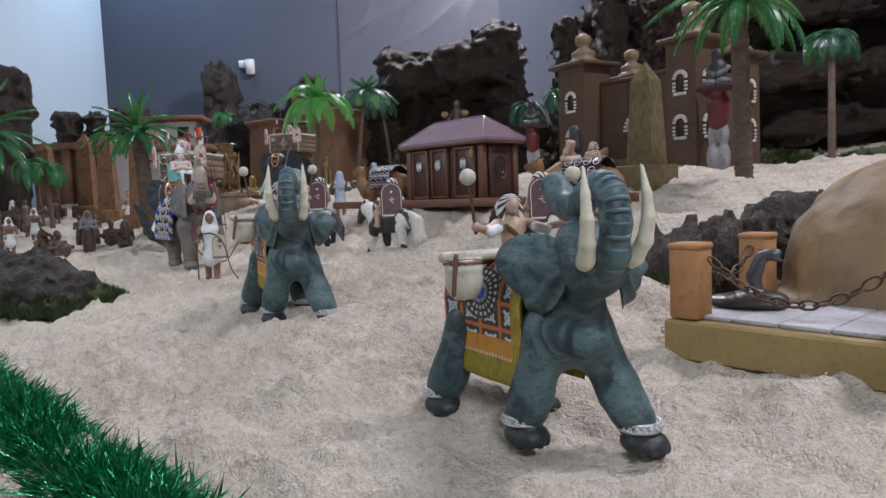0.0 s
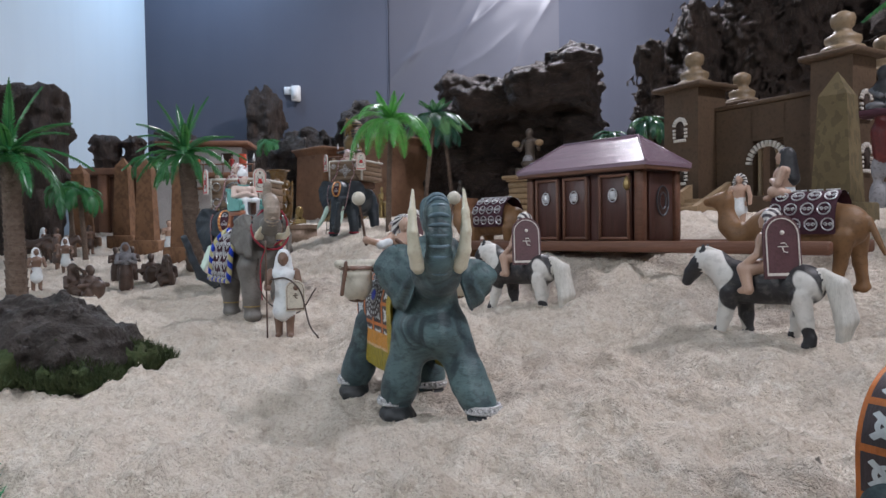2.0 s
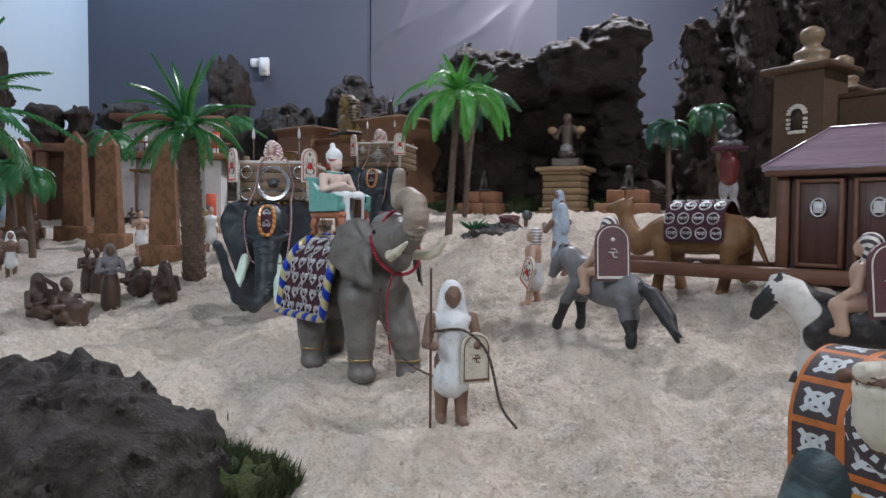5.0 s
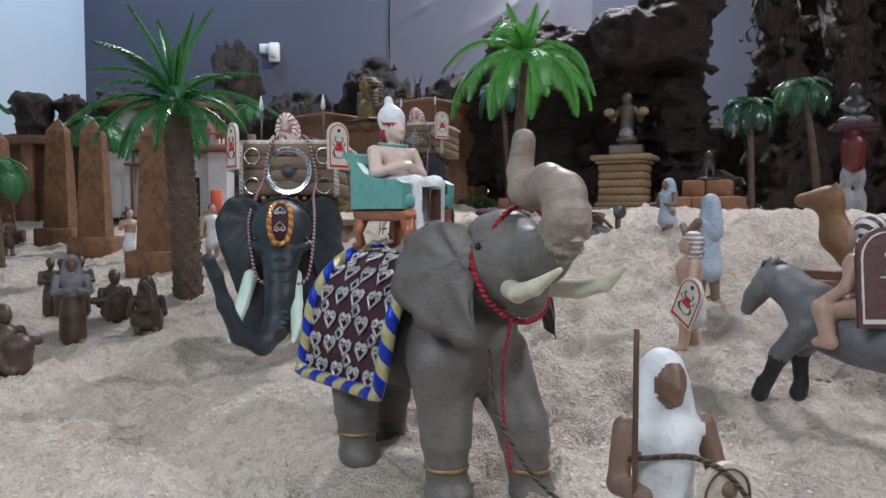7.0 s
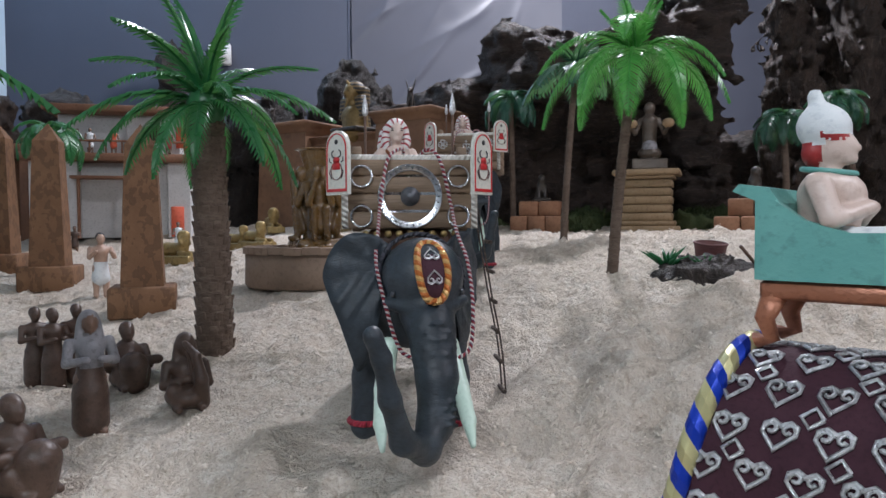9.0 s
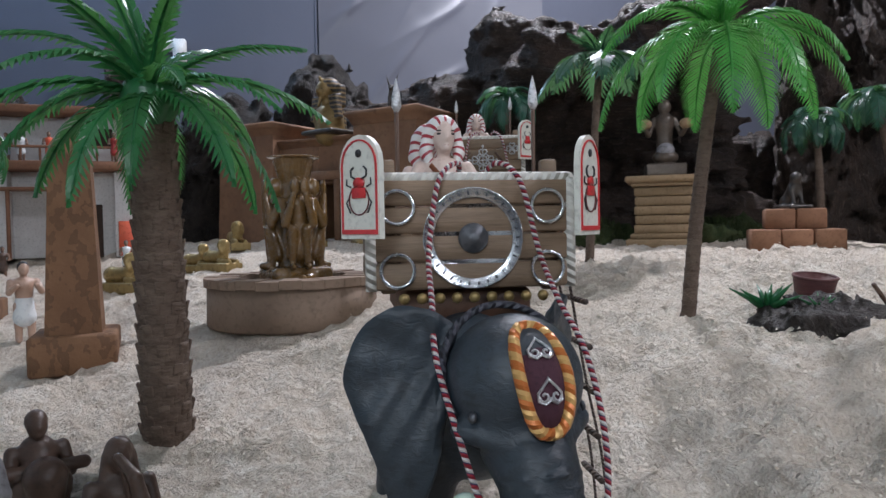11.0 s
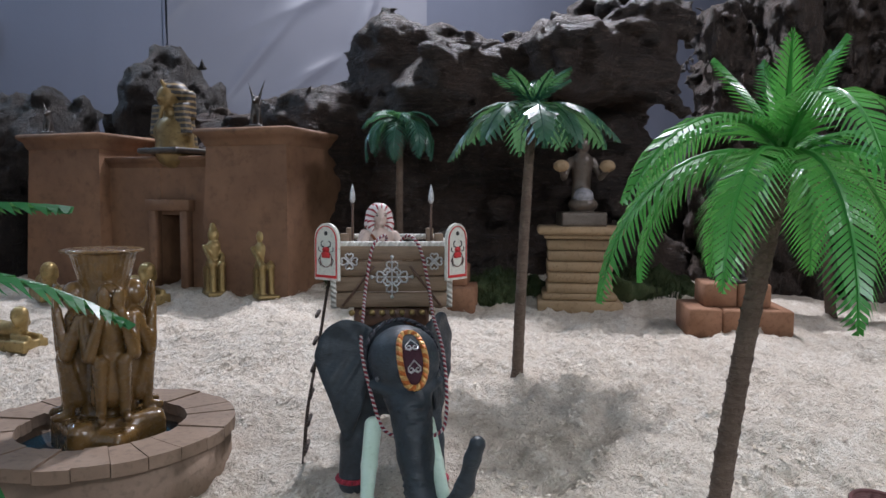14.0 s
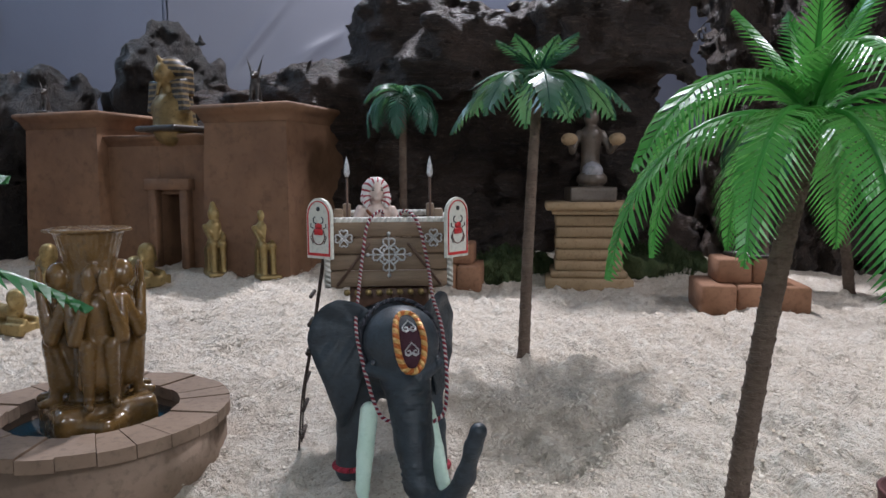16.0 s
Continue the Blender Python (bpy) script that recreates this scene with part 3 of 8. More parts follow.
def plate(outline, thick, hollow=None):
    """A flat board from an outline in x, z; its face looks along -y. hollow: scale of an opening of the same shape."""
    n = len(outline)
    if hollow is None:
        v = [(x, -thick / 2, z) for x, z in outline] + [(x, thick / 2, z) for x, z in outline]
        return v, [tuple(range(n)), tuple(range(n, 2 * n))] + [(i, (i + 1) % n, n + (i + 1) % n, n + i) for i in range(n)]
    cx, cz = sum(p[0] for p in outline) / n, sum(p[1] for p in outline) / n
    inner = [(cx + (x - cx) * hollow, cz + (z - cz) * hollow) for x, z in outline]
    v = [(x, y, z) for y in (-thick / 2, thick / 2) for line in (outline, inner) for x, z in line]
    f = []
    for i in range(n):
        j = (i + 1) % n
        f += [(i, j, n + j, n + i), (2 * n + i, 2 * n + j, 3 * n + j, 3 * n + i), (i, j, 2 * n + j, 2 * n + i), (n + i, n + j, 3 * n + j, 3 * n + i)]
    return v, f


def arch(w, h, n=10):
    """Outline of an upright board with a round top."""
    r = w / 2
    return [(-r, 0), (r, 0)] + [(r * math.cos(math.pi * i / n), h - r + r * math.sin(math.pi * i / n)) for i in range(n + 1)]


def sculpt(groups, vox, rough=0.0, rough_scale=60.0, stretch=(1, 1, 1)):
    """A modelled solid. groups: (blend, prims); prims: ('cone', a, b, ra, rb, key), ('ell', c, r, turn, key), ('box', c, half, round, turn, key).
    Prims of a group melt into one another; groups meet with a crease. rough: depth of a lumpy surface."""
    lo, hi = np.full(3, 1e9), np.full(3, -1e9)
    for _, prims in groups:
        for p in prims:
            if p[0] == "cone":
                for q, r in ((p[1], p[3]), (p[2], p[4])):
                    lo, hi = np.minimum(lo, np.array(q) - r), np.maximum(hi, np.array(q) + r)
            else:
                r = max(p[2]) * (1.0 if p[0] == "ell" else 1.45)
                lo, hi = np.minimum(lo, np.array(p[1]) - r), np.maximum(hi, np.array(p[1]) + r)
    lo, hi = lo - 2.5 * vox - rough, hi + 2.5 * vox + rough
    axes = [np.arange(a, b + vox, vox) for a, b in zip(lo, hi)]
    full = np.meshgrid(*axes, indexing="ij")
    shape = full[0].shape
    best, who, keys, count = np.full(shape, 1e3), np.zeros(shape, np.int32), [], 0
    for blend, prims in groups:
        d, mine, near = np.full(shape, 1e3), np.zeros(shape, np.int32), np.full(shape, 1e3)
        pad = blend + 3 * vox + 2 * rough
        for p in prims:
            if p[0] == "cone":
                c0 = np.minimum(np.array(p[1]) - p[3], np.array(p[2]) - p[4]) - pad
                c1 = np.maximum(np.array(p[1]) + p[3], np.array(p[2]) + p[4]) + pad
            else:
                r = max(p[2]) * (1.0 if p[0] == "ell" else 1.75)
                c0, c1 = np.array(p[1]) - r - pad, np.array(p[1]) + r + pad
            cut = tuple(slice(max(int((u - w) / vox), 0), max(int((v - w) / vox) + 2, 1)) for u, v, w in zip(c0, c1, lo))
            X, Y, Z = (w[cut] for w in full)
            if p[0] == "cone":
                a, b = np.array(p[1], float), np.array(p[2], float)
                ab = b - a
                L = max(ab @ ab, 1e-12)
                h = np.clip(((X - a[0]) * ab[0] + (Y - a[1]) * ab[1] + (Z - a[2]) * ab[2]) / L, 0, 1)
                e = np.sqrt((X - a[0] - h * ab[0]) ** 2 + (Y - a[1] - h * ab[1]) ** 2 + (Z - a[2] - h * ab[2]) ** 2) - (p[3] + (p[4] - p[3]) * h)
            else:
                c = p[1]
                turn = p[3] if p[0] == "ell" else p[4]
                inv = np.array(Euler([radians(t) for t in (turn if isinstance(turn, tuple) else (0, 0, turn))]).to_matrix().transposed())
                x, y, z = X - c[0], Y - c[1], Z - c[2]
                x, y, z = (inv[i][0] * x + inv[i][1] * y + inv[i][2] * z for i in range(3))
                if p[0] == "ell":
                    r = p[2]
                    k0 = np.sqrt((x / r[0]) ** 2 + (y / r[1]) ** 2 + (z / r[2]) ** 2)
                    k1 = np.sqrt((x / r[0] ** 2) ** 2 + (y / r[1] ** 2) ** 2 + (z / r[2] ** 2) ** 2) + 1e-9
                    e = k0 * (k0 - 1) / k1
                else:
                    g = [np.abs(w) - s + p[3] for w, s in zip((x, y, z), p[2])]
                    e = np.sqrt(sum(np.maximum(w, 0) ** 2 for w in g)) + np.minimum(np.maximum(np.maximum(g[0], g[1]), g[2]), 0) - p[3]
            keys.append(p[-1])
            ds, ns = d[cut], near[cut]
            mine[cut][e < ns] = count
            near[cut] = np.minimum(ns, e)
            h = np.clip(0.5 + 0.5 * (ds - e) / blend, 0, 1) if blend > 0 else (e < ds) * 1.0
            d[cut] = ds * (1 - h) + e * h - blend * h * (1 - h)
            count += 1
        who = np.where(d < best, mine, who)
        best = np.minimum(best, d)
    if rough:
        s = rough_scale
        near = np.abs(best) < 2 * rough + 2 * vox
        x, y, z = (w[near] * s * t for w, t in zip(full, stretch))
        ridge = 2 * np.abs(fbm(x * 1.7 + 31, y * 1.7, z * 1.7, 4, 0.55) - 0.5) * 2
        best[near] += rough * (2 * (0.5 - fbm(x, y, z, 4, 0.55)) + 0.7 * (0.35 - ridge))
    n = best.shape
    ins = best < 0
    cells = np.zeros((n[0] - 1, n[1] - 1, n[2] - 1), np.int32)
    acc, cnt = np.zeros((*cells.shape, 3)), np.zeros(cells.shape)

    def corner(a, i, j, k):
        return a[i:n[0] - 1 + i, j:n[1] - 1 + j, k:n[2] - 1 + k]

    for ax in range(3):
        for s in (0, 1):
            for t in (0, 1):
                c0 = [s, t]
                c0.insert(ax, 0)
                c1 = list(c0)
                c1[ax] = 1
                a, b = corner(best, *c0), corner(best, *c1)
                cross = (a < 0) != (b < 0)
                w = np.where(cross, a / np.where(np.abs(a - b) < 1e-12, 1, a - b), 0)
                for m in range(3):
                    acc[..., m] += np.where(cross, c0[m] + (w if m == ax else 0), 0)
                cnt += cross
    on = cnt > 0
    cells[on] = np.arange(on.sum())
    ijk = np.stack(np.nonzero(on), -1)
    verts = lo + vox * (ijk + acc[on] / cnt[on][:, None])
    faces, owner = [], []
    for ax in range(3):
        o1, o2 = [i for i in range(3) if i != ax]
        a = [slice(1, -1)] * 3
        b = [slice(1, -1)] * 3
        a[ax], b[ax] = slice(0, -1), slice(1, None)
        cross = np.nonzero(ins[tuple(a)] != ins[tuple(b)])
        base = [c + 1 for c in cross]
        base[ax] = cross[ax]
        q = []
        for s, t in ((0, 0), (1, 0), (1, 1), (0, 1)):
            g = list(base)
            g[o1], g[o2] = base[o1] - s, base[o2] - t
            q.append(cells[tuple(g)])
        q = np.stack(q, -1)
        turn = ins[tuple(a)][cross] == (ax == 1)
        q[turn] = q[turn][:, ::-1]
        faces.append(q)
        owner.append(who[tuple(base)])
    faces, owner = np.concatenate(faces), np.concatenate(owner)
    return verts.tolist(), faces.tolist(), None, [keys[i] for i in owner]


def ground(x, y):
    """Height of the sand: a slope up to the back and right, with soft mounds and hollows."""
    z = 0.1370 + 0.0556 * x + 0.0901 * y
    k = 0
    for cx in (-1.0, -0.6, -0.2, 0.3, 0.9):
        for cy in (0.5, 1.1, 1.6, 2.1, 2.7):
            z = z + HILLS_W[k] * np.exp(-((x - cx) ** 2 + (y - cy) ** 2) / (2 * 0.33 ** 2))
            k += 1
    return z


HILLS_W = [-0.0001, 0.0455, -0.0045, -0.0276, -0.0284, -0.0045, -0.0234, -0.0399, -0.0003, 0.0376, 0.0046, -0.0249, 0.0380, 0.0422, -0.0301, -0.0397, 0.0293, 0.0236, -0.0071, 0.0017, -0.0133, 0.0233, 0.0140, -0.0110, -0.0927]


def on(x, y, turn=0.0, dz=-0.002, tilt=(0, 0)):
    return pose(x, y, float(ground(x, y)) + dz, tilt[0], tilt[1], turn)


def heading(dx, dy):
    return math.degrees(math.atan2(dy, dx))


# ---- the hall ----
X0, X1, Y0, Y1, Z0, Z1 = -2.10, 3.2, -2.6, 4.27, -0.75, 2.3
T = 0.12
for nm, c, s, key, label in (
    ("wall_back", ((X0 + X1) / 2, Y1 + T / 2, (Z0 + Z1) / 2), (X1 - X0 + 2 * T, T, Z1 - Z0), "wall_grey", "grey-blue painted plaster wall behind the display"),
    ("wall_left", (X0 - T / 2, (Y0 + Y1) / 2, (Z0 + Z1) / 2), (T, Y1 - Y0, Z1 - Z0), "wall_white", "pale bluish white painted side wall"),
    ("wall_right", (X1 + T / 2, (Y0 + Y1) / 2, (Z0 + Z1) / 2), (T, Y1 - Y0, Z1 - Z0), "wall_grey", "grey painted side wall"),
    ("wall_front", ((X0 + X1) / 2, Y0 - T / 2, (Z0 + Z1) / 2), (X1 - X0 + 2 * T, T, Z1 - Z0), "wall_grey", "grey painted wall"),
    ("floor", ((X0 + X1) / 2, (Y0 + Y1) / 2, Z0 - T / 2), (X1 - X0 + 2 * T, Y1 - Y0 + 2 * T, T), "floor", "grey concrete hall floor"),
    ("ceiling", ((X0 + X1) / 2, (Y0 + Y1) / 2, Z1 + T / 2), (X1 - X0 + 2 * T, Y1 - Y0 + 2 * T, T), "ceiling", "white painted ceiling"),
):
    o = Geo().add(box(*s, c, 0.002), key, None, True).ob(nm)
    tagged(o, label, nm.split("_")[0], "", "structure")
# thin batten over the joint of the wall panels
o = Geo().add(box(0.012, 0.004, 1.4, (-0.67, Y1 - 0.0025, 1.3), 0.001), "wall_grey").ob("trim")
tagged(o, "thin grey joint strip on the back wall", "trim", "", "structure")


def plastic_sheet():
    """A loosely hung clear plastic sheet with sharp creases."""
    nx, nz = 150, 190
    x0, x1, z0, z1 = -0.66, 0.30, 0.75, 2.1
    u, w = np.meshgrid(np.linspace(0, 1, nx), np.linspace(0, 1, nz), indexing="ij")
    x, z = x0 + (x1 - x0) * u, z0 + (z1 - z0) * w
    rng = np.random.default_rng(8)
    lift = 0.010 * fbm(x * 3, z * 3, x * 0 + 9.1, 3)
    for k in range(20):  # short slanting creases
        cx, cz = rng.uniform(x0, x1), rng.uniform(z0, z1)
        a = radians(rng.choice([38, 48, 60]) + rng.uniform(-12, 12))
        s, d = (x - cx) * math.cos(a) + (z - cz) * math.sin(a), -(x - cx) * math.sin(a) + (z - cz) * math.cos(a)
        ln = rng.uniform(0.08, 0.28)
        lift = lift + rng.uniform(0.004, 0.010) * np.exp(-(np.abs(d) / 0.022) ** 1.4) * np.exp(-(s / ln) ** 2)
    y = Y1 - 0.006 - lift
    v = np.stack([x, y, z], -1).reshape(-1, 3).tolist()
    f = [(i * nz + j, (i + 1) * nz + j, (i + 1) * nz + j + 1, i * nz + j + 1) for i in range(nx - 1) for j in range(nz - 1)]
    o = Geo().add((v, f), "plastic").ob("plastic_sheet")
    tagged(o, "crumpled shiny plastic sheet hung on the grey wall", "plastic sheet")


plastic_sheet()

sw = thing("wall_switch", pose(-1.235, Y1, 1.13), "white double switch box mounted on the grey wall", "switch")
single("plate", box(0.045, 0.012, 0.045, (-0.02, -0.006, 0.02), 0.003), "switch", sw)
single("box", box(0.05, 0.03, 0.09, (0.03, -0.015, 0), 0.005), "switch", sw)
single("button", box(0.03, 0.006, 0.05, (0.03, -0.033, 0), 0.002), "switch", sw)


def edge(x):
    """Front edge of the platform."""
    return np.clip(0.2 - 0.9 * x, -0.35, 1.2)


TRODDEN = [(0.114, 0.502, 0.07), (-0.155, 0.866, 0.07), (-0.45, 1.315, 0.06), (-0.60, 1.60, 0.06), (-0.64, 1.75, 0.06), (-0.50, 2.1, 0.06), (-0.47, 2.25, 0.06), (-0.053, 1.127, 0.05), (0.168, 0.936, 0.05),
           (-0.218, 1.303, 0.05), (-0.356, 1.17, 0.03), (-0.256, 1.452, 0.03), (-0.212, 1.497, 0.03), (-0.72, 2.31, 0.10), (-0.082, 1.372, 0.05), (0.228, 1.005, 0.05), (-0.33, 1.944, 0.03), (-0.85, 1.77, 0.08)]


def sand_height(x, y):
    """The slope with lumps, ridges and small clumps on it."""
    lump = fbm(x * 16, y * 16, x * 0 + 1.7, 3) - 0.5
    small = fbm(x * 55, y * 55, x * 0 + 4.2, 3, 0.75) - 0.5
    ridge = 0.35 - 2 * np.abs(fbm(x * 9 + 7, y * 12, x * 0 + 6.1, 2) - 0.5)
    calm = 1.0
    for fx, fy, r in TRODDEN:
        calm = calm * (1 - 0.9 * np.exp(-((x - fx) ** 2 + (y - fy) ** 2) / (2 * r * r)))
    hollow = sum(0.009 * np.exp(-((x - fx) ** 2 + (y - fy) ** 2) / (2 * 0.065 ** 2)) for fx, fy in ((0.114, 0.502), (-0.155, 0.866)))
    ux, uy = (x - 0.06) * 0.695 - (y - 1.25) * 0.719, (x - 0.06) * 0.719 + (y - 1.25) * 0.695
    far = 1 - 0.55 / (1 + np.exp(-(y - 1.85) * 14))
    bank = 0.020 * np.exp(-(ux / 0.17) ** 4 - ((uy + 0.01) / 0.075) ** 2)
    return ground(x, y) - hollow + bank + calm * far * (0.064 * lump * (0.4 + 0.9 * fbm(x * 3, y * 3, x * 0, 2)) + 0.022 * ridge) + (0.5 + 0.5 * calm) * 0.028 * small


def make_sand():
    nu, nv = 640, 640
    u, w = np.meshgrid(np.linspace(0, 1, nu), np.linspace(0, 1, nv), indexing="ij")
    x = -2.09 + 5.2 * u
    x = np.sign(x + 0.2) * np.abs(x + 0.2) ** 1.45 * 0.82 - 0.2
    x = np.clip(x, X0 + 0.005, X1 - 0.005)
    y = edge(x) + (Y1 - 0.01 - edge(x)) * w ** 1.45
    z = sand_height(x, y)
    v = np.stack([x, y, z], -1).reshape(-1, 3)
    i, j = np.meshgrid(np.arange(nu - 1), np.arange(nv - 1), indexing="ij")
    a = (i * nv + j).ravel()
    f = np.stack([a, a + nv, a + nv + 1, a + 1], -1)
    g = Geo()
    g.v, g.f = v.tolist(), f.tolist()
    g.uv, g.m, g.mats = [(0, 0)] * len(v), [0] * len(f), ["sand"]
    o = g.ob("ground", fix=False)
    tagged(o, "pale sawdust sand spread in soft ridges over the display", "sand", "", "structure")


make_sand()
xs = [X0 + 0.004 + (X1 - X0 - 0.008) * i / 40 for i in range(41)]
line = [(x, float(edge(x)) - 0.012) for x in xs] + [(X1 - 0.004, Y1 - 0.004), (X0 + 0.004, Y1 - 0.004)]
v = [(x, y, Z0 + 0.001) for x, y in line] + [(x, y, min(0.06, float(ground(x, y)) - 0.05)) for x, y in line]
k = len(line)
o = Geo().add((v, [tuple(range(k)), tuple(range(k, 2 * k))] + [(i, (i + 1) % k, k + (i + 1) % k, k + i) for i in range(k)]), "board", None, True).ob("display_platform")
tagged(o, "brown board platform under the sand", "platform", "", "structure")


def crumbs():
    """Loose crumbs of sawdust over the sand, too many to count."""
    rng = np.random.default_rng(5)
    n = 230000
    y = 0.1 + 2.9 * rng.uniform(0, 1, n) ** 1.35
    x = -0.12 - 0.22 * y + rng.normal(0, 0.50, n)
    keep = (y > edge(x) + 0.01) & (x > -1.9) & (x < 1.6)
    x, y = x[keep], y[keep]
    patch = fbm(x * 30, y * 30, x * 0 + 2.2, 3, 0.6)
    keep = patch > 0.36 + 0.2 * rng.uniform(0, 1, len(x))
    x, y = x[keep], y[keep]
    n = len(x)
    z = sand_height(x, y)
    r = rng.uniform(0.0006, 0.0018, n) * (0.50 + 0.25 * y)
    octa = np.array([(1, 0, 0), (-1, 0, 0), (0, 1, 0), (0, -1, 0), (0, 0, 1), (0, 0, -1)], float)
    a = rng.uniform(0, 6.28, n)
    sx, sy, sz = (rng.uniform(0.6, 1.4, n) for _ in range(3))
    v = octa[None] * np.stack([sx * r, sy * r, sz * r * 0.8], -1)[:, None, :] + rng.normal(0, 0.18, (n, 6, 3)) * r[:, None, None]
    c, w = np.cos(a)[:, None], np.sin(a)[:, None]
    v = np.stack([v[..., 0] * c - v[..., 1] * w, v[..., 0] * w + v[..., 1] * c, v[..., 2]], -1) + np.stack([x, y, z + r * 0.15], -1)[:, None, :]
    tri = np.array([(0, 2, 4), (2, 1, 4), (1, 3, 4), (3, 0, 4)])
    f = (np.arange(n) * 6)[:, None, None] + tri[None]
    g = Geo()
    g.v, g.f = v.reshape(-1, 3).tolist(), f.reshape(-1, 3).tolist()
    g.uv, g.m, g.mats = [(0, 0)] * len(g.v), [0] * len(g.f), ["flake"]
    tagged(g.ob("sawdust_crumbs", fix=False), "loose pale sawdust crumbs strewn over the sand", "sawdust", "", "stuff")


def flake_material():
    n = Nodes("pale_shaving")
    col = n.mix(n.island(), (0.54, 0.445, 0.34), (0.78, 0.71, 0.61))
    return n.done(col, 0.85)


M["flake"] = flake_material()
crumbs()


# ---- rocks ----
def rock(name, prims, key, label, vox=0.012, rough=0.05, scale=9.0, stretch=(1, 1, 1), blend=0.04, moss=None):
    g = Geo().add(sculpt([(blend, [(*p, key) for p in prims])], vox, rough, scale, stretch), key)
    o = tagged(g.ob(name, fix=False), label, "rock")
    return o


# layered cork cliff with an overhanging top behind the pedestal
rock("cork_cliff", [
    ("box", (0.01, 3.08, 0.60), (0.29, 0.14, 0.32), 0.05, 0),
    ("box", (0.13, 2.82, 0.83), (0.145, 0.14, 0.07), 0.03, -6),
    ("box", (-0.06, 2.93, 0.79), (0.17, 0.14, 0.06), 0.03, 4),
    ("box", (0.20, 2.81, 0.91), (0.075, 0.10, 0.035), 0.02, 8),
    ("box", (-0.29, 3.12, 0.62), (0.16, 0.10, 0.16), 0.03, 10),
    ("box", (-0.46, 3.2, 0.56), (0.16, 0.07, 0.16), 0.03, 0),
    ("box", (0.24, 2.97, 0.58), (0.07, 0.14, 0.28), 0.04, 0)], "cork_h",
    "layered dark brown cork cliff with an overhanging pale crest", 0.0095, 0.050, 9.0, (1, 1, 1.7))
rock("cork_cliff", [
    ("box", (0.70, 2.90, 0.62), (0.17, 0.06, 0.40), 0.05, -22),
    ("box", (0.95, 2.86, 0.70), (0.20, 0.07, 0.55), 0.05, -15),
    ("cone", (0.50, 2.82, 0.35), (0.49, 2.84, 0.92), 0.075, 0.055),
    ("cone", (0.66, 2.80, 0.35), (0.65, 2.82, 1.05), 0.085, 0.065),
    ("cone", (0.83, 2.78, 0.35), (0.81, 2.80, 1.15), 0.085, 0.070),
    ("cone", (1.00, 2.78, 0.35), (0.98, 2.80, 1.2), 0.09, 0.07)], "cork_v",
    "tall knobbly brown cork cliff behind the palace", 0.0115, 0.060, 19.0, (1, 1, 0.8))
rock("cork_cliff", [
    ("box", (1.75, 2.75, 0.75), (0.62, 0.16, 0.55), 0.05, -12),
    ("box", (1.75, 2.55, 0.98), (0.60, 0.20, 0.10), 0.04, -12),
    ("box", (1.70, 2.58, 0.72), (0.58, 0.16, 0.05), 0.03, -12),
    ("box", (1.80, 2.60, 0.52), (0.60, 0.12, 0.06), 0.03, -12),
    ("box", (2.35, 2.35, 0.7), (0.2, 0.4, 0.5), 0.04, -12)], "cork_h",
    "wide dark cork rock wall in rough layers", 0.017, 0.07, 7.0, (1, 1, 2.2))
# filler rock, added to block light coming through the gap between the cliffs
rock("cork_rock", [("box", (0.39, 3.00, 0.46), (0.17, 0.07, 0.17), 0.03, -6), ("ell", (0.33, 2.90, 0.40), (0.11, 0.07, 0.10), 0)], "cork_h", "low dark cork rock added to close the bright gap between the cliffs", 0.010, 0.035, 14.0)
rock("cork_block", [("box", (-1.35, 4.12, 0.72), (0.085, 0.06, 0.36), 0.03, 0), ("box", (-1.37, 4.12, 1.05), (0.06, 0.05, 0.09), 0.03, 6), ("box", (-1.31, 4.12, 0.98), (0.05, 0.05, 0.08), 0.03, 20)], "cork_v",
     "upright dark cork block standing against the wall", 0.011, 0.05, 11.0, (1, 1, 0.6))
rock("cork_block", [("box", (-1.70, 2.62, 0.55), (0.10, 0.09, 0.30), 0.04, 10)], "cork_v", "upright brown cork block beside the wall", 0.011, 0.04, 11.0, (1, 1, 0.7))
rock("cork_block", [("box", (-1.87, 3.42, 0.70), (0.055, 0.05, 0.085), 0.03, 10)], "cork_v", "small upright cork block on a roof", 0.009, 0.03, 13.0)
rock("cork_block", [("box", (-1.75, 3.44, 0.70), (0.05, 0.05, 0.08), 0.03, -10)], "cork_v", "small upright cork block on a roof", 0.009, 0.03, 14.0)
rock("cork_block", [("ell", (-1.62, 3.6, 0.76), (0.13, 0.1, 0.08), 0), ("box", (-1.6, 3.62, 0.6), (0.1, 0.09, 0.2), 0.04, 0)], "cork_low", "brown cork lump behind the house", 0.011, 0.04, 12.0)
rock("dark_rock", [("ell", (-0.655, 3.36, 0.75), (0.12, 0.07, 0.14), 0), ("box", (-0.66, 3.40, 0.5), (0.12, 0.08, 0.2), 0.04, 0)], "cork_black", "dark brown rock behind the temple roof", 0.011, 0.05, 11.0)
rock("dark_rock", [("ell", (-0.93, 3.42, 0.68), (0.12, 0.09, 0.12), 0), ("box", (-1.0, 3.45, 0.5), (0.1, 0.08, 0.2), 0.04, 0)], "cork_black", "low dark rock behind the temple roof", 0.011, 0.05, 12.0)
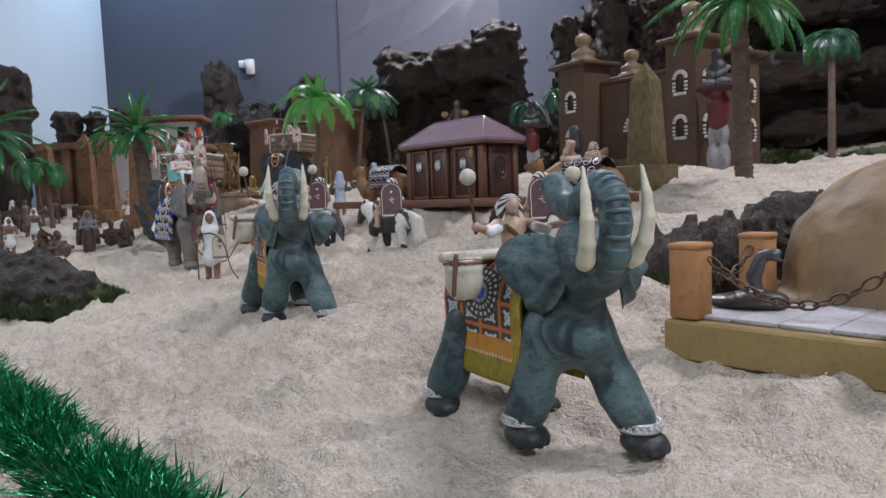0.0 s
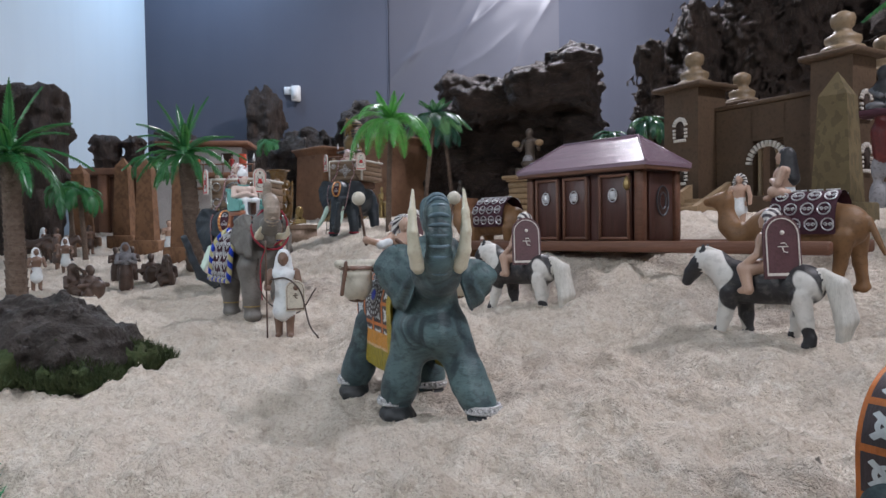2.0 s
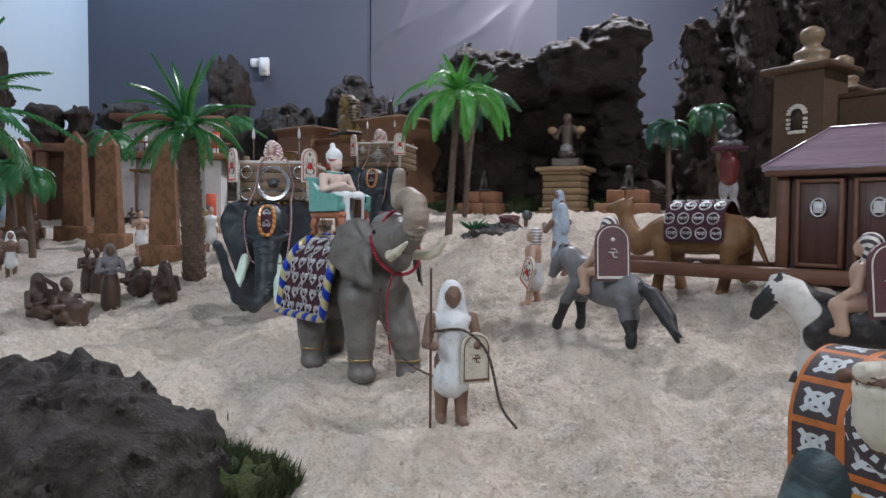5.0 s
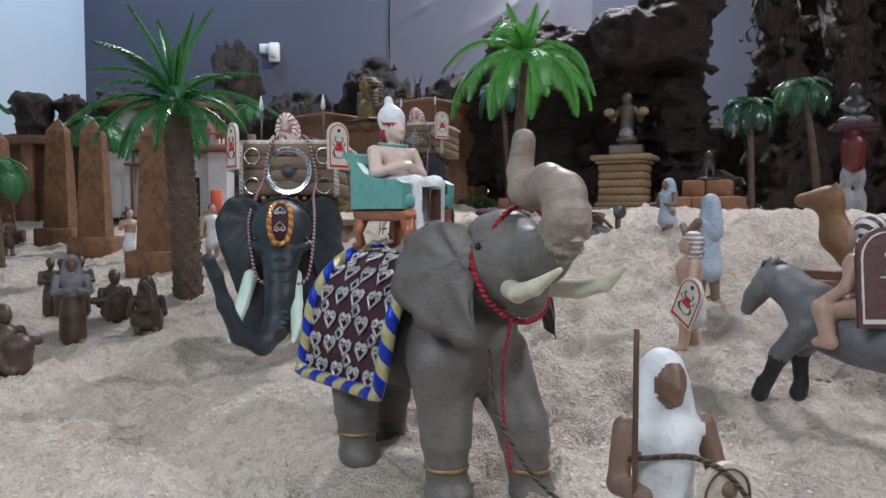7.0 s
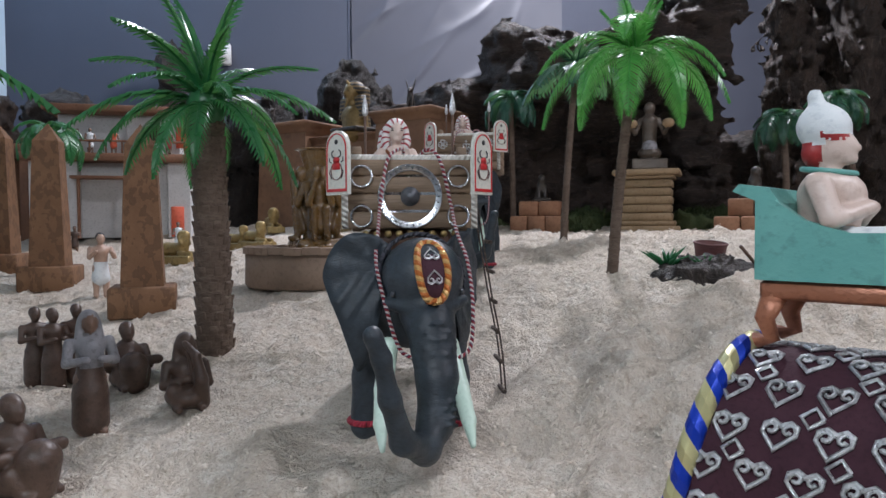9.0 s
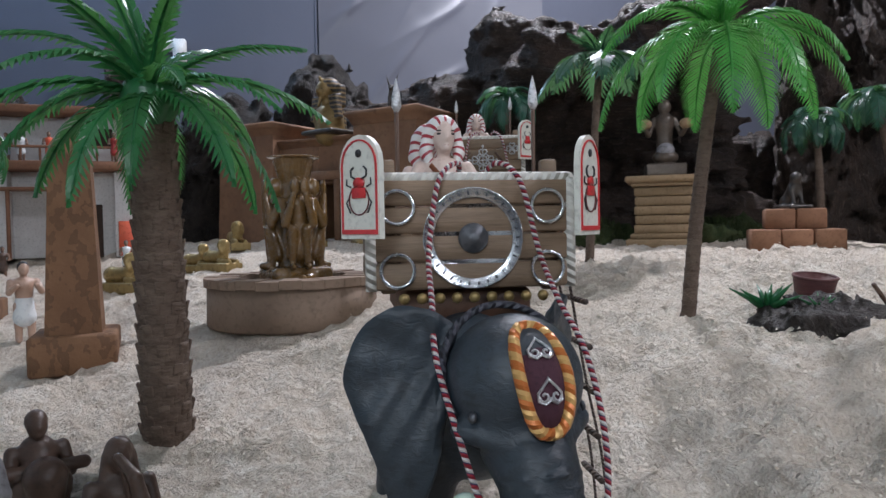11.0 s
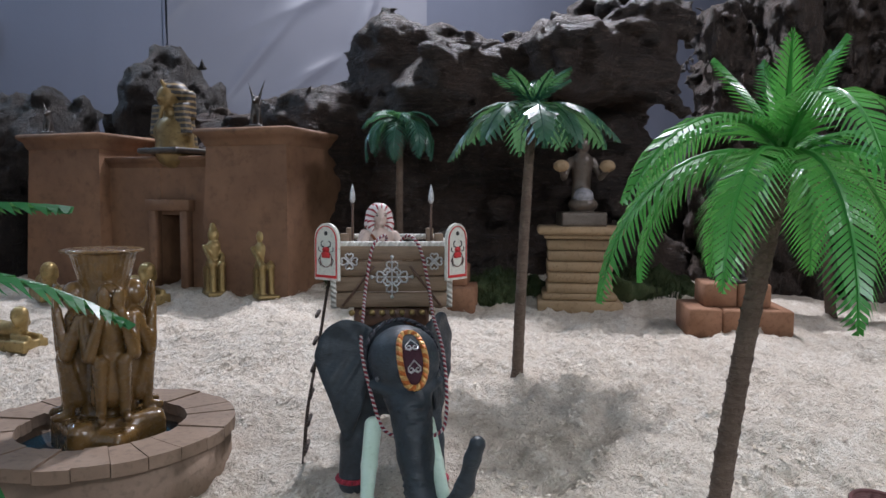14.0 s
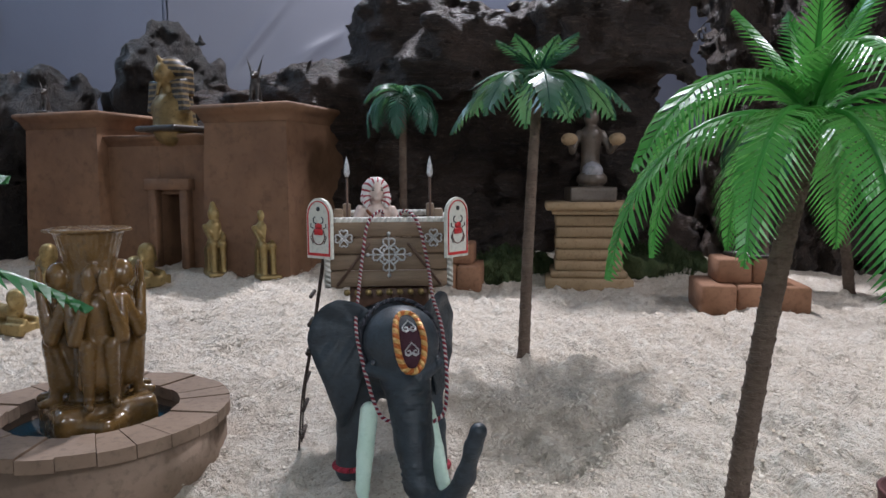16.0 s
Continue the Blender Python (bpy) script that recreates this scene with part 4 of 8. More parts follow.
# low rocks near the walk
rock("mossy_rock", [
    ("ell", (-0.66, 1.10, 0.180), (0.14, 0.09, 0.070), -25),
    ("ell", (-0.585, 1.06, 0.175), (0.08, 0.06, 0.05), -25),
    ("ell", (-0.78, 1.18, 0.18), (0.10, 0.09, 0.055), 10)], "cork_low",
    "low dark cork rock with green moss at its foot", 0.0055, 0.023, 24.0, (1, 1, 1), 0.03)
rock("cork_rock", [
    ("ell", (0.375, 0.83, 0.215), (0.105, 0.055, 0.07), 10),
    ("ell", (0.31, 0.85, 0.21), (0.06, 0.045, 0.05), 20)], "cork_pale",
    "ridged cork rock with moss lying on the sand", 0.0055, 0.026, 24.0, (1.6, 1.6, 0.7), 0.03)
rock("cork_rock", [("ell", (0.53, 0.98, 0.25), (0.11, 0.07, 0.05), 15)], "cork_low", "flat dark cork rock on the sand", 0.007, 0.025, 20.0)


def mound(c, r, seed, n=900):
    """A clump of moss: hundreds of short blades and crumbs."""
    rng = np.random.default_rng(seed)
    v, f = [], []
    for i in range(n):
        a, q = rng.uniform(0, 6.28), math.sqrt(rng.uniform(0, 1))
        x, y = c[0] + r[0] * q * math.cos(a), c[1] + r[1] * q * math.sin(a)
        z = c[2] + r[2] * (1 - q * q) * rng.uniform(0.55, 1.05)
        h, w, b = rng.uniform(0.004, 0.013), rng.uniform(0.0008, 0.0022), rng.uniform(0, 6.28)
        o = len(v)
        dx, dy = math.cos(b) * w, math.sin(b) * w
        v += [(x - dx, y - dy, z - 0.004), (x + dx, y + dy, z - 0.004), (x + rng.uniform(-1, 1) * 0.010, y + rng.uniform(-1, 1) * 0.010, z + h)]
        f.append((o, o + 1, o + 2))
    return v, f


def moss(c, r, seed, label, n=900):
    g = Geo().add(sculpt([(0.01, [("ell", c, (r[0], r[1], r[2] * 0.8), 0, "moss")])], max(r) / 9, max(r) * 0.35, 3.0 / max(r)), "moss")
    g.add(mound(c, (r[0] * 1.1, r[1] * 1.15, r[2]), seed, n * 3), "moss", None, True)
    tagged(g.ob("moss_clump", fix=False), label, "moss", "", "stuff")


moss((-0.70, 1.00, 0.178), (0.11, 0.045, 0.03), 1, "dark green moss at the foot of the rock")
moss((-0.56, 1.015, 0.172), (0.055, 0.035, 0.022), 2, "dark green moss at the foot of the rock")
moss((-0.53, 1.075, 0.180), (0.055, 0.03, 0.02), 12, "green moss and low plants before the rock", 1400)
moss((-0.595, 1.035, 0.185), (0.05, 0.03, 0.024), 13, "green moss and low plants before the rock", 1400)
moss((0.29, 0.79, 0.20), (0.045, 0.035, 0.025), 3, "green moss beside the cork rock")
moss((0.20, 2.74, 0.375), (0.13, 0.06, 0.05), 4, "green moss along the cliff foot")
moss((-0.07, 2.80, 0.375), (0.1, 0.05, 0.05), 5, "green moss along the cliff foot")
moss((-0.32, 2.95, 0.375), (0.07, 0.05, 0.04), 6, "green moss along the cliff foot")
moss((0.95, 2.05, 0.375), (0.12, 0.05, 0.035), 7, "green moss beside the palace wall")
moss((1.25, 2.1, 0.37), (0.12, 0.05, 0.035), 8, "green moss at the foot of the rock wall")


# ---- temple ----
def batter(w, d, h, c=(0, 0), s=0.93):
    """A block whose walls lean inwards; its foot at z = 0."""
    x, y = w / 2, d / 2
    v = [(c[0] + sx * x, c[1] + sy * y, 0) for sx, sy in ((-1, -1), (1, -1), (1, 1), (-1, 1))]
    v += [(c[0] + sx * x * s, c[1] + sy * y * s, h) for sx, sy in ((-1, -1), (1, -1), (1, 1), (-1, 1))]
    return v, [(3, 2, 1, 0), (4, 5, 6, 7), (0, 1, 5, 4), (1, 2, 6, 5), (2, 3, 7, 6), (3, 0, 4, 7)]


def cornice(w, d, c, z, out=0.016, h=0.032):
    """A hollow-moulded cap round a block."""
    rows = [(0.0, 0.0), (0.003, 0.006), (out * 0.45, h * 0.5), (out, h * 0.75), (out, h * 0.93), (out - 0.004, h)]
    v, f = [], []
    for o, k in rows:
        x, y = w / 2 + o, d / 2 + o
        v += [(c[0] + sx * x, c[1] + sy * y, z + k) for sx, sy in ((-1, -1), (1, -1), (1, 1), (-1, 1))]
    for i in range(len(rows) - 1):
        for k in range(4):
            f.append((i * 4 + k, i * 4 + (k + 1) % 4, i * 4 + 4 + (k + 1) % 4, i * 4 + 4 + k))
    f.append(tuple(range(4 * len(rows) - 4, 4 * len(rows))))
    return v, f


temple = thing("temple", pose(-0.471, 2.885, 0.362, 0, 0, -40.7), "ochre brown plaster model temple with pylons and a dark doorway", "temple")
single("pylon", batter(0.205, 0.28, 0.30, (-0.53, 0.14)), "temple", temple, flat=True)
single("cornice", cornice(0.191, 0.265, (-0.53, 0.14), 0.298), "temple", temple)
single("pylon", batter(0.19, 0.28, 0.30, (-0.085, 0.14)), "temple", temple, flat=True)
single("cornice", cornice(0.178, 0.265, (-0.085, 0.14), 0.298), "temple", temple)
DX, DW, DH = -0.275, 0.058, 0.165
single("gate_wall", box(0.146, 0.16, 0.262, (DX - DW / 2 - 0.073, 0.115, 0.131), 0.002), "temple", temple, flat=True)
gw = -0.175 - (DX + DW / 2)
single("gate_wall", box(gw, 0.16, 0.262, (DX + DW / 2 + gw / 2, 0.115, 0.131), 0.002), "temple", temple, flat=True)
single("gate_wall", box(DW + 0.01, 0.158, 0.262 - DH, (DX, 0.116, DH + (0.262 - DH) / 2), 0.002), "temple", temple, flat=True)
single("cornice", cornice(0.27, 0.16, (-0.305, 0.115), 0.26, 0.012, 0.022), "temple", temple)
# back panel coloured near-black for the shade inside the doorway
single("door_shade_panel", box(DW + 0.004, 0.01, DH, (DX, 0.15, DH / 2)), "shaded_opening", temple, label="dark panel painted as the doorway's inner shade")
for s in (-1, 1):
    single("door_jamb", box(0.018, 0.02, DH + 0.012, (DX + s * (DW / 2 + 0.009), 0.028, (DH + 0.012) / 2)), "temple", temple)
single("lintel", box(DW + 0.05, 0.022, 0.022, (DX, 0.027, DH + 0.02)), "temple", temple)


# ---- stone pieces ----
def blocks(parent, w, d, h, z, n, key, gap=0.001):
    """One course of n blocks along x."""
    for i in range(n):
        bw = w / n
        single("block", box(bw - gap, d, h - gap, (-w / 2 + bw * (i + 0.5), 0, z + h / 2), 0.002), key, parent)


pd = thing("pedestal", pose(0.041, 2.705, 0.356, 0, 0, -28), "yellow sandstone pedestal in layered courses under a statue", "pedestal")
single("base", box(0.150, 0.130, 0.026, (0, 0, 0.013), 0.003), "stone", pd)
single("step", box(0.132, 0.112, 0.012, (0, 0, 0.032), 0.003), "stone", pd)
for i in range(5):
    single("course", box(0.116 - 0.003 * (i % 2), 0.098, 0.0185, (0, 0, 0.047 + i * 0.0195), 0.003), "stone", pd)
single("neck", box(0.128, 0.108, 0.008, (0, 0, 0.140), 0.002), "stone", pd)
single("cap", box(0.152, 0.128, 0.014, (0, 0, 0.151), 0.004), "stone", pd)


def stepped_plinth(x, y, turn, w=0.15):
    p = thing("plinth", on(x, y, turn, -0.006), "stepped terracotta block plinth on the sand", "plinth", "stepped plinths")
    for i in range(3):
        single("block", box(w / 3 - 0.001, 0.11, 0.045, (-w / 2 + w / 3 * (i + 0.5), 0, 0.0225), 0.003), "redstone", p)
    for i in range(2):
        single("block", box(0.048, 0.075, 0.036, (-0.0245 + 0.049 * i, 0.006, 0.063), 0.003), "redstone", p)
    return p


stepped_plinth(0.150, 2.435, -30)
stepped_plinth(-0.20, 2.78, -28, 0.13)


# ---- fountain ----
def fountain(x, y):
    z = float(ground(x, y)) - 0.012
    f = thing("fountain", pose(x, y, z), "round brown stone fountain basin with golden figures and blue water", "fountain")
    n = 26
    R, r, h = 0.115, 0.076, 0.056
    wall = lathe([(R - 0.004, 0), (R, 0.004), (R - 0.001, h), (r, h), (r, 0.006), (0.01, 0.006)], 64)
    single("basin", wall, "basin", f)
    for i in range(n):
        a0, a1 = 2 * math.pi * (i + 0.012) / n, 2 * math.pi * (i + 0.988) / n
        v, fc = [], []
        for zz in (h - 0.001, h + 0.010):
            for rr, aa in ((r - 0.003, a0), (R + 0.003, a0), (R + 0.003, (a0 + a1) / 2), (R + 0.003, a1), (r - 0.003, a1), (r - 0.003, (a0 + a1) / 2)):
                v.append((rr * math.cos(aa), rr * math.sin(aa), zz + 0.0008 * math.sin(i * 2.7)))
        fc = [tuple(range(6)), tuple(range(6, 12))] + [(k, (k + 1) % 6, 6 + (k + 1) % 6, 6 + k) for k in range(6)]
        single("rim_stone", (v, fc), "basin", f, flat=True)
    single("water", lathe([(0.0759, 0.038), (0.0759, 0.046), (0.001, 0.0465)], 48), "water", f, label="still dyed blue water")
    fig = []
    core = [("cone", (0, 0, 0.08), (0, 0, 0.20), 0.030, 0.026, "gold_resin")]
    base = [("box", (0, 0, 0.062), (0.052, 0.046, 0.024), 0.010, 20, "gold_resin"), ("box", (0.012, -0.032, 0.056), (0.034, 0.024, 0.020), 0.008, 60, "gold_resin"), ("box", (0.03, 0.012, 0.060), (0.026, 0.03, 0.022), 0.008, 10, "gold_resin")]
    for k in range(4):
        a = radians(-90 + 90 * k + 12)
        c, s = math.cos(a), math.sin(a)

        def P(fw, sd, zz):
            return (c * fw - s * sd, s * fw + c * sd, zz)
        body = [("cone", P(0.024, 0, 0.110), P(0.026, 0, 0.178), 0.0185, 0.0165, "gold_resin"), ("ell", P(0.028, 0, 0.183), (0.012, 0.024, 0.010), math.degrees(a), "gold_resin"),
                ("ell", P(0.031, 0, 0.205), (0.0125, 0.0130, 0.0150), math.degrees(a), "gold_resin")]
        for sd in (-1, 1):
            body += [("cone", P(0.030, sd * 0.0115, 0.104), P(0.0415, sd * 0.0115, 0.142), 0.0100, 0.0082, "gold_resin"),
                     ("cone", P(0.0425, sd * 0.0115, 0.141), P(0.0400, sd * 0.0120, 0.092), 0.0078, 0.0056, "gold_resin"),
                     ("cone", P(0.0400, sd * 0.0120, 0.089), P(0.0540, sd * 0.0130, 0.087), 0.0056, 0.0042, "gold_resin"),
                     ("cone", P(0.028, sd * 0.0235, 0.182), P(0.0420, sd * 0.0228, 0.150), 0.0078, 0.0070, "gold_resin"),
                     ("cone", P(0.0430, sd * 0.0222, 0.150), P(0.0485, sd * 0.0100, 0.192), 0.0070, 0.0046, "gold_resin"),
                     ("ell", P(0.0490, sd * 0.0075, 0.205), (0.0034, 0.0070, 0.0130), math.degrees(a), "gold_resin")]
        fig.append((0.0018, body))
    top = [("cone", (0, 0, 0.20), (0, 0, 0.222), 0.022, 0.018, "gold_resin"), ("ell", (0, 0, 0.2500), (0.046, 0.045, 0.0032), 0, "gold_resin"), ("cone", (0, 0, 0.222), (0, 0, 0.229), 0.017, 0.019, "gold_resin")]
    reeds = []
    for i in range(32):  # reeds flaring out under the dish
        a = 2 * math.pi * i / 32
        reeds += [("cone", (0.0205 * math.cos(a), 0.0205 * math.sin(a), 0.208), (0.031 * math.cos(a), 0.031 * math.sin(a), 0.248), 0.0026, 0.0040, "gold_resin")]
    g = sculpt([(0.003, core), (0.006, base), (0.003, top), (0.0008, reeds), *fig], 0.0019, 0.0007, 140)
    single("sculpture", g, "gold_resin", f, pose(0.004, 0, 0) @ Matrix.Diagonal((0.82, 0.82, 0.91, 1)), label="lacquered golden figures seated back to back under a dish")
    return f


fountain(-0.722, 2.305)


# ---- obelisks ----
def obelisk(x, y, turn, h=0.30, w=0.062, key="obelisk", label="carved dark brown obelisk on a square plinth"):
    o = thing("obelisk", on(x, y, turn, -0.008), label, "obelisk", "obelisks")
    single("plinth", box(w * 1.55, w * 1.55, 0.048, (0, 0, 0.024), 0.003), key, o)
    a, b = w / 2, w * 0.36
    v = [(sx * a, sy * a, 0.048) for sx, sy in ((-1, -1), (1, -1), (1, 1), (-1, 1))] + [(sx * b, sy * b, h - 0.035) for sx, sy in ((-1, -1), (1, -1), (1, 1), (-1, 1))] + [(0, 0, h)]
    single("shaft", (v, [(0, 1, 5, 4), (1, 2, 6, 5), (2, 3, 7, 6), (3, 0, 4, 7), (4, 5, 8), (5, 6, 8), (6, 7, 8), (7, 4, 8), (3, 2, 1, 0)]), key, o, flat=True)
    return o


obelisk(-0.985, 2.25, 12)
obelisk(-1.235, 2.53, 8, 0.32)
obelisk(-1.415, 2.72, 5, 0.33)
obelisk(-1.56, 2.69, 5, 0.31)
obelisk(0.395, 1.29, -46, 0.232, 0.052, "obelisk_y", "tall carved ochre obelisk standing on the sand")


# ---- walled platform with posts, chain and boulder ----
pf = thing("walled_platform", pose(0.238, 0.626, float(ground(0.24, 0.63)) - 0.008, 0, 0, -46), "mustard painted platform with grey tiles and orange posts", "platform")
L, D, H = 0.34, 0.42, 0.034
single("base", box(L, D, H, (L / 2, D / 2, H / 2), 0.002), "yellow_base", pf, flat=True)
for i in range(8):
    for j in range(9):
        tx, ty = (L - 0.03) / 8, (D - 0.03) / 9
        single("tile", box(tx - 0.0015, ty - 0.0015, 0.004, (0.015 + tx * (i + 0.5), 0.015 + ty * (j + 0.5), H + 0.0022), 0.0006), "grey_tile", pf)
POSTS = ((0.017, 0.017), (0.19, 0.017), (0.017, 0.15), (0.017, 0.30))
for x, y in POSTS:
    single("post", box(0.027, 0.027, 0.062, (x, y, H + 0.032), 0.002), "orange_post", pf)
    single("post_cap", box(0.029, 0.029, 0.006, (x, y, H + 0.064), 0.002), "orange_post", pf)


def chain(p, q, sag, parent, n=13):
    P, Q = Vector(p), Vector(q)
    g = Geo()
    for i in range(n):
        t = (i + 0.5) / n
        c = P.lerp(Q, t) - Vector((0, 0, sag * 4 * t * (1 - t)))
        t2 = t + 0.02
        d = (P.lerp(Q, t2) - Vector((0, 0, sag * 4 * t2 * (1 - t2))) - c).normalized()
        m = Matrix.Translation(c) @ d.to_track_quat("X", "Z").to_matrix().to_4x4() @ pose(0, 0, 0, 90 * (i % 2) + 20)
        g.add(tube([(0.0075 * math.cos(a), 0.0040 * math.sin(a), 0) for a in [k * math.pi / 6 for k in range(13)]], 0.0011, 6, None, False), "rust", m)
    part("chain", g, parent, "rusty iron link chain")


chain((0.034, 0.017, H + 0.055), (0.174, 0.017, H + 0.055), 0.035, pf)
chain((0.017, 0.034, H + 0.055), (0.017, 0.134, H + 0.055), 0.025, pf, 9)
BO = Geo().add(sculpt([(0.02, [("ell", (0, 0, 0.03), (0.135, 0.13, 0.125), 0, "boulder"), ("box", (0.0, 0.0, 0.006), (0.13, 0.12, 0.012), 0.004, 0, "boulder")])], 0.006, 0.006, 14), "boulder").ob("boulder", pose(0.520, 0.695, float(ground(0.24, 0.63)) + 0.012, 0, 0, -46), fix=False)
tagged(BO, "large smooth boulder painted ochre and grey on the platform", "boulder")
# cobra figure on a flat dark stone
CB = Geo()
CB.add(sculpt([(0.006, [("ell", (0, 0, 0.006), (0.036, 0.02, 0.008), 0, "bronze_dark"), ("ell", (0.012, 0.004, 0.010), (0.024, 0.016, 0.008), 0, "bronze_dark")]),
               (0.004, [("cone", (0.014, 0, 0.01), (0.008, 0, 0.030), 0.005, 0.005, "iron"), ("cone", (0.008, 0, 0.03), (0.014, 0, 0.046), 0.0065, 0.0055, "iron"),
                        ("ell", (0.022, 0, 0.050), (0.010, 0.005, 0.005), (0, -12, 0), "iron"), ("cone", (0.026, 0, 0.046), (0.033, 0, 0.044), 0.002, 0.0012, "iron")])], 0.0018), "iron")
tagged(CB.ob("cobra_figurine", pose(0.318, 0.650, float(ground(0.24, 0.63)) + 0.029, 0, 0, -40), fix=False), "grey rearing cobra figurine coiled on a dark stone", "figurine")


# ---- palace ----
PZ = 0.344
palace = thing("palace", pose(0.415, 2.05, PZ, 0, 0, -55.2), "brown plaster model palace with domed towers and white brick windows", "palace")


def finial(h=0.085, r=0.042):
    return lathe([(r, 0), (r * 1.02, 0.006), (r * 0.95, 0.012), (r * 0.72, 0.017), (r * 0.82, 0.026), (r * 0.8, 0.033), (r * 0.45, 0.042), (r * 0.36, 0.05), (r * 0.5, 0.056), (r * 0.56, h * 0.82), (r * 0.5, h * 0.92), (r * 0.2, h)], 24)


def window(parent, x, y, z, turn=0.0, w=0.024, h=0.042):
    """Round-headed window: a dark plate painted as the shaded opening, painted brick surround and sill."""
    m = Matrix.Translation((x, y, z)) @ pose(0, 0, 0, 0, 0, turn)
    o = single("window", plate(arch(w, h), 0.003), "shaded_opening", parent, m @ pose(0, -0.0012, 0), "arched window plate painted dark as inner shade")
    n = 9
    r = w / 2 + 0.005
    for i in range(n):
        a = math.pi * (i + 0.5) / n
        single("brick", box(0.0095, 0.005, 0.0052, (0, 0, 0), 0.0008), "white_brick", o, m @ pose(r * math.cos(a), -0.0028, h - w / 2 + r * math.sin(a)) @ pose(0, 0, 0, 0, -math.degrees(a), 0))
    for s in (-1, 1):
        for i in range(3):
            single("brick", box(0.0085, 0.005, 0.0055, (s * r, -0.0028, 0.004 + i * 0.0085), 0.0008), "white_brick", o, m)
    for i in range(5):
        single("brick", box(0.0062, 0.006, 0.007, ((i - 2) * 0.0072, -0.0033, -0.005), 0.0008), "white_brick", o, m)
    return o


def tower(x, y, w, h, sides=((0, -1),)):
    single("tower", batter(w, w, h, (x, y), 0.96), "palace", palace, flat=True)
    single("eave", box(w * 1.38, w * 1.38, 0.012, (x, y, h + 0.006), 0.003), "palace", palace)
    single("dome", finial(), "palace_pale", palace, pose(x, y, h + 0.012), "pale turned dome finial")
    for sx, sy in sides:
        turn = 0 if sy else (90 if sx > 0 else -90)
        for z in (h * 0.30, h * 0.63):
            k = w / 2 * (1 - 0.04 * z / h)
            window(palace, x + sx * k, y + sy * k, z, turn)


tower(0.0, 0.0, 0.105, 0.318, ((0, -1), (-1, 0)))
tower(0.366, 0.0, 0.088, 0.318, ((0, -1), (-1, 0), (1, 0)))
tower(0.345, 0.20, 0.085, 0.30, ((1, 0), (-1, 0)))
tower(-0.053, 0.256, 0.10, 0.305, ())
AW, AH = 0.085, 0.15
single("wall", box(0.376 / 2 - AW / 2 - 0.045, 0.03, 0.262, (0.05 + (0.376 / 2 - AW / 2 - 0.045) / 2, 0.03, 0.131)), "palace", palace, flat=True)
single("wall", box(0.376 / 2 - AW / 2 - 0.045, 0.03, 0.262, (0.326 - (0.376 / 2 - AW / 2 - 0.045) / 2, 0.03, 0.131)), "palace", palace, flat=True)
single("wall", box(AW + 0.004, 0.03, 0.262 - AH - 0.03, (0.188, 0.03, (0.262 + AH + 0.03) / 2)), "palace", palace, flat=True)
single("parapet", box(0.30, 0.042, 0.010, (0.188, 0.03, 0.267)), "palace", palace)
for i in range(15):
    a = math.pi * (i + 0.5) / 15
    r = AW / 2 + 0.004
    single("brick", box(0.014, 0.008, 0.0065, (0, 0, 0), 0.001), "white_brick", palace, pose(0.188 + r * math.cos(a), 0.012, AH - 0.025 + r * math.sin(a)) @ pose(0, 0, 0, 0, -math.degrees(a), 0))
for s in (-1, 1):
    single("column", lathe([(0.007, 0), (0.007, 0.01), (0.005, 0.014), (0.005, 0.10), (0.007, 0.105), (0.007, 0.112)], 12), "palace_pale", palace, pose(0.188 + s * 0.022, 0.02, 0.05))
single("terrace", box(0.27, 0.10, 0.05, (0.188, -0.035, 0.025)), "palace", palace, flat=True)
for i in range(5):
    single("step", box(0.09, 0.018, 0.05 - i * 0.0095, (0.10, -0.094 - i * 0.0175, (0.05 - i * 0.0095) / 2), 0.001), "stone", palace)
for s in (-1, 1):
    v = [(0.10 + s * 0.053 + dx, y, z) for dx in (-0.007, 0.007) for y, z in ((-0.075, 0.0), (-0.19, 0.0), (-0.19, 0.03), (-0.075, 0.085))]
    single("balustrade", (v, [(0, 1, 2, 3), (4, 5, 6, 7), (0, 1, 5, 4), (1, 2, 6, 5), (2, 3, 7, 6), (3, 0, 4, 7)]), "stone", palace, flat=True)
single("back_wall", box(0.30, 0.02, 0.25, (0.21, 0.22, 0.125)), "palace", palace, flat=True)
single("side_wall", box(0.02, 0.15, 0.25, (0.376, 0.11, 0.125)), "palace", palace, flat=True)


# ---- white house, brown hall behind the obelisks ----
hs = thing("house", pose(-1.285, 3.22, 0.355, 0, 0, 8), "white two-storey model house with brown slabs and a balcony", "house")
single("wall", box(0.06, 0.16, 0.21, (0.13, 0, 0.105)), "house_white", hs, flat=True)
single("wall", box(0.12, 0.16, 0.21, (-0.19, 0, 0.105)), "house_white", hs, flat=True)
single("wall", box(0.23, 0.12, 0.21, (-0.015, 0.02, 0.105)), "house_white", hs, flat=True)
single("slab", box(0.47, 0.22, 0.02, (-0.03, -0.02, 0.22)), "house_brown", hs)
single("wall", box(0.14, 0.12, 0.115, (0.06, 0.02, 0.2875)), "house_white", hs, flat=True)
single("wall", box(0.18, 0.10, 0.115, (-0.10, 0.03, 0.2875)), "house_white", hs, flat=True)
single("roof", box(0.38, 0.2, 0.018, (-0.02, -0.005, 0.354)), "house_brown", hs)
# solid dark boxes painted as the shade within window and doorway
single("window", box(0.05, 0.006, 0.045, (0.07, -0.043, 0.295)), "shaded_opening", hs)
single("doorway", box(0.055, 0.012, 0.13, (0.04, -0.04, 0.065)), "shaded_opening", hs)
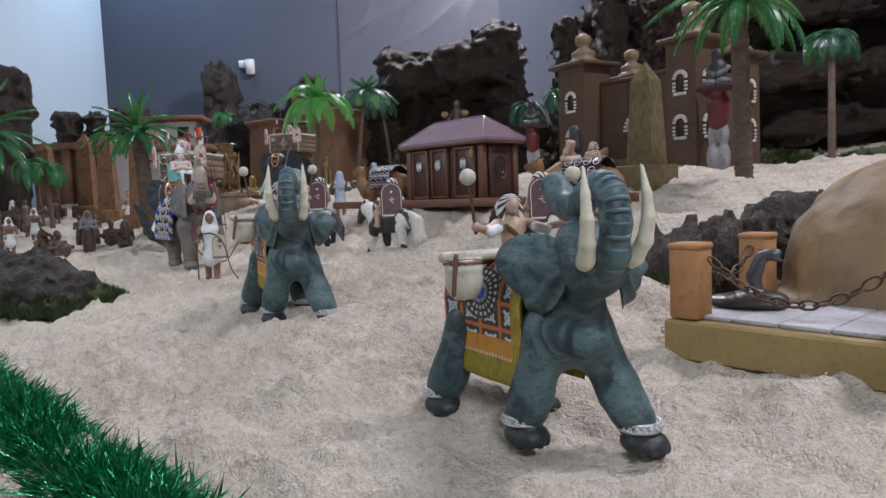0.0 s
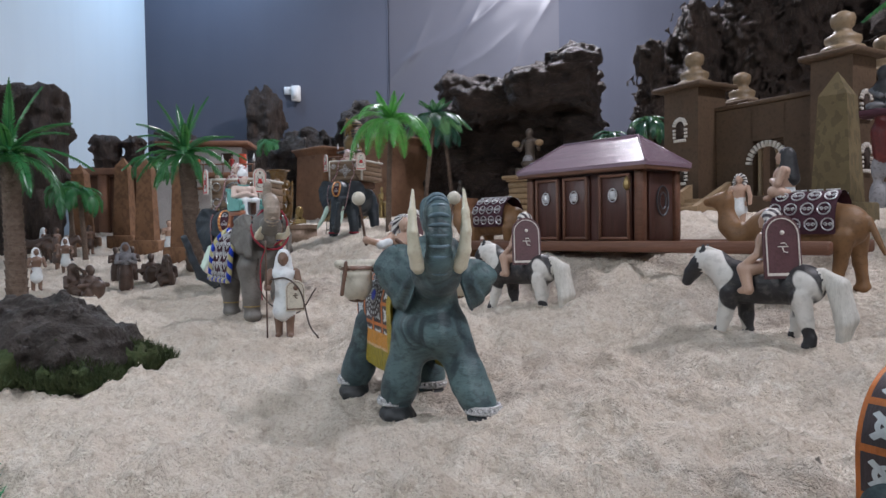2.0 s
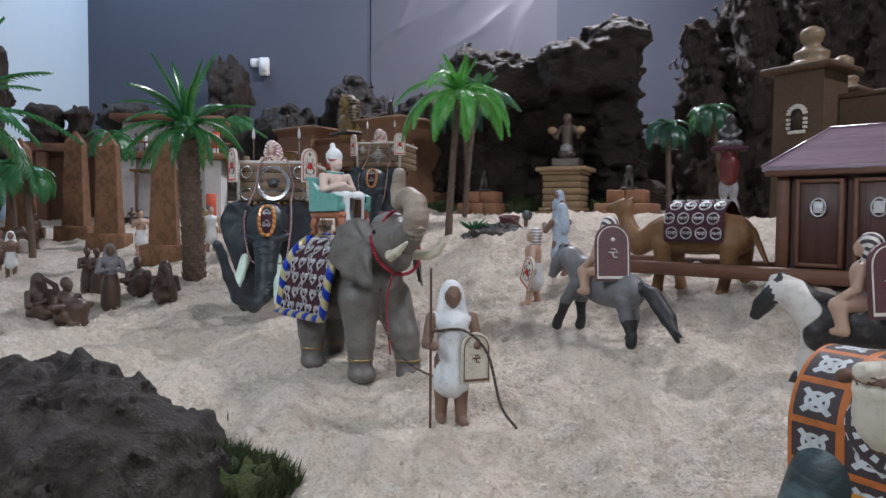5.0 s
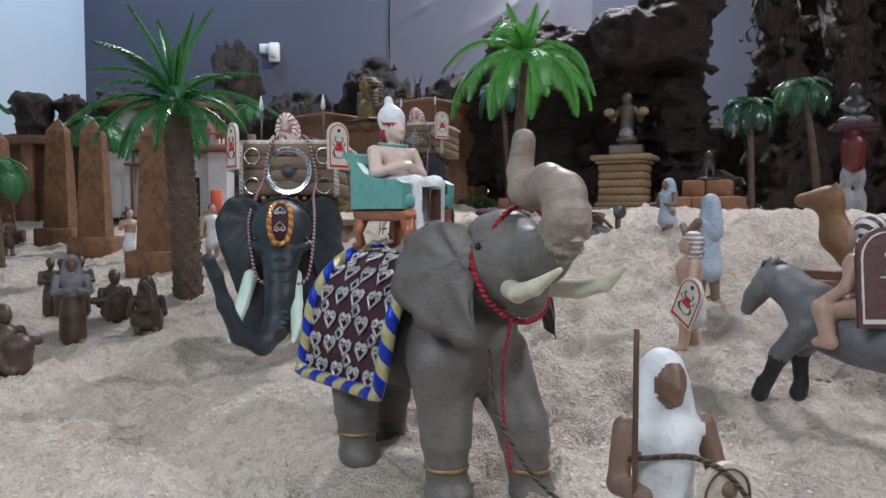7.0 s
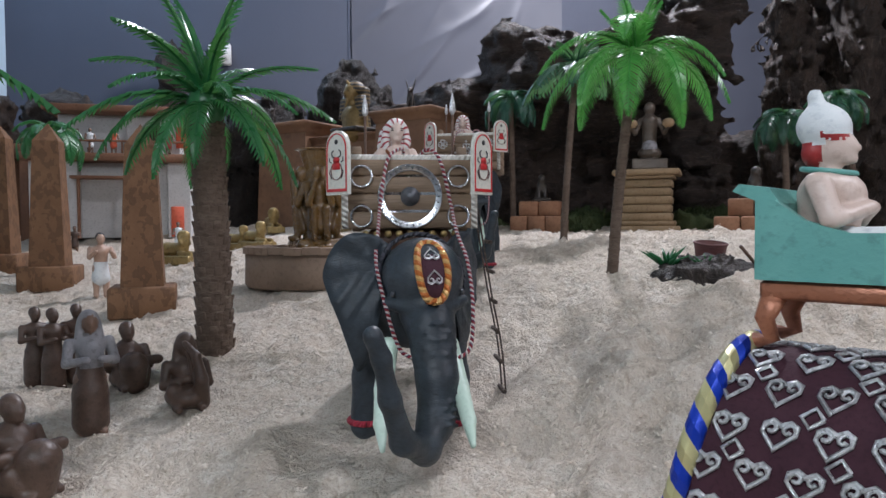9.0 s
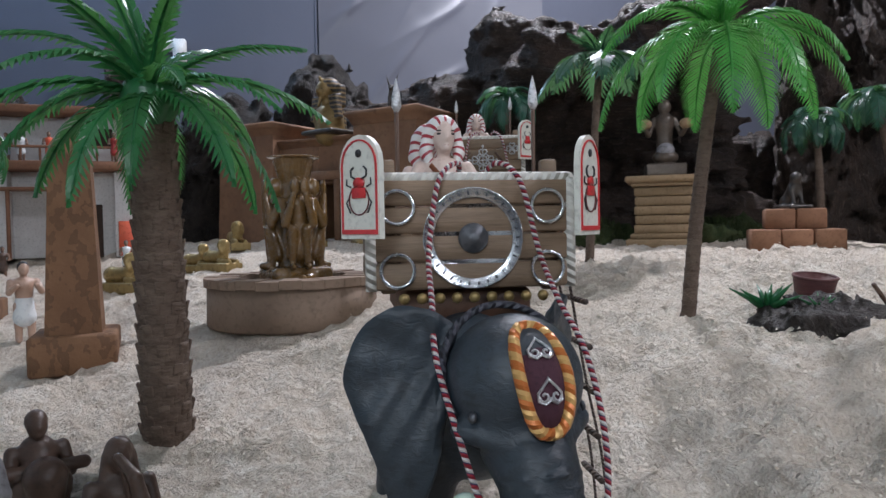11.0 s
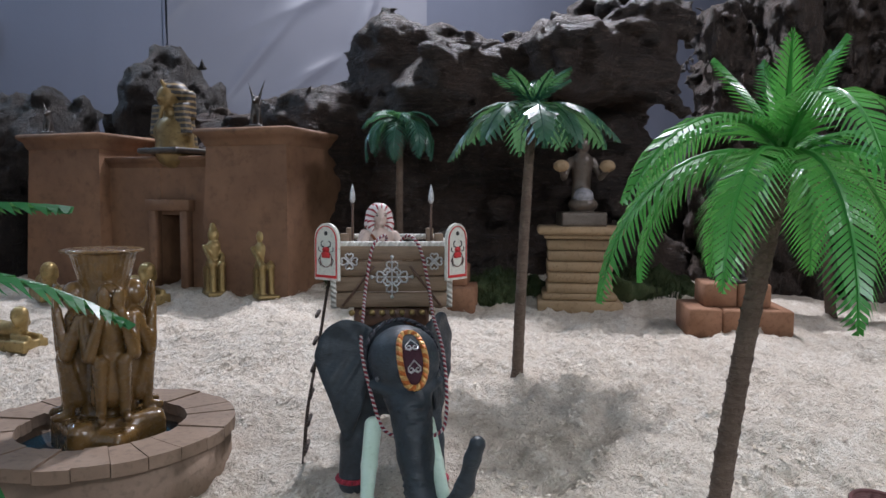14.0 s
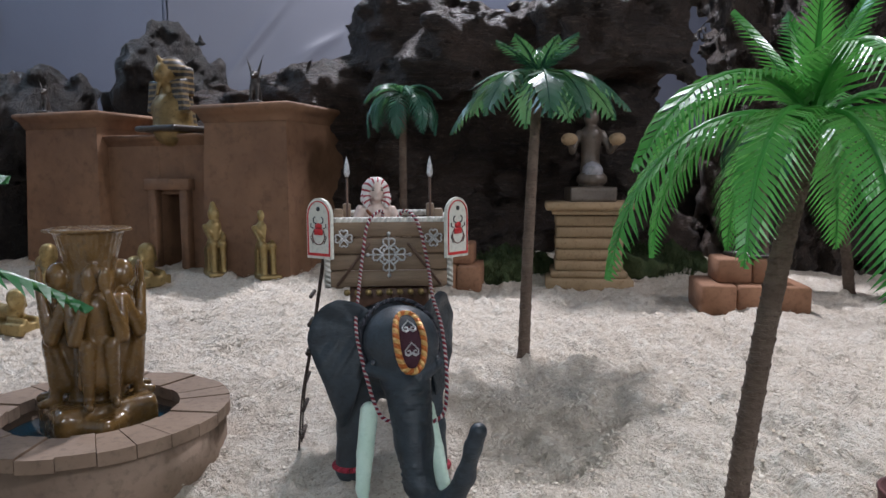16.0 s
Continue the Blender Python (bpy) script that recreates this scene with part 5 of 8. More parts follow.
single("door", box(0.034, 0.006, 0.085, (0.125, -0.084, 0.045)), "orange_cloth", hs, label="bright orange door curtain")
single("curtain", box(0.03, 0.006, 0.06, (0.135, -0.044, 0.285)), "orange_cloth", hs, label="orange curtain")
single("awning", box(0.18, 0.06, 0.008, (-0.05, -0.10, 0.165)), "house_brown", hs)
for x in (-0.12, 0.02):
    single("awning_post", box(0.008, 0.008, 0.162, (x, -0.12, 0.081)), "house_brown", hs)
for i in range(12):
    single("baluster", box(0.005, 0.005, 0.03, (-0.25 + i * 0.04, -0.122, 0.245)), "house_brown", hs)
single("rail", box(0.46, 0.008, 0.006, (-0.03, -0.122, 0.263)), "house_brown", hs)

hall = thing("columned_hall", pose(-1.66, 3.36, 0.33, 0, 0, 6), "dark brown model hall with square columns and a flat roof", "building")
single("wall", box(0.58, 0.10, 0.27, (0, 0.10, 0.135)), "house_brown", hall, flat=True)
single("roof", box(0.64, 0.24, 0.028, (0, 0.02, 0.284)), "house_brown", hall)
for i in range(6):
    single("column", box(0.04, 0.04, 0.27, (-0.26 + i * 0.104, -0.07, 0.135), 0.003), "house_brown", hall)


# ---- carried hut on beams between two camels ----
HT = pose(0.060, 1.25, 0.302, 0, 0, -46)
hut = thing("carried_hut", HT, "dark red wooden hut with a hipped mauve roof on carrying beams", "hut")
single("floor_board", box(0.215, 0.11, 0.012, (0, 0, 0.004), 0.002), "beam_wood", hut)
for s in (-1, 1):
    single("beam", box(0.64, 0.012, 0.014, (0.0, s * 0.055, 0.005), 0.002), "beam_wood", hut)
WL, WD, WH = 0.182, 0.076, 0.1
single("wall", box(WL, WD, WH, (0, 0, 0.01 + WH / 2), 0.001), "red_wood", hut, flat=True)
for x in (-WL / 2, WL / 2):
    for y in (-WD / 2, WD / 2):
        single("corner_post", box(0.012, 0.012, WH, (x, y, 0.01 + WH / 2), 0.0015), "beam_wood", hut)
for x, w in ((-0.058, 0.044), (-0.008, 0.044), (0.055, 0.05)):
    d = single("door", box(w, 0.004, WH * 0.86, (x, -WD / 2 - 0.003, 0.012 + WH * 0.43), 0.001), "red_wood", hut)
    for k in (-1, 1):
        single("rail", box(0.004, 0.003, WH * 0.84, (x + k * (w / 2 - 0.003), -WD / 2 - 0.006, 0.012 + WH * 0.43), 0.0006), "beam_wood", d)
        single("rail", box(w - 0.008, 0.003, 0.004, (x, -WD / 2 - 0.006, 0.012 + WH * 0.43 + k * WH * 0.40), 0.0006), "beam_wood", d)
    r = Geo().add(ring(0.0065, 0.0009, 14, 5, None, 1.3), "silver", pose(x, -WD / 2 - 0.0085, 0.07, 90))
    r.add(box(0.009, 0.0016, 0.011, (x, -WD / 2 - 0.0085, 0.07), 0.0005), "silver")
    part("ornament", r, d, "small silver filigree plaque")
d = single("door", box(0.004, 0.052, WH * 0.86, (WL / 2 + 0.003, 0, 0.012 + WH * 0.43), 0.001), "red_wood", hut)
r = Geo().add(ring(0.013, 0.0012, 20, 5, None, 1.45), "iron", pose(WL / 2 + 0.007, 0, 0.062, 90, 0, 90))
r.add(ring(0.007, 0.001, 14, 5, None, 1.5), "iron", pose(WL / 2 + 0.007, 0, 0.062, 90, 0, 90))
part("ornament", r, d, "grey oval filigree plaque")
single("lantern", lathe([(0.001, 0), (0.004, 0.003), (0.005, 0.008), (0.003, 0.014), (0.001, 0.018)], 10), "gold", hut, pose(WL / 2 - 0.012, -WD / 2 - 0.012, 0.075), "tiny brass lantern")
EX, EY, RX = 0.108, 0.052, 0.062
z0, z1 = 0.110, 0.149
v = [(-EX, -EY, z0), (EX, -EY, z0), (EX, EY, z0), (-EX, EY, z0), (-RX, 0, z1), (RX, 0, z1)]
v += [(p[0], p[1], p[2] - 0.005) for p in v[:4]]
single("roof", (v, [(0, 1, 5, 4), (1, 2, 5), (2, 3, 4, 5), (3, 0, 4), (0, 1, 7, 6), (1, 2, 8, 7), (2, 3, 9, 8), (3, 0, 6, 9), (6, 7, 8, 9)]), "roof_wood", hut, flat=True)
for a, b in (((-EX, -EY, z0), (-RX, 0, z1)), ((EX, -EY, z0), (RX, 0, z1)), ((EX, EY, z0), (RX, 0, z1)), ((-EX, EY, z0), (-RX, 0, z1)), ((-RX, 0, z1), (RX, 0, z1))):
    single("ridge_strip", tube([a, b], 0.0016, 6), "roof_wood", hut)
single("eave_board", box(2 * EX - 0.004, 0.004, 0.007, (0, -EY + 0.002, z0 - 0.0065), 0.001), "beam_wood", hut)
single("eave_board", box(0.004, 2 * EY - 0.004, 0.007, (EX - 0.003, 0, z0 - 0.0065), 0.001), "beam_wood", hut)


# ---- palms ----
def frond(length, width, rise, droop, n, fine, seed, fold=0.45, sweep=0.5):
    """One palm leaf along +x: an arched rib with n pairs of leaflets."""
    rng = random.Random(seed)
    rib, steps = [], 14
    a, x, z = rise, 0.0, 0.0
    for i in range(steps + 1):
        rib.append((x, 0, z))
        x += math.cos(radians(a)) * length / steps
        z += math.sin(radians(a)) * length / steps
        a -= (rise + droop) / steps * (1.5 - 1.0 * i / steps)
    v, f = [], []
    tv, tf, _ = tube(rib, [0.0026 * (1 - 0.8 * i / steps) for i in range(steps + 1)], 5)
    v += [tuple(p) for p in tv]
    f += tf

    def at(t):
        k = min(int(t * steps), steps - 1)
        A, B = Vector(rib[k]), Vector(rib[k + 1])
        return A.lerp(B, t * steps - k), (B - A).normalized()

    for i in range(n):
        t = 0.10 + 0.88 * i / (n - 1)
        p, d = at(t)
        w = width * (math.sin(math.pi * min(1, (t * 0.92 + 0.08)) ** 0.75) ** 0.7) * (0.93 + 0.14 * rng.random())
        base = length * 0.88 / n * fine
        up = Vector((-d.z, 0, d.x))
        for s in (-1, 1):
            side = (Vector((0, s, 0)) * math.cos(fold) + up * -math.sin(fold) * 0.6 + d * (sweep + 0.55 * t)).normalized()
            o = len(v)
            q = p + d * rng.uniform(-0.1, 0.1) * base
            mid = q + side * w * 0.55 + up * 0.003
            tip = q + side * w + d * w * 0.12 - up * w * 0.10
            v += [tuple(q - d * base * 0.5), tuple(q + d * base * 0.5), tuple(mid - d * base * 0.42), tuple(mid + d * base * 0.42), tuple(tip)]
            f += [(o, o + 1, o + 3, o + 2), (o + 2, o + 3, o + 4)]
    return v, f


def palm(x, y, top, r0, r1, key, label, spec, seed, dz=-0.01):
    """spec: rows of (leaves, length, width, rise, droop, pairs, fineness)."""
    z = float(ground(x, y)) + dz
    p = thing("palm_tree", pose(x, y, z), label, "palm tree", "palm trees")
    rng = random.Random(seed)
    tx, ty, h = top[0] - x, top[1] - y, top[2] - z
    path = curve([(0, 0, 0), (tx * 0.25, ty * 0.25, h * 0.35), (tx * 0.6, ty * 0.6, h * 0.7), (tx, ty, h)], 12)
    n = len(path)
    rad = [(r0 + (r1 - r0) * i / (n - 1)) * (1 + 0.07 * (i % 2)) * (1.15 if i < 2 else 1) for i in range(n)]
    trunk = Geo().add(tube(path, rad, 14), "trunk")
    for i in range(2, n - 2):
        for k in range(7):
            a = i * 2.4 + k * 0.898
            c = Vector(path[i]) + Vector((math.cos(a), math.sin(a), 0)) * rad[i] * 0.97
            trunk.add(box(rad[i] * 0.12, rad[i] * 0.42, rad[i] * 0.5, (0, 0, 0), rad[i] * 0.05), "trunk", Matrix.Translation(c) @ pose(0, 0, 0, 0, 0, math.degrees(a)) @ pose(0, 0, 0, 0, 14, 0))
    part("trunk", trunk, p, "rough grey-brown trunk")
    meshes = []
    for row, (count, length, width, rise, droop, pairs, fine, sweep) in enumerate(spec):
        for kind in range(2):
            g = Geo().add(frond(length, width, rise + kind * 7, droop, pairs, fine, seed * 10 + row * 2 + kind, 0.45, sweep), key, None, True)
            meshes.append(g.mesh("frond", False))
        for i in range(count):
            o = new("frond", meshes[row * 2 + i % 2])
            o.parent = p
            s = rng.uniform(0.88, 1.1)
            o.matrix_basis = Matrix.Translation((tx, ty, h)) @ pose(0, 0, 0, 0, rng.uniform(-7, 7), 360 * (i + 0.45 * (row % 2)) / count + rng.uniform(-9, 9)) @ Matrix.Diagonal((s, s, s, 1))
    bud = Geo().add(sculpt([(0.004, [("ell", (0, 0, 0), (r1 * 1.3, r1 * 1.3, r1 * 1.5), 0, key)])], r1 / 4), key)
    b = part("bud", bud, p)
    b.matrix_basis = Matrix.Translation((tx, ty, h))
    return p


BROAD = [(9, 0.152, 0.032, 25, 84, 36, 0.92, 0.45), (5, 0.14, 0.029, 55, 62, 34, 0.92, 0.5), (5, 0.075, 0.018, 75, -50, 22, 1.0, 0.7)]
palm(-0.338, 1.938, (-0.322, 1.905, 0.583), 0.0068, 0.0052, "palm_bright", "palm tree with broad glossy bright green drooping plastic leaves", BROAD, 3)
SPIKY = [(9, 0.138, 0.025, 6, 74, 20, 1.15, 0.8), (8, 0.142, 0.024, 32, 40, 20, 1.15, 0.85), (6, 0.140, 0.022, 58, 4, 20, 1.15, 0.95), (4, 0.145, 0.018, 80, -50, 18, 1.15, 1.0)]
palm(-0.818, 1.945, (-0.813, 1.890, 0.517), 0.0205, 0.0165, "palm_green", "palm tree with thick trunk and spiky dark green plastic leaves", SPIKY, 5)
SMALL = [(9, 0.115, 0.034, 25, 105, 16, 1.1, 0.5), (6, 0.08, 0.026, 55, 60, 14, 1.0, 0.6)]
palm(-0.287, 2.31, (-0.252, 2.345, 0.668), 0.0065, 0.0052, "palm_dark", "thin palm tree with dark glossy drooping leaves", [(9, 0.130, 0.046, 22, 62, 12, 1.3, 0.45), (9, 0.065, 0.020, 60, -20, 12, 1.1, 0.6)], 7)
palm(-0.235, 2.93, (-0.262, 2.84, 0.70), 0.008, 0.006, "palm_dark", "small palm tree with blue-green leaves by the cliff", SMALL, 9)
palm(0.431, 2.49, (0.41, 2.54, 0.66), 0.009, 0.007, "palm_dark", "thin palm tree with dark leaves by the cliff", SMALL, 11)
palm(0.30, 2.55, (0.30, 2.57, 0.62), 0.008, 0.006, "palm_dark", "small palm tree with dark green leaves beside the cliff", SMALL, 12)
palm(0.522, 1.172, (0.493, 1.12, 0.598), 0.0135, 0.0115, "palm_green", "tall palm tree with dark green leaves beside the palace", SPIKY, 13)
palm(0.97, 1.775, (1.03, 1.90, 0.69), 0.009, 0.007, "palm_dark", "thin palm tree with blue-green leaves before the rock wall", SMALL, 15)
palm(-0.935, 1.46, (-0.95, 1.47, 0.475), 0.017, 0.014, "palm_green", "palm tree with thick trunk and spiky green leaves", SPIKY, 17)
palm(-1.41, 2.40, (-1.42, 2.39, 0.48), 0.008, 0.006, "palm_green", "thin young palm tree with green leaves", SMALL, 19)
palm(-1.325, 2.32, (-1.335, 2.31, 0.46), 0.008, 0.006, "palm_green", "thin young palm tree with green leaves", SMALL, 21)
palm(-1.27, 2.66, (-1.28, 2.65, 0.585), 0.009, 0.007, "palm_green", "palm tree with drooping green leaves beside the house", SMALL, 23)
palm(-1.15, 3.62, (-1.16, 3.6, 0.765), 0.009, 0.007, "palm_green", "palm tree with drooping green leaves behind the obelisks", SMALL, 25)


# ---- figures ----
def mirror(prims):
    """Left and right copies of prims given for +y."""
    out = []
    for p in prims:
        for s in (1, -1):
            q = list(p)
            q[1] = (p[1][0], p[1][1] * s, p[1][2])
            if p[0] == "cone":
                q[2] = (p[2][0], p[2][1] * s, p[2][2])
            elif p[0] == "ell":
                t = p[3] if isinstance(p[3], tuple) else (0, 0, p[3])
                q[3] = (t[0] * s, t[1], t[2] * s)
            out.append(tuple(q))
    return out


def chainp(points, radii, key):
    """A bent limb as a run of cones."""
    return [("cone", points[i], points[i + 1], radii[i], radii[i + 1], key) for i in range(len(points) - 1)]


M["nemes_red"] = stripes("red_white_headcloth", (0.0, 0.0, 0.100), 0.0058, (0.66, 0.62, 0.58), (0.34, 0.03, 0.045), 0.52)
M["nemes_red_seat"] = stripes("red_white_headcloth_seated", (0.0, 0.0, 0.050), 0.0040, (0.74, 0.71, 0.68), (0.36, 0.03, 0.045), 0.34)
M["nemes_dark"] = stripes("dark_white_headcloth", (0.0, 0.0, 0.050), 0.0046, (0.62, 0.6, 0.56), (0.03, 0.022, 0.03), 0.5)
M["nemes_dark_tall"] = stripes("dark_white_headcloth_standing", (0.0, 0.0, 0.100), 0.0046, (0.62, 0.6, 0.56), (0.03, 0.022, 0.03), 0.5)
M["nemes_pale"] = stripes("striped_pale_headcloth", (0.0, 0.0, 0.0), 0.0045, (0.62, 0.6, 0.58), (0.25, 0.2, 0.2), 0.55, 2)


def head_prims(z, x, style, skin, cloth):
    groups = [(0.002, [("ell", (x + 0.001, 0, z), (0.0078, 0.0070, 0.0095), 0, skin), ("cone", (x + 0.0080, 0, z + 0.002), (x + 0.0094, 0, z - 0.0012), 0.0010, 0.0014, skin), ("ell", (x + 0.0066, 0, z - 0.0060), (0.0028, 0.0034, 0.0026), 0, skin),
                       ("cone", (x - 0.001, 0, z - 0.006), (x - 0.001, 0, z - 0.016), 0.0042, 0.0046, skin)])]
    if style == "nemes":
        groups.append((0.0025, [("ell", (x - 0.0040, 0, z + 0.0045), (0.0096, 0.0112, 0.0086), (0, -18, 0), cloth),
                                *mirror([("cone", (x - 0.0045, 0.0095, z + 0.003), (x - 0.004, 0.0122, z - 0.008), 0.0040, 0.0036, cloth), ("cone", (x - 0.003, 0.0108, z - 0.006), (x + 0.0005, 0.0100, z - 0.0125), 0.0038, 0.0028, cloth)]),
                                ("cone", (x - 0.007, 0, z), (x - 0.008, 0, z - 0.012), 0.006, 0.004, cloth)]))
    elif style == "hood":
        groups.append((0.002, [("ell", (x - 0.003, 0, z + 0.003), (0.0092, 0.0088, 0.0098), 0, cloth), ("cone", (x - 0.005, 0, z), (x - 0.007, 0, z - 0.028), 0.0085, 0.0105, cloth),
                               *mirror([("cone", (x - 0.002, 0.0065, z), (x + 0.001, 0.009, z - 0.022), 0.004, 0.005, cloth)])]))
    elif style == "crown":
        groups.append((0.003, [("ell", (x - 0.003, 0, z + 0.010), (0.0100, 0.0096, 0.0120), (0, -10, 0), cloth), ("cone", (x - 0.004, 0, z + 0.014), (x - 0.0058, 0, z + 0.023), 0.0072, 0.0026, cloth), ("ell", (x - 0.0064, 0, z + 0.0265), (0.0030, 0.0030, 0.0034), 0, cloth)]))
        groups.append((0.002, [("ell", (x - 0.002, 0, z + 0.0062), (0.0096, 0.0092, 0.0026), (0, 16, 0), "cloth_red"), ("ell", (x - 0.006, 0, z - 0.002), (0.005, 0.008, 0.008), 0, "cloth_red")]))
    else:
        groups.append((0.002, [("ell", (x - 0.0025, 0, z + 0.003), (0.0082, 0.0078, 0.0088), 0, "horse_dark")]))
    return groups


def standing(skin="skin", skirt="cloth_white", top=None, head="nemes", cloth="nemes_red", arms=0, stride=0.004):
    """A figure about 11 cm tall, facing +x, feet at z = 0."""
    t = top or skin
    g = [(0.002, chainp([(stride, 0.0075, 0.004), (stride * 0.6, 0.0075, 0.026), (0, 0.007, 0.052)], [0.0046, 0.0058, 0.0072], skin)
          + chainp([(-stride, -0.0075, 0.004), (-stride * 0.4, -0.0075, 0.026), (0, -0.007, 0.052)], [0.0046, 0.0058, 0.0072], skin)
          + [("cone", (stride, 0.0075, 0.0035), (stride + 0.009, 0.0085, 0.003), 0.0042, 0.0034, skin), ("cone", (-stride, -0.0075, 0.0035), (-stride + 0.009, -0.0085, 0.003), 0.0042, 0.0034, skin)]),
         (0.002, [("cone", (0, 0, 0.036), (0, 0, 0.060), 0.0152, 0.0115, skirt)] + ([("cone", (0, 0, 0.012), (0, 0, 0.04), 0.016, 0.015, skirt)] if arms == 3 else [])),
         (0.003, [("cone", (0, 0, 0.060), (0.001, 0, 0.080), 0.0105, 0.0125, t), ("ell", (0, 0, 0.085), (0.0085, 0.0172, 0.0075), 0, t)])]
    el = {0: ((0.004, 0.021, 0.066), (0.017, 0.017, 0.066)), 1: ((0.002, 0.022, 0.067), (0.004, 0.022, 0.05)), 2: ((0.012, 0.02, 0.072), (0.024, 0.012, 0.082)), 3: ((0.006, 0.02, 0.068), (0.018, 0.006, 0.072))}[arms]
    g.append((0.0015, mirror(chainp([(0, 0.0165, 0.086), *el], [0.0048, 0.0042, 0.0036], t if arms == 3 else skin))))
    return g + head_prims(0.1035, 0.001, head, skin, cloth)


def seated(skin="skin", skirt="cloth_white", head="nemes", cloth="nemes_red_seat", arms="down", legs="astride"):
    """A seated figure facing +x, its seat at z = 0."""
    leg = {"astride": [(0.0, 0.008, 0.004), (0.018, 0.019, 0.002), (0.012, 0.023, -0.020)], "chair": [(0.0, 0.0075, 0.005), (0.022, 0.008, 0.006), (0.023, 0.008, -0.020)], "throne": [(0.0, 0.0080, 0.006), (0.033, 0.0085, 0.008), (0.036, 0.0085, -0.030)], "floor": [(0.0, 0.008, 0.005), (0.016, 0.012, 0.014), (0.024, 0.010, 0.001)], "crossed": [(0.0, 0.008, 0.005), (0.010, 0.017, 0.009), (0.013, 0.005, 0.002)]}[legs]
    g = [(0.002, mirror(chainp(leg, [0.0085, 0.007, 0.005], skirt if legs in ("chair", "throne") else skin) + [("cone", leg[2], (leg[2][0] + 0.008, leg[2][1], leg[2][2] - 0.001), 0.0045, 0.0035, skin)])),
         (0.002, [("cone", (0, 0, 0.004), (0, 0, 0.010), 0.0135, 0.0115, skirt)]),
         (0.003, [("cone", (0, 0, 0.010), (0.001, 0, 0.030), 0.0105, 0.0125, skin), ("ell", (0, 0, 0.035), (0.0085, 0.0172, 0.0075), 0, skin)])]
    el = {"down": ((0.003, 0.022, 0.018), (0.016, 0.020, 0.008)), "up": ((0.016, 0.026, 0.034), (0.020, 0.034, 0.050)), "fold": ((0.006, 0.020, 0.018), (0.014, 0.002, 0.024)), "out": ((0.006, 0.026, 0.02), (0.015, 0.032, 0.014))}[arms]
    g.append((0.0015, mirror(chainp([(0, 0.0165, 0.036), *el], [0.005, 0.0043, 0.0037], skin))))
    return g + head_prims(0.0535, 0.001, head, skin, cloth)


def figure(name, groups, m, label, extra=None, vox=0.0018, category="figurine", group=""):
    g = Geo().add(sculpt(groups, vox), "skin")
    if extra:
        extra(g)
    o = g.ob(name, m, fix=False)
    return tagged(o, label, category, group)


def arched_board(name, m, key, rim, label, w=0.034, h=0.056, scarab=False, motif="white_brick"):
    """A round-topped board or shield with a painted rim and motif; stands in x, z, faces -y."""
    o = thing(name, m, label, "shield" if name == "shield" else "board")
    single("panel", plate(arch(w, h), 0.003), key, o, flat=True)
    single("rim", plate([(x, z + h * 0.045) for x, z in arch(w * 0.9, h * 0.91)], 0.0008, 0.935), rim, o, pose(0, -0.0019, 0), flat=True)
    g = Geo()
    if scarab:
        g.add(box(w * 0.34, 0.001, h * 0.10, (0, -0.002, h * 0.44), 0.0003), "red_paint")
        loop = [(w * 0.25 * math.cos(a), -0.002, h * 0.37 + h * 0.14 * math.sin(a)) for a in [k * math.pi / 10 for k in range(21)]]
        g.add(tube(loop, 0.0004, 5, None, False), "totem_red")
        g.add(plate([(w * 0.14 * math.cos(a), h * 0.055 * math.sin(a)) for a in [k * math.pi / 6 for k in range(12)]], 0.0008), "red_paint", pose(0, -0.0019, h * 0.535))
        for s in (-1, 1):
            g.add(tube([(s * w * 0.07, -0.002, h * 0.575), (s * w * 0.19, -0.002, h * 0.60), (s * w * 0.20, -0.002, h * 0.66), (s * w * 0.13, -0.002, h * 0.69)], 0.0005, 5), "horse_dark")
            g.add(tube([(s * w * 0.24, -0.002, h * 0.40), (s * w * 0.32, -0.002, h * 0.35), (s * w * 0.22, -0.002, h * 0.25)], 0.0004, 5), "horse_dark")
            g.add(tube([(s * w * 0.20, -0.002, h * 0.50), (s * w * 0.31, -0.002, h * 0.52), (s * w * 0.30, -0.002, h * 0.58)], 0.0004, 5), "horse_dark")
        g.add(plate([(w * 0.07 * math.cos(a), w * 0.07 * math.sin(a)) for a in [k * math.pi / 5 for k in range(10)]], 0.0006), "horse_dark", pose(0, -0.0019, h * 0.82))
    else:
        g.add(tube([(-w * 0.14, -0.002, h * 0.5), (w * 0.14, -0.002, h * 0.5), (w * 0.05, -0.002, h * 0.56), (-w * 0.05, -0.002, h * 0.55)], 0.0006, 5), motif)
        g.add(tube([(-w * 0.02, -0.002, h * 0.5), (w * 0.02, -0.002, h * 0.42), (w * 0.12, -0.002, h * 0.41)], 0.0006, 5), motif)
        g.add(plate([(w * 0.06 * math.cos(a), w * 0.06 * math.sin(a)) for a in [k * math.pi / 5 for k in range(10)]], 0.0006), motif, pose(0, -0.0019, h * 0.72))
    part("motif", g, o)
    return o


def spear(m, length, label="thin wooden spear with a bright steel point"):
    o = thing("spear", m, label, "spear")
    single("shaft", tube([(0, 0, 0), (0, 0, length * 0.84)], 0.0011, 8), "pole_wood", o)
    single("point", lathe([(0.0012, 0), (0.0028, length * 0.03), (0.0022, length * 0.09), (0.0002, length * 0.17)], 8), "silver", o, pose(0, 0, length * 0.83), "shiny steel point")
    return o


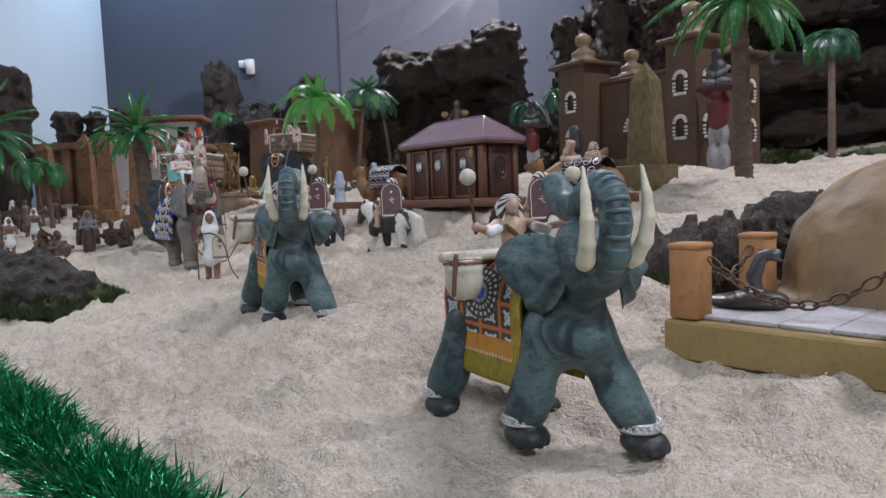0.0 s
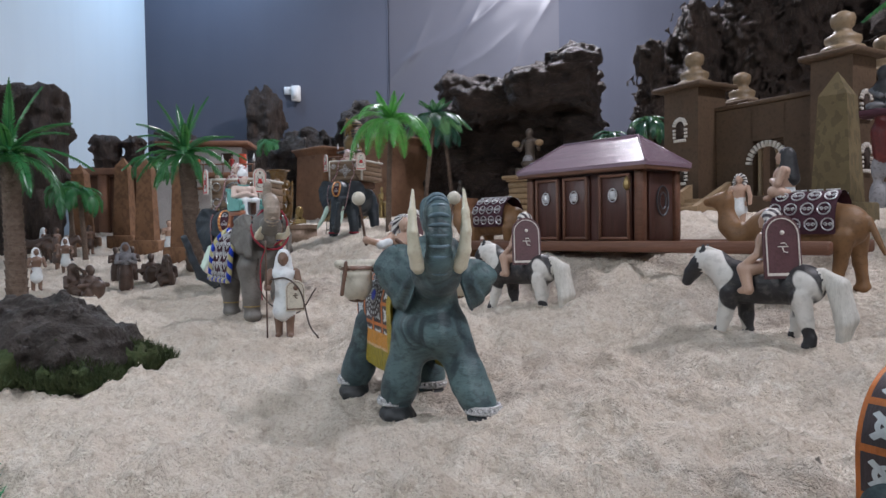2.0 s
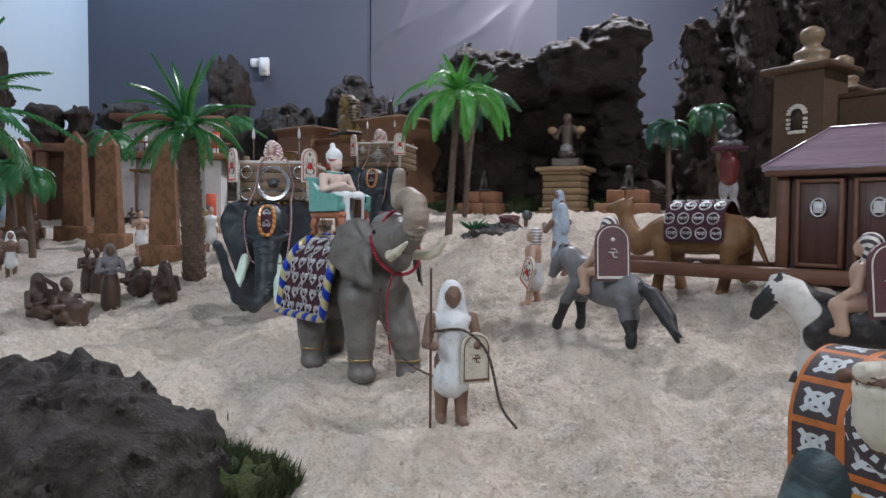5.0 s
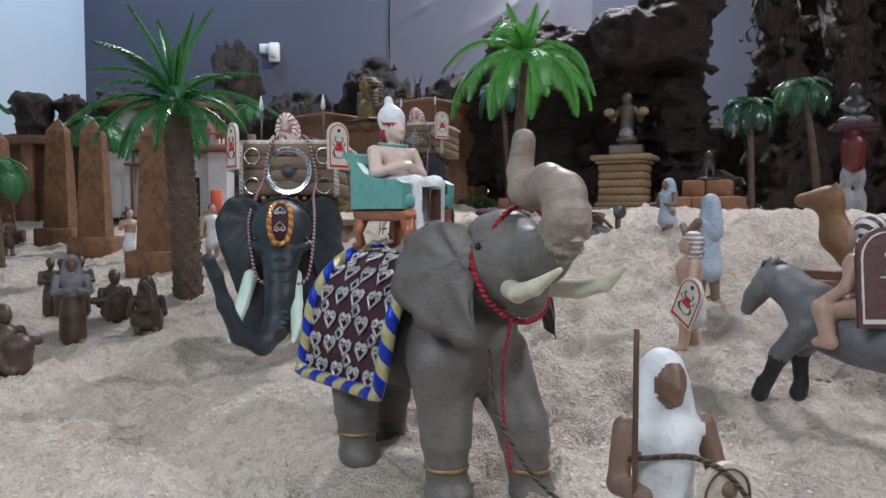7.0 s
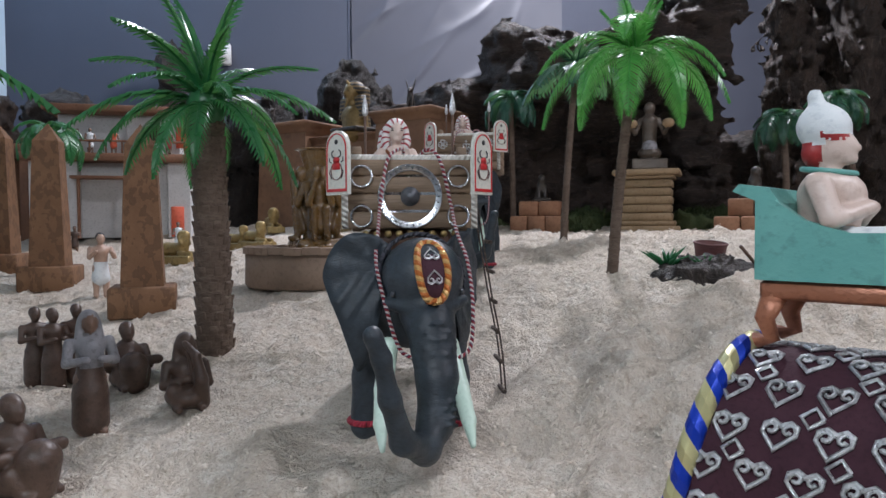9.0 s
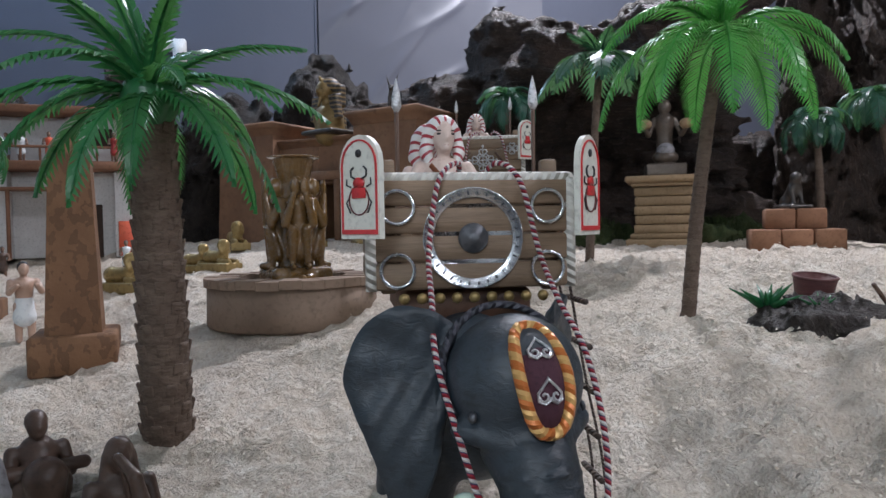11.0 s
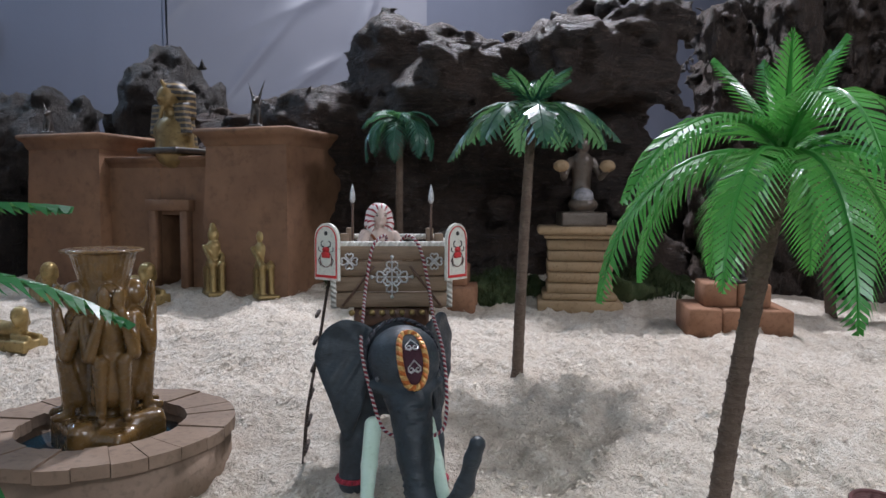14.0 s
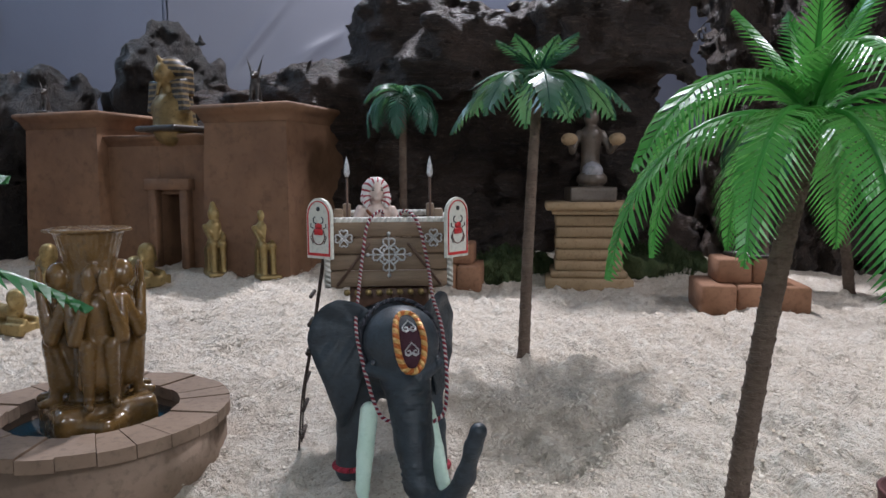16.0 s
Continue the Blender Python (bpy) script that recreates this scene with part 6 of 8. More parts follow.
# ---- elephants ----
def section(cz, ry, rz, low, off=0.0):
    """Cross-section of a cloth over a barrel body, even steps from one hem to the other: a function of v in 0..1."""
    pts = [Vector((0, (ry + off) * math.cos(a), cz + (rz + off) * math.sin(a))) for a in [math.pi * j / 40 for j in range(41)]]
    n = 8
    pts = [Vector((0, ry + off - 0.002 * (1 - j / n), low + (cz - low) * j / n)) for j in range(n)] + pts + [Vector((0, -(ry + off) + 0.002 * (j + 1) / n, cz - (cz - low) * (j + 1) / n)) for j in range(n)]
    cum = [0.0]
    for a, b in zip(pts, pts[1:]):
        cum.append(cum[-1] + (b - a).length)

    def at(v):
        t = min(max(v, 0), 1) * cum[-1]
        for k in range(len(pts) - 1):
            if t <= cum[k + 1]:
                return pts[k].lerp(pts[k + 1], (t - cum[k]) / max(cum[k + 1] - cum[k], 1e-9))
        return pts[-1]
    return at, cum[-1]


def drape(x0, x1, cz, ry, rz, low, off=0.0, n=24, k=44):
    """A cloth over a barrel body with a map (u along, v from each hem up to the back)."""
    at, _ = section(cz, ry, rz, low, off)
    v, f, uv = [], [], []
    for i in range(n + 1):
        u = i / n
        for j in range(k + 1):
            p = at(j / k)
            wave = 1 + 0.03 * math.sin(u * 16) * max(0, abs(2 * j / k - 1) - 0.5)
            v.append((x0 + (x1 - x0) * u, p.y * wave, p.z))
            uv.append((u, 1 - abs(2 * j / k - 1)))
    for i in range(n):
        for j in range(k):
            a = i * (k + 1) + j
            f.append((a, a + 1, a + k + 2, a + k + 1))
    return v, f, uv


def thick(shape, t):
    """Gives a draped sheet a second face t below it, closed at the rim."""
    v, f, uv = shape
    o = len(v)
    v2 = [(p[0], p[1] * (1 - t / 0.04), p[2] - t) for p in v]
    return v + v2, f + [tuple(reversed([i + o for i in q])) for q in f], uv + uv


def swing(prims, x0, deg):
    """Turns prims sideways about an upright axis at x0 (a head looking aside)."""
    c, n = math.cos(radians(deg)), math.sin(radians(deg))

    def r(p):
        return (x0 + (p[0] - x0) * c - p[1] * n, (p[0] - x0) * n + p[1] * c, p[2])
    out = []
    for p in prims:
        q = list(p)
        q[1] = r(p[1])
        if p[0] == "cone":
            q[2] = r(p[2])
        else:
            t = p[3] if isinstance(p[3], tuple) else (0, 0, p[3])
            q[3] = (t[0], t[1], t[2] + deg)
        out.append(tuple(q))
    return out


def ear(root, outline, place_fn, thickness=0.0035, rings_n=7):
    """A thin ear: a rim drawn in a plane, filled towards its root; place_fn(u, w, depth) gives the point in space."""
    rim = [(p.x, p.y) for p in curve([(u, w, 0) for u, w in outline + outline[:1]], 5)][:-1]
    n = len(rim)
    v, f = [], []
    for side in (1, -1):
        o = len(v)
        for k in range(rings_n + 1):
            q = k / rings_n
            for i, (u, w) in enumerate(rim):
                uu, ww = root[0] + (u - root[0]) * q, root[1] + (w - root[1]) * q
                ang = math.atan2(w - root[1], u - root[0])
                ripple = 0.0016 * math.sin(ang * 9 + 1.3) * q * q + 0.0012 * math.sin(uu * 420 + ww * 310)
                t = thickness * (1 - 0.75 * q ** 6) * (1.2 - 0.5 * q)
                v.append(tuple(place_fn(uu, ww, ripple + side * t * (0.5 if q < 1 else 0.12))))
        for k in range(rings_n):
            for i in range(n):
                j = (i + 1) % n
                c = (o + k * n + i, o + k * n + j, o + (k + 1) * n + j, o + (k + 1) * n + i)
                f.append(c if side > 0 else tuple(reversed(c)))
    h = (rings_n + 1) * n
    for i in range(n):
        j = (i + 1) % n
        f.append((rings_n * n + i, rings_n * n + j, h + rings_n * n + j, h + rings_n * n + i))
    return v, f


def anklet(radius, r, beads=20):
    """A silver foot ring: two rims with a row of beads between them."""
    g = Geo().add(ring(radius, r * 0.8, 28, 6), "silver", pose(0, 0, r * 1.1)).add(ring(radius * 1.04, r * 0.8, 28, 6), "silver", pose(0, 0, -r * 1.1))
    for i in range(beads):
        a = 2 * math.pi * i / beads
        g.add(lathe([(0.0003, -r * 0.9), (r * 0.8, -r * 0.4), (r * 0.8, r * 0.4), (0.0003, r * 0.9)], 6), "silver", pose(radius * 1.07 * math.cos(a), radius * 1.07 * math.sin(a), 0))
    g.add(lathe([(radius * 0.9, -r), (radius * 1.03, -r), (radius * 1.03, r), (radius * 0.9, r)], 28), "silver")
    return g


def tusks(parent, points, radii, key, x0=0.0, deg=0.0, hy=0.0):
    """Both tusks, each a part of its own, points given for +y."""
    for sgn in (1, -1):
        row = chainp([(x, sgn * y + hy, z) for x, y, z in points], radii, key)
        part("tusk", Geo().add(sculpt([(0.0015, swing(row, x0, deg))], 0.0013), key), parent, "smooth curved tusk")


def elephant_war(name, m, label):
    """A painted casting: striding, trunk thrown up and back, blanket cast on."""
    k = "hide_teal"
    o = thing(name, m, label, "elephant", "war elephants")
    g1 = [("ell", (-0.012, 0, 0.086), (0.058, 0.027, 0.035), 0, k), ("ell", (0.030, 0, 0.085), (0.028, 0.0215, 0.035), 0, k), ("ell", (-0.054, 0, 0.078), (0.026, 0.026, 0.032), 0, k),
          ("cone", (0.044, 0, 0.108), (0.054, 0, 0.074), 0.0165, 0.0150, k)]
    legs = [((0.044, 0.010, 0.074), (0.060, 0.020, 0.040), (0.072, 0.027, 0.010)), ((0.030, -0.013, 0.074), (0.022, -0.020, 0.040), (0.015, -0.024, 0.010)),
            ((-0.046, 0.017, 0.068), (-0.036, 0.023, 0.036), (-0.030, 0.025, 0.010)), ((-0.060, -0.018, 0.068), (-0.070, -0.028, 0.036), (-0.078, -0.033, 0.010))]
    for a, b, c in legs:
        g1 += chainp([a, b, c], [0.0176, 0.0124, 0.0110], k)
        for q, w in ((0.3, 0.0134), (0.62, 0.0122)):  # slack skin above the knees
            p = Vector(b).lerp(Vector(c), q)
            g1.append(("ell", tuple(p), (w, w * 0.96, 0.0042), (0, 8, 0), k))
    head = [("ell", (0.064, 0, 0.123), (0.023, 0.0195, 0.022), 0, k), ("ell", (0.077, 0, 0.118), (0.014, 0.0130, 0.013), 0, k), ("ell", (0.060, 0.008, 0.139), (0.014, 0.010, 0.010), 0, k), ("ell", (0.060, -0.008, 0.139), (0.014, 0.010, 0.010), 0, k)]
    head += chainp([(0.084, 0, 0.120), (0.098, 0, 0.132), (0.1035, 0, 0.150), (0.099, 0, 0.165), (0.084, 0, 0.171), (0.066, 0, 0.166), (0.050, 0, 0.159), (0.034, 0, 0.158), (0.020, 0, 0.164), (0.010, 0, 0.172)],
                   [0.0108, 0.0084, 0.0072, 0.0070, 0.0070, 0.0072, 0.0074, 0.0076, 0.0082, 0.0100], k)
    rim = [(0.094, 0.126), (0.098, 0.132), (0.1035, 0.150), (0.099, 0.165), (0.084, 0.171), (0.066, 0.166)]
    path = curve([(x, 0, z) for x, z in rim], 3)
    ridges = []
    for i in range(1, len(path) - 1):  # ridges across the front of the trunk
        d = (path[i + 1] - path[i - 1]).normalized()
        out = Vector((d.z, 0, -d.x))
        pts = [swing([("cone", tuple(path[i] + out * 0.0085 * math.cos(w) + Vector((0, 0.0078 * math.sin(w), 0))), (0, 0, 0), 0, 0, k)], 0.045, -19)[0][1] for w in [radians(-75 + 15 * j) for j in range(11)]]
        ridges.append(Geo().add(tube(pts, [0.0004] + [0.0010, 0.0013] + [0.0015] * 5 + [0.0013, 0.0010] + [0.0004], 6), "hide_blue"))
    lip = mirror([("ell", (0.087, 0.0118, 0.125), (0.0080, 0.0068, 0.0066), (0, -20, 0), k)])
    feet = []
    for _, b, c in legs:
        feet.append(("ell", (c[0] + 0.003, c[1], 0.006), (0.0165, 0.0145, 0.0085), 0, "foot_dark"))
        for q in range(5):
            w = radians(-60 + 30 * q)
            feet.append(("ell", (c[0] + 0.003 + 0.0145 * math.cos(w), c[1] + 0.0125 * math.sin(w), 0.004), (0.0030, 0.0034, 0.0045), 0, "foot_dark"))
    tail = [("cone", (-0.080, 0, 0.092), (-0.090, 0.004, 0.052), 0.004, 0.003, k)]
    part("body", Geo().add(sculpt([(0.009, g1 + swing(head, 0.045, -19)), (0.002, swing(lip, 0.045, -19)), (0.001, feet), (0.002, tail)], 0.0018), k), o)
    for g in ridges:
        part("trunk_ridge", g, o, "raised blue ridge across the trunk")
    tusks(o, [(0.085, 0.0118, 0.124), (0.095, 0.0152, 0.129), (0.1030, 0.0175, 0.139), (0.1055, 0.0186, 0.152), (0.104, 0.0186, 0.166), (0.100, 0.0178, 0.182)], [0.0056, 0.0053, 0.0047, 0.0039, 0.0028, 0.0010], "ivory", 0.045, -19)
    for _, b, c in legs:
        an = part("anklet", anklet(0.0128, 0.0018), o, "beaded silver anklet")
        an.matrix_basis = pose(c[0] - 0.0005, c[1], 0.0170)
    line = [(0.015, 0.137), (0.028, 0.141), (0.044, 0.137), (0.053, 0.127), (0.053, 0.115), (0.046, 0.106), (0.040, 0.103), (0.036, 0.095), (0.028, 0.092), (0.022, 0.097), (0.018, 0.108)]
    for sgn in (1, -1):
        out, back, big, drop = (0.85, 0.50, 0.92, 0.006) if sgn > 0 else (0.62, 1.02, 1.20, 0.0)
        part("ear", Geo().add(ear((0.016, 0.122 - drop), [(0.012 + (u - 0.012) * big, 0.118 - drop + (w - 0.118) * 0.9 * big) for u, w in line], lambda u, w, d: swing([("cone", (0.060 - back * (u - 0.016) - 2.0 * (u - 0.036) ** 2 + d * 0.7 + 0.008 * math.sin((w - 0.090) * 66), sgn * (0.014 + (u - 0.012) * out + d * 0.6), w), (0, 0, 0), 0, 0, k)], 0.045, -15)[0][1], 0.0028), k), o)
    c = Geo().add(thick(drape(-0.074, 0.022, 0.090, 0.0295, 0.0335, 0.038), 0.0025), "blanket")
    tagged(c.ob("saddle_blanket", m, fix=False), "painted saddle blanket with blue gem mandala and yellow hem", "blanket", "painted blankets")
    return o


def shrink(groups, k, lift=0.0):
    """The same modelled groups at another scale, lifted."""
    def p3(p):
        return (p[0] * k, p[1] * k, p[2] * k + lift)
    out = []
    for blend, prims in groups:
        out.append((blend * k, [("cone", p3(p[1]), p3(p[2]), p[3] * k, p[4] * k, p[5]) if p[0] == "cone" else (p[0], p3(p[1]), tuple(v * k for v in p[2]), *p[3:]) for p in prims]))
    return out


def drummer(m):
    """A small rider between two kettle drums that hang from a yoke, arms spread, a mallet in each fist."""
    body = seated("skin", "cloth_white", "nemes", "nemes_dark", "down", "astride")
    body.pop(3)
    groups = shrink(body, 0.70, 0.008)
    for s in (-1, 1):
        groups.append((0.0012, chainp([(0.0, s * 0.0115, 0.0335), (0.008, s * 0.022, 0.0290), (0.016, s * 0.033, 0.0320)], [0.0037, 0.0032, 0.0027], "skin") + [("ell", (0.0165, s * 0.0345, 0.0325), (0.0034, 0.0034, 0.0036), 0, "skin")]))
        groups.append((0.0, [("cone", (0.0165, s * 0.0345, 0.028), (0.0190, s * 0.0400, 0.064), 0.0014, 0.0013, "pole_wood"), ("ell", (0.0192, s * 0.0405, 0.067), (0.0058, 0.0058, 0.0058), 0, "drum_skin")]))
        groups.append((0.0, [("cone", (0.009, s * 0.0145, 0.0300), (0.0125, s * 0.0220, 0.0275), 0.0036, 0.0036, "cloth_white")]))
        groups.append((0.002, [("ell", (0.012, s * 0.043, -0.004), (0.0134, 0.0134, 0.0155), 0, "drum_skin"), ("ell", (0.012, s * 0.043, 0.004), (0.0136, 0.0136, 0.0065), 0, "drum_skin")]))
        groups.append((0.0, [("ell", (0.012, s * 0.043, 0.0085), (0.0139, 0.0139, 0.0026), 0, "leather"), ("ell", (0.012, s * 0.043, -0.0175), (0.0072, 0.0072, 0.0024), 0, "leather"),
                             ("cone", (0.022, s * 0.052, 0.014), (0.026, s * 0.056, -0.012), 0.0018, 0.0018, "leather")]))
    groups.append((0.0, [("cone", (0.012, -0.058, 0.0125), (0.012, 0.058, 0.0125), 0.0036, 0.0036, "drum_skin"), ("cone", (-0.004, -0.050, 0.007), (-0.004, 0.050, 0.007), 0.003, 0.003, "leather"),
                         ("cone", (0.0090, -0.0080, 0.0320), (0.0085, 0.0060, 0.0190), 0.0019, 0.0019, "leather")]))
    return figure("drummer_figurine", groups, m, "bare-chested drummer figurine with striped headcloth, mallets and drums", None, 0.0014)


E1, E2 = pose(0.114, 0.502, 0.1525, 0, 0, -57), pose(-0.156, 0.869, 0.174, 0, 0, -63) @ Matrix.Diagonal((1.025, 1.025, 1.025, 1))
elephant_war("elephant_figurine", E1, "striding teal-grey elephant figurine with painted blanket and raised trunk")
elephant_war("elephant_figurine", E2, "striding teal-grey elephant figurine with painted blanket and raised trunk")
drummer(E1 @ pose(-0.024, 0, 0.1135, 0, 0, -12))
drummer(E2 @ pose(-0.024, 0, 0.1135, 0, 0, -12))


def heart(cx, cy, s, n=14):
    """Outline of a small heart in the plane."""
    out = []
    for i in range(n + 1):
        t = 2 * math.pi * i / n
        out.append((cx + s * 0.055 * (16 * math.sin(t) ** 3), cy + s * 0.055 * (13 * math.cos(t) - 5 * math.cos(2 * t) - 2 * math.cos(3 * t) - math.cos(4 * t))))
    return out


def swirl(cx, cy, s, side, n=9):
    return [(cx + side * s * 0.42 + s * (0.36 - 0.03 * i) * math.cos(i * 0.75) * side, cy + s * 0.2 + s * (0.36 - 0.03 * i) * math.sin(i * 0.75)) for i in range(n)]


def heart_cloth(name, m, dims, label, rope="rope_blue", nu=4, nv=11, rope_r=0.0032, slant=0.0, rolls=False):
    """A dark fabric saddlecloth with applied silver hearts and lozenges and a twisted cord along its hem."""
    x0, x1, cz, ry, rz, low = dims
    o = thing(name, m, label, "saddlecloth")
    sheet = thick(drape(x0, x1, cz, ry, rz, low, 0.0), 0.002)
    sheet = ([(p[0] - slant * (1 - q[1]) ** 1.5, p[1] * (1 + 0.12 * (1 - q[1]) ** 2), p[2]) for p, q in zip(sheet[0], sheet[2])], sheet[1], sheet[2])
    single("fabric", sheet, "cloth_maroon", o)
    w = x1 - x0
    at, span = section(cz, ry, rz, low, 0.0012)

    def cloth_point(u, v):
        p = at(v)
        h = abs(2 * v - 1)
        return (x0 + w * u - slant * h ** 1.5, p.y * (1 + 0.12 * h * h), p.z)
    g = Geo()
    for i in range(nu):
        for j in range(nv):
            u0, v0 = (i + 0.5 + 0.25 * (j % 2) - 0.12) / nu, (j + 0.5) / nv
            s = (0.43 if slant else 0.42) * min(w / nu, span / nv)
            lines = [heart(0, 0, s), swirl(0, 0, s, 1), swirl(0, 0, s, -1)]
            if rolls:
                lines = [[(s * 0.9 * math.cos(q), s * 0.9 * math.sin(q)) for q in [w2 * math.pi / 8 for w2 in range(17)]], swirl(0, -s * 0.2, s * 0.8, 1), swirl(0, -s * 0.2, s * 0.8, -1)]
            elif (i + j) % 2 == 0:
                k = s * 0.55
                dia = [(k, 0), (0, k), (-k, 0), (0, -k), (k, 0)]
                lines.append([(x + 0.5 * w / nu, y + 0.45 * span / nv) for x, y in dia])
            for ln in lines:
                pts = [cloth_point(min(max(u0 + x / w, 0.02), 0.98), min(max(v0 + y / span * (1 if v0 < 0.5 else -1), 0.01), 0.99)) for x, y in ln]
                g.add(tube(pts, 0.0009 if slant else 0.00085, 4), "silver")
    part("heart_pattern", g, o, "applied shiny silver hearts")
    if rope:
        hem = [cloth_point(i / 14, 0.0) for i in range(15)] + [cloth_point(1, j / 24) for j in range(1, 25)]
        hem += [cloth_point(1 - i / 14, 1.0) for i in range(1, 15)] + [cloth_point(0, 1 - j / 24) for j in range(1, 25)]
        single("cord_trim", tube(hem, rope_r, 10, 0.019, False), rope, o, label="thick twisted blue and gold cord")
    return o


# grey elephant with the enthroned ruler
E3 = pose(-0.4538, 1.3176, float(ground(-0.44, 1.30)) - 0.003, 0, 0, -50)
k = "hide_grey"
ruler_mount = thing("elephant_figurine", E3, "grey elephant figurine with raised curled tan trunk and wide ears", "elephant", "elephants")
g1 = [("ell", (-0.020, 0, 0.092), (0.064, 0.033, 0.039), 0, k), ("ell", (0.030, 0, 0.096), (0.032, 0.028, 0.037), 0, k), ("ell", (-0.060, 0, 0.086), (0.030, 0.031, 0.037), 0, k)]
STANCE = ((0.036, 0.018, 0.022), (0.030, -0.016, 0.002), (-0.060, 0.018, -0.006), (-0.058, -0.018, 0.004))
for x, y, dx in STANCE:
    g1 += chainp([(x, y, 0.078), (x + dx, y * 1.0, 0.044), (x + dx * 1.3, y * 1.0, 0.010)], [0.0205, 0.0138, 0.0112], k)
    g1 += [("ell", (x + dx * 1.3 + 0.003, y, 0.006), (0.0145, 0.0130, 0.0085), 0, k), ("ell", (x + dx * 1.1, y, 0.034), (0.0135, 0.0130, 0.004), 0, k)]
head = [("ell", (0.069, 0, 0.137), (0.027, 0.0215, 0.025), 0, k), ("ell", (0.062, 0, 0.151), (0.017, 0.016, 0.011), 0, k), ("ell", (0.084, 0, 0.128), (0.014, 0.0130, 0.016), 0, k), ("ell", (0.088, 0, 0.116), (0.011, 0.0085, 0.007), (0, -20, 0), k)]
head += chainp([(0.084, 0, 0.138), (0.100, 0, 0.140), (0.113, 0, 0.148)], [0.0145, 0.0125, 0.0112], k)
curl = chainp([(0.112, 0, 0.147), (0.119, 0, 0.158), (0.116, 0, 0.170), (0.104, 0, 0.175), (0.092, 0, 0.171), (0.084, 0, 0.172), (0.081, 0, 0.182), (0.084, 0, 0.197)], [0.0110, 0.0106, 0.0100, 0.0092, 0.0082, 0.0072, 0.0064, 0.0060], "hide_tan")
folds = [("ell", (0.1025 + 0.019 * math.cos(q), 0, 0.158 + 0.0165 * math.sin(q)), (0.0104, 0.0104, 0.0014), (0, -math.degrees(q), 0), "hide_tan") for q in [radians(-40 + 18 * i) for i in range(9)]]
tail = [("cone", (-0.086, 0, 0.098), (-0.096, 0.004, 0.046), 0.004, 0.0028, k)]
HT3 = -13
part("body", Geo().add(sculpt([(0.005, g1 + swing(head, 0.045, HT3)), (0.003, swing(curl, 0.045, HT3)), (0.001, swing(folds, 0.045, HT3)), (0.002, tail)], 0.0019), k), ruler_mount)
tusks(ruler_mount, [(0.090, 0.0115, 0.124), (0.106, 0.018, 0.124), (0.122, 0.020, 0.128), (0.138, 0.018, 0.137)], [0.0050, 0.0046, 0.0037, 0.0014], "ivory", 0.045, HT3)
line = [(0.068, 0.146), (0.060, 0.155), (0.044, 0.156), (0.030, 0.148), (0.022, 0.132), (0.025, 0.117), (0.033, 0.109), (0.041, 0.107), (0.049, 0.100), (0.061, 0.096), (0.074, 0.093), (0.076, 0.101), (0.071, 0.113), (0.069, 0.130)]
for sgn in (1, -1):
    part("ear", Geo().add(ear((0.063, 0.138), line, lambda u, w, d: swing([("cone", (u, sgn * (0.023 + 0.42 * (0.068 - u) + 0.16 * (0.15 - w) - 3.5 * (0.045 - u) ** 2 + d), w), (0, 0, 0), 0, 0, k)], 0.045, HT3 * 0.7)[0][1], 0.0035), k), ruler_mount)
    part("eye", Geo().add(lathe([(0.0002, 0), (0.0022, 0.0004), (0.0020, 0.0016), (0.0004, 0.0024)], 10), "horse_dark", pose(*swing([("cone", (0.0745, sgn * 0.0200, 0.1445), (0, 0, 0), 0, 0, k)], 0.045, HT3)[0][1], -90 * sgn, 0, HT3)), ruler_mount)
for x, y, dx in STANCE:
    part("anklet", Geo().add(ring(0.0120, 0.0011, 24, 6), "gold", pose(x + dx * 1.25, y, 0.021)), ruler_mount, "thin gold ring")
heart_cloth("saddlecloth", E3, (-0.064, 0.022, 0.096, 0.0365, 0.0405, 0.058), "maroon saddlecloth with silver hearts and blue-gold cord hem", "rope_blue", 5, 13, 0.0042, 0.022)
hc = thing("elephant_halter", E3, "twisted red cord halter round the elephant's neck and head", "halter")
neck = [(0.056 + 0.022 * (0.5 - 0.5 * math.cos(a)), 0.0275 * math.sin(a), 0.132 + 0.027 * math.cos(a)) for a in [k * math.pi / 14 for k in range(29)]]
single("neck_cord", tube(neck, 0.0016, 8, 0.006, False), "rope_pinkred", hc)
brow = [(0.072 + 0.004 * math.cos(a), 0.0245 * math.sin(a), 0.138 + 0.0275 * math.cos(a)) for a in [k * math.pi / 14 for k in range(29)]]
single("head_cord", tube(brow, 0.0015, 8, 0.006, False), "rope_pinkred", hc)
single("hanging_cord", tube(curve([(0.078, -0.012, 0.107), (0.080, -0.020, 0.085), (0.083, -0.022, 0.060), (0.088, -0.022, 0.034)], 8), 0.0008, 8, 0.005), "rope_pinkred", hc)
lead = curve([(0.070, -0.02, 0.092), (0.085, -0.028, 0.062), (0.112, -0.02, 0.030), (0.135, 0.01, 0.018), (0.149, 0.032, 0.052)], 8)
single("lead_rope", tube(lead, 0.0010, 6, 0.008), "rope_brown", hc, label="thin brown lead rope")
hp = Geo().add(sculpt([(0.002, [("ell", (0.060, 0, 0.1605), (0.017, 0.013, 0.003), (0, 4, 0), "cloth_maroon")])], 0.0015), "cloth_maroon")
single("head_cloth", (hp.v, hp.f), "cloth_maroon", hc, label="small maroon head cloth")

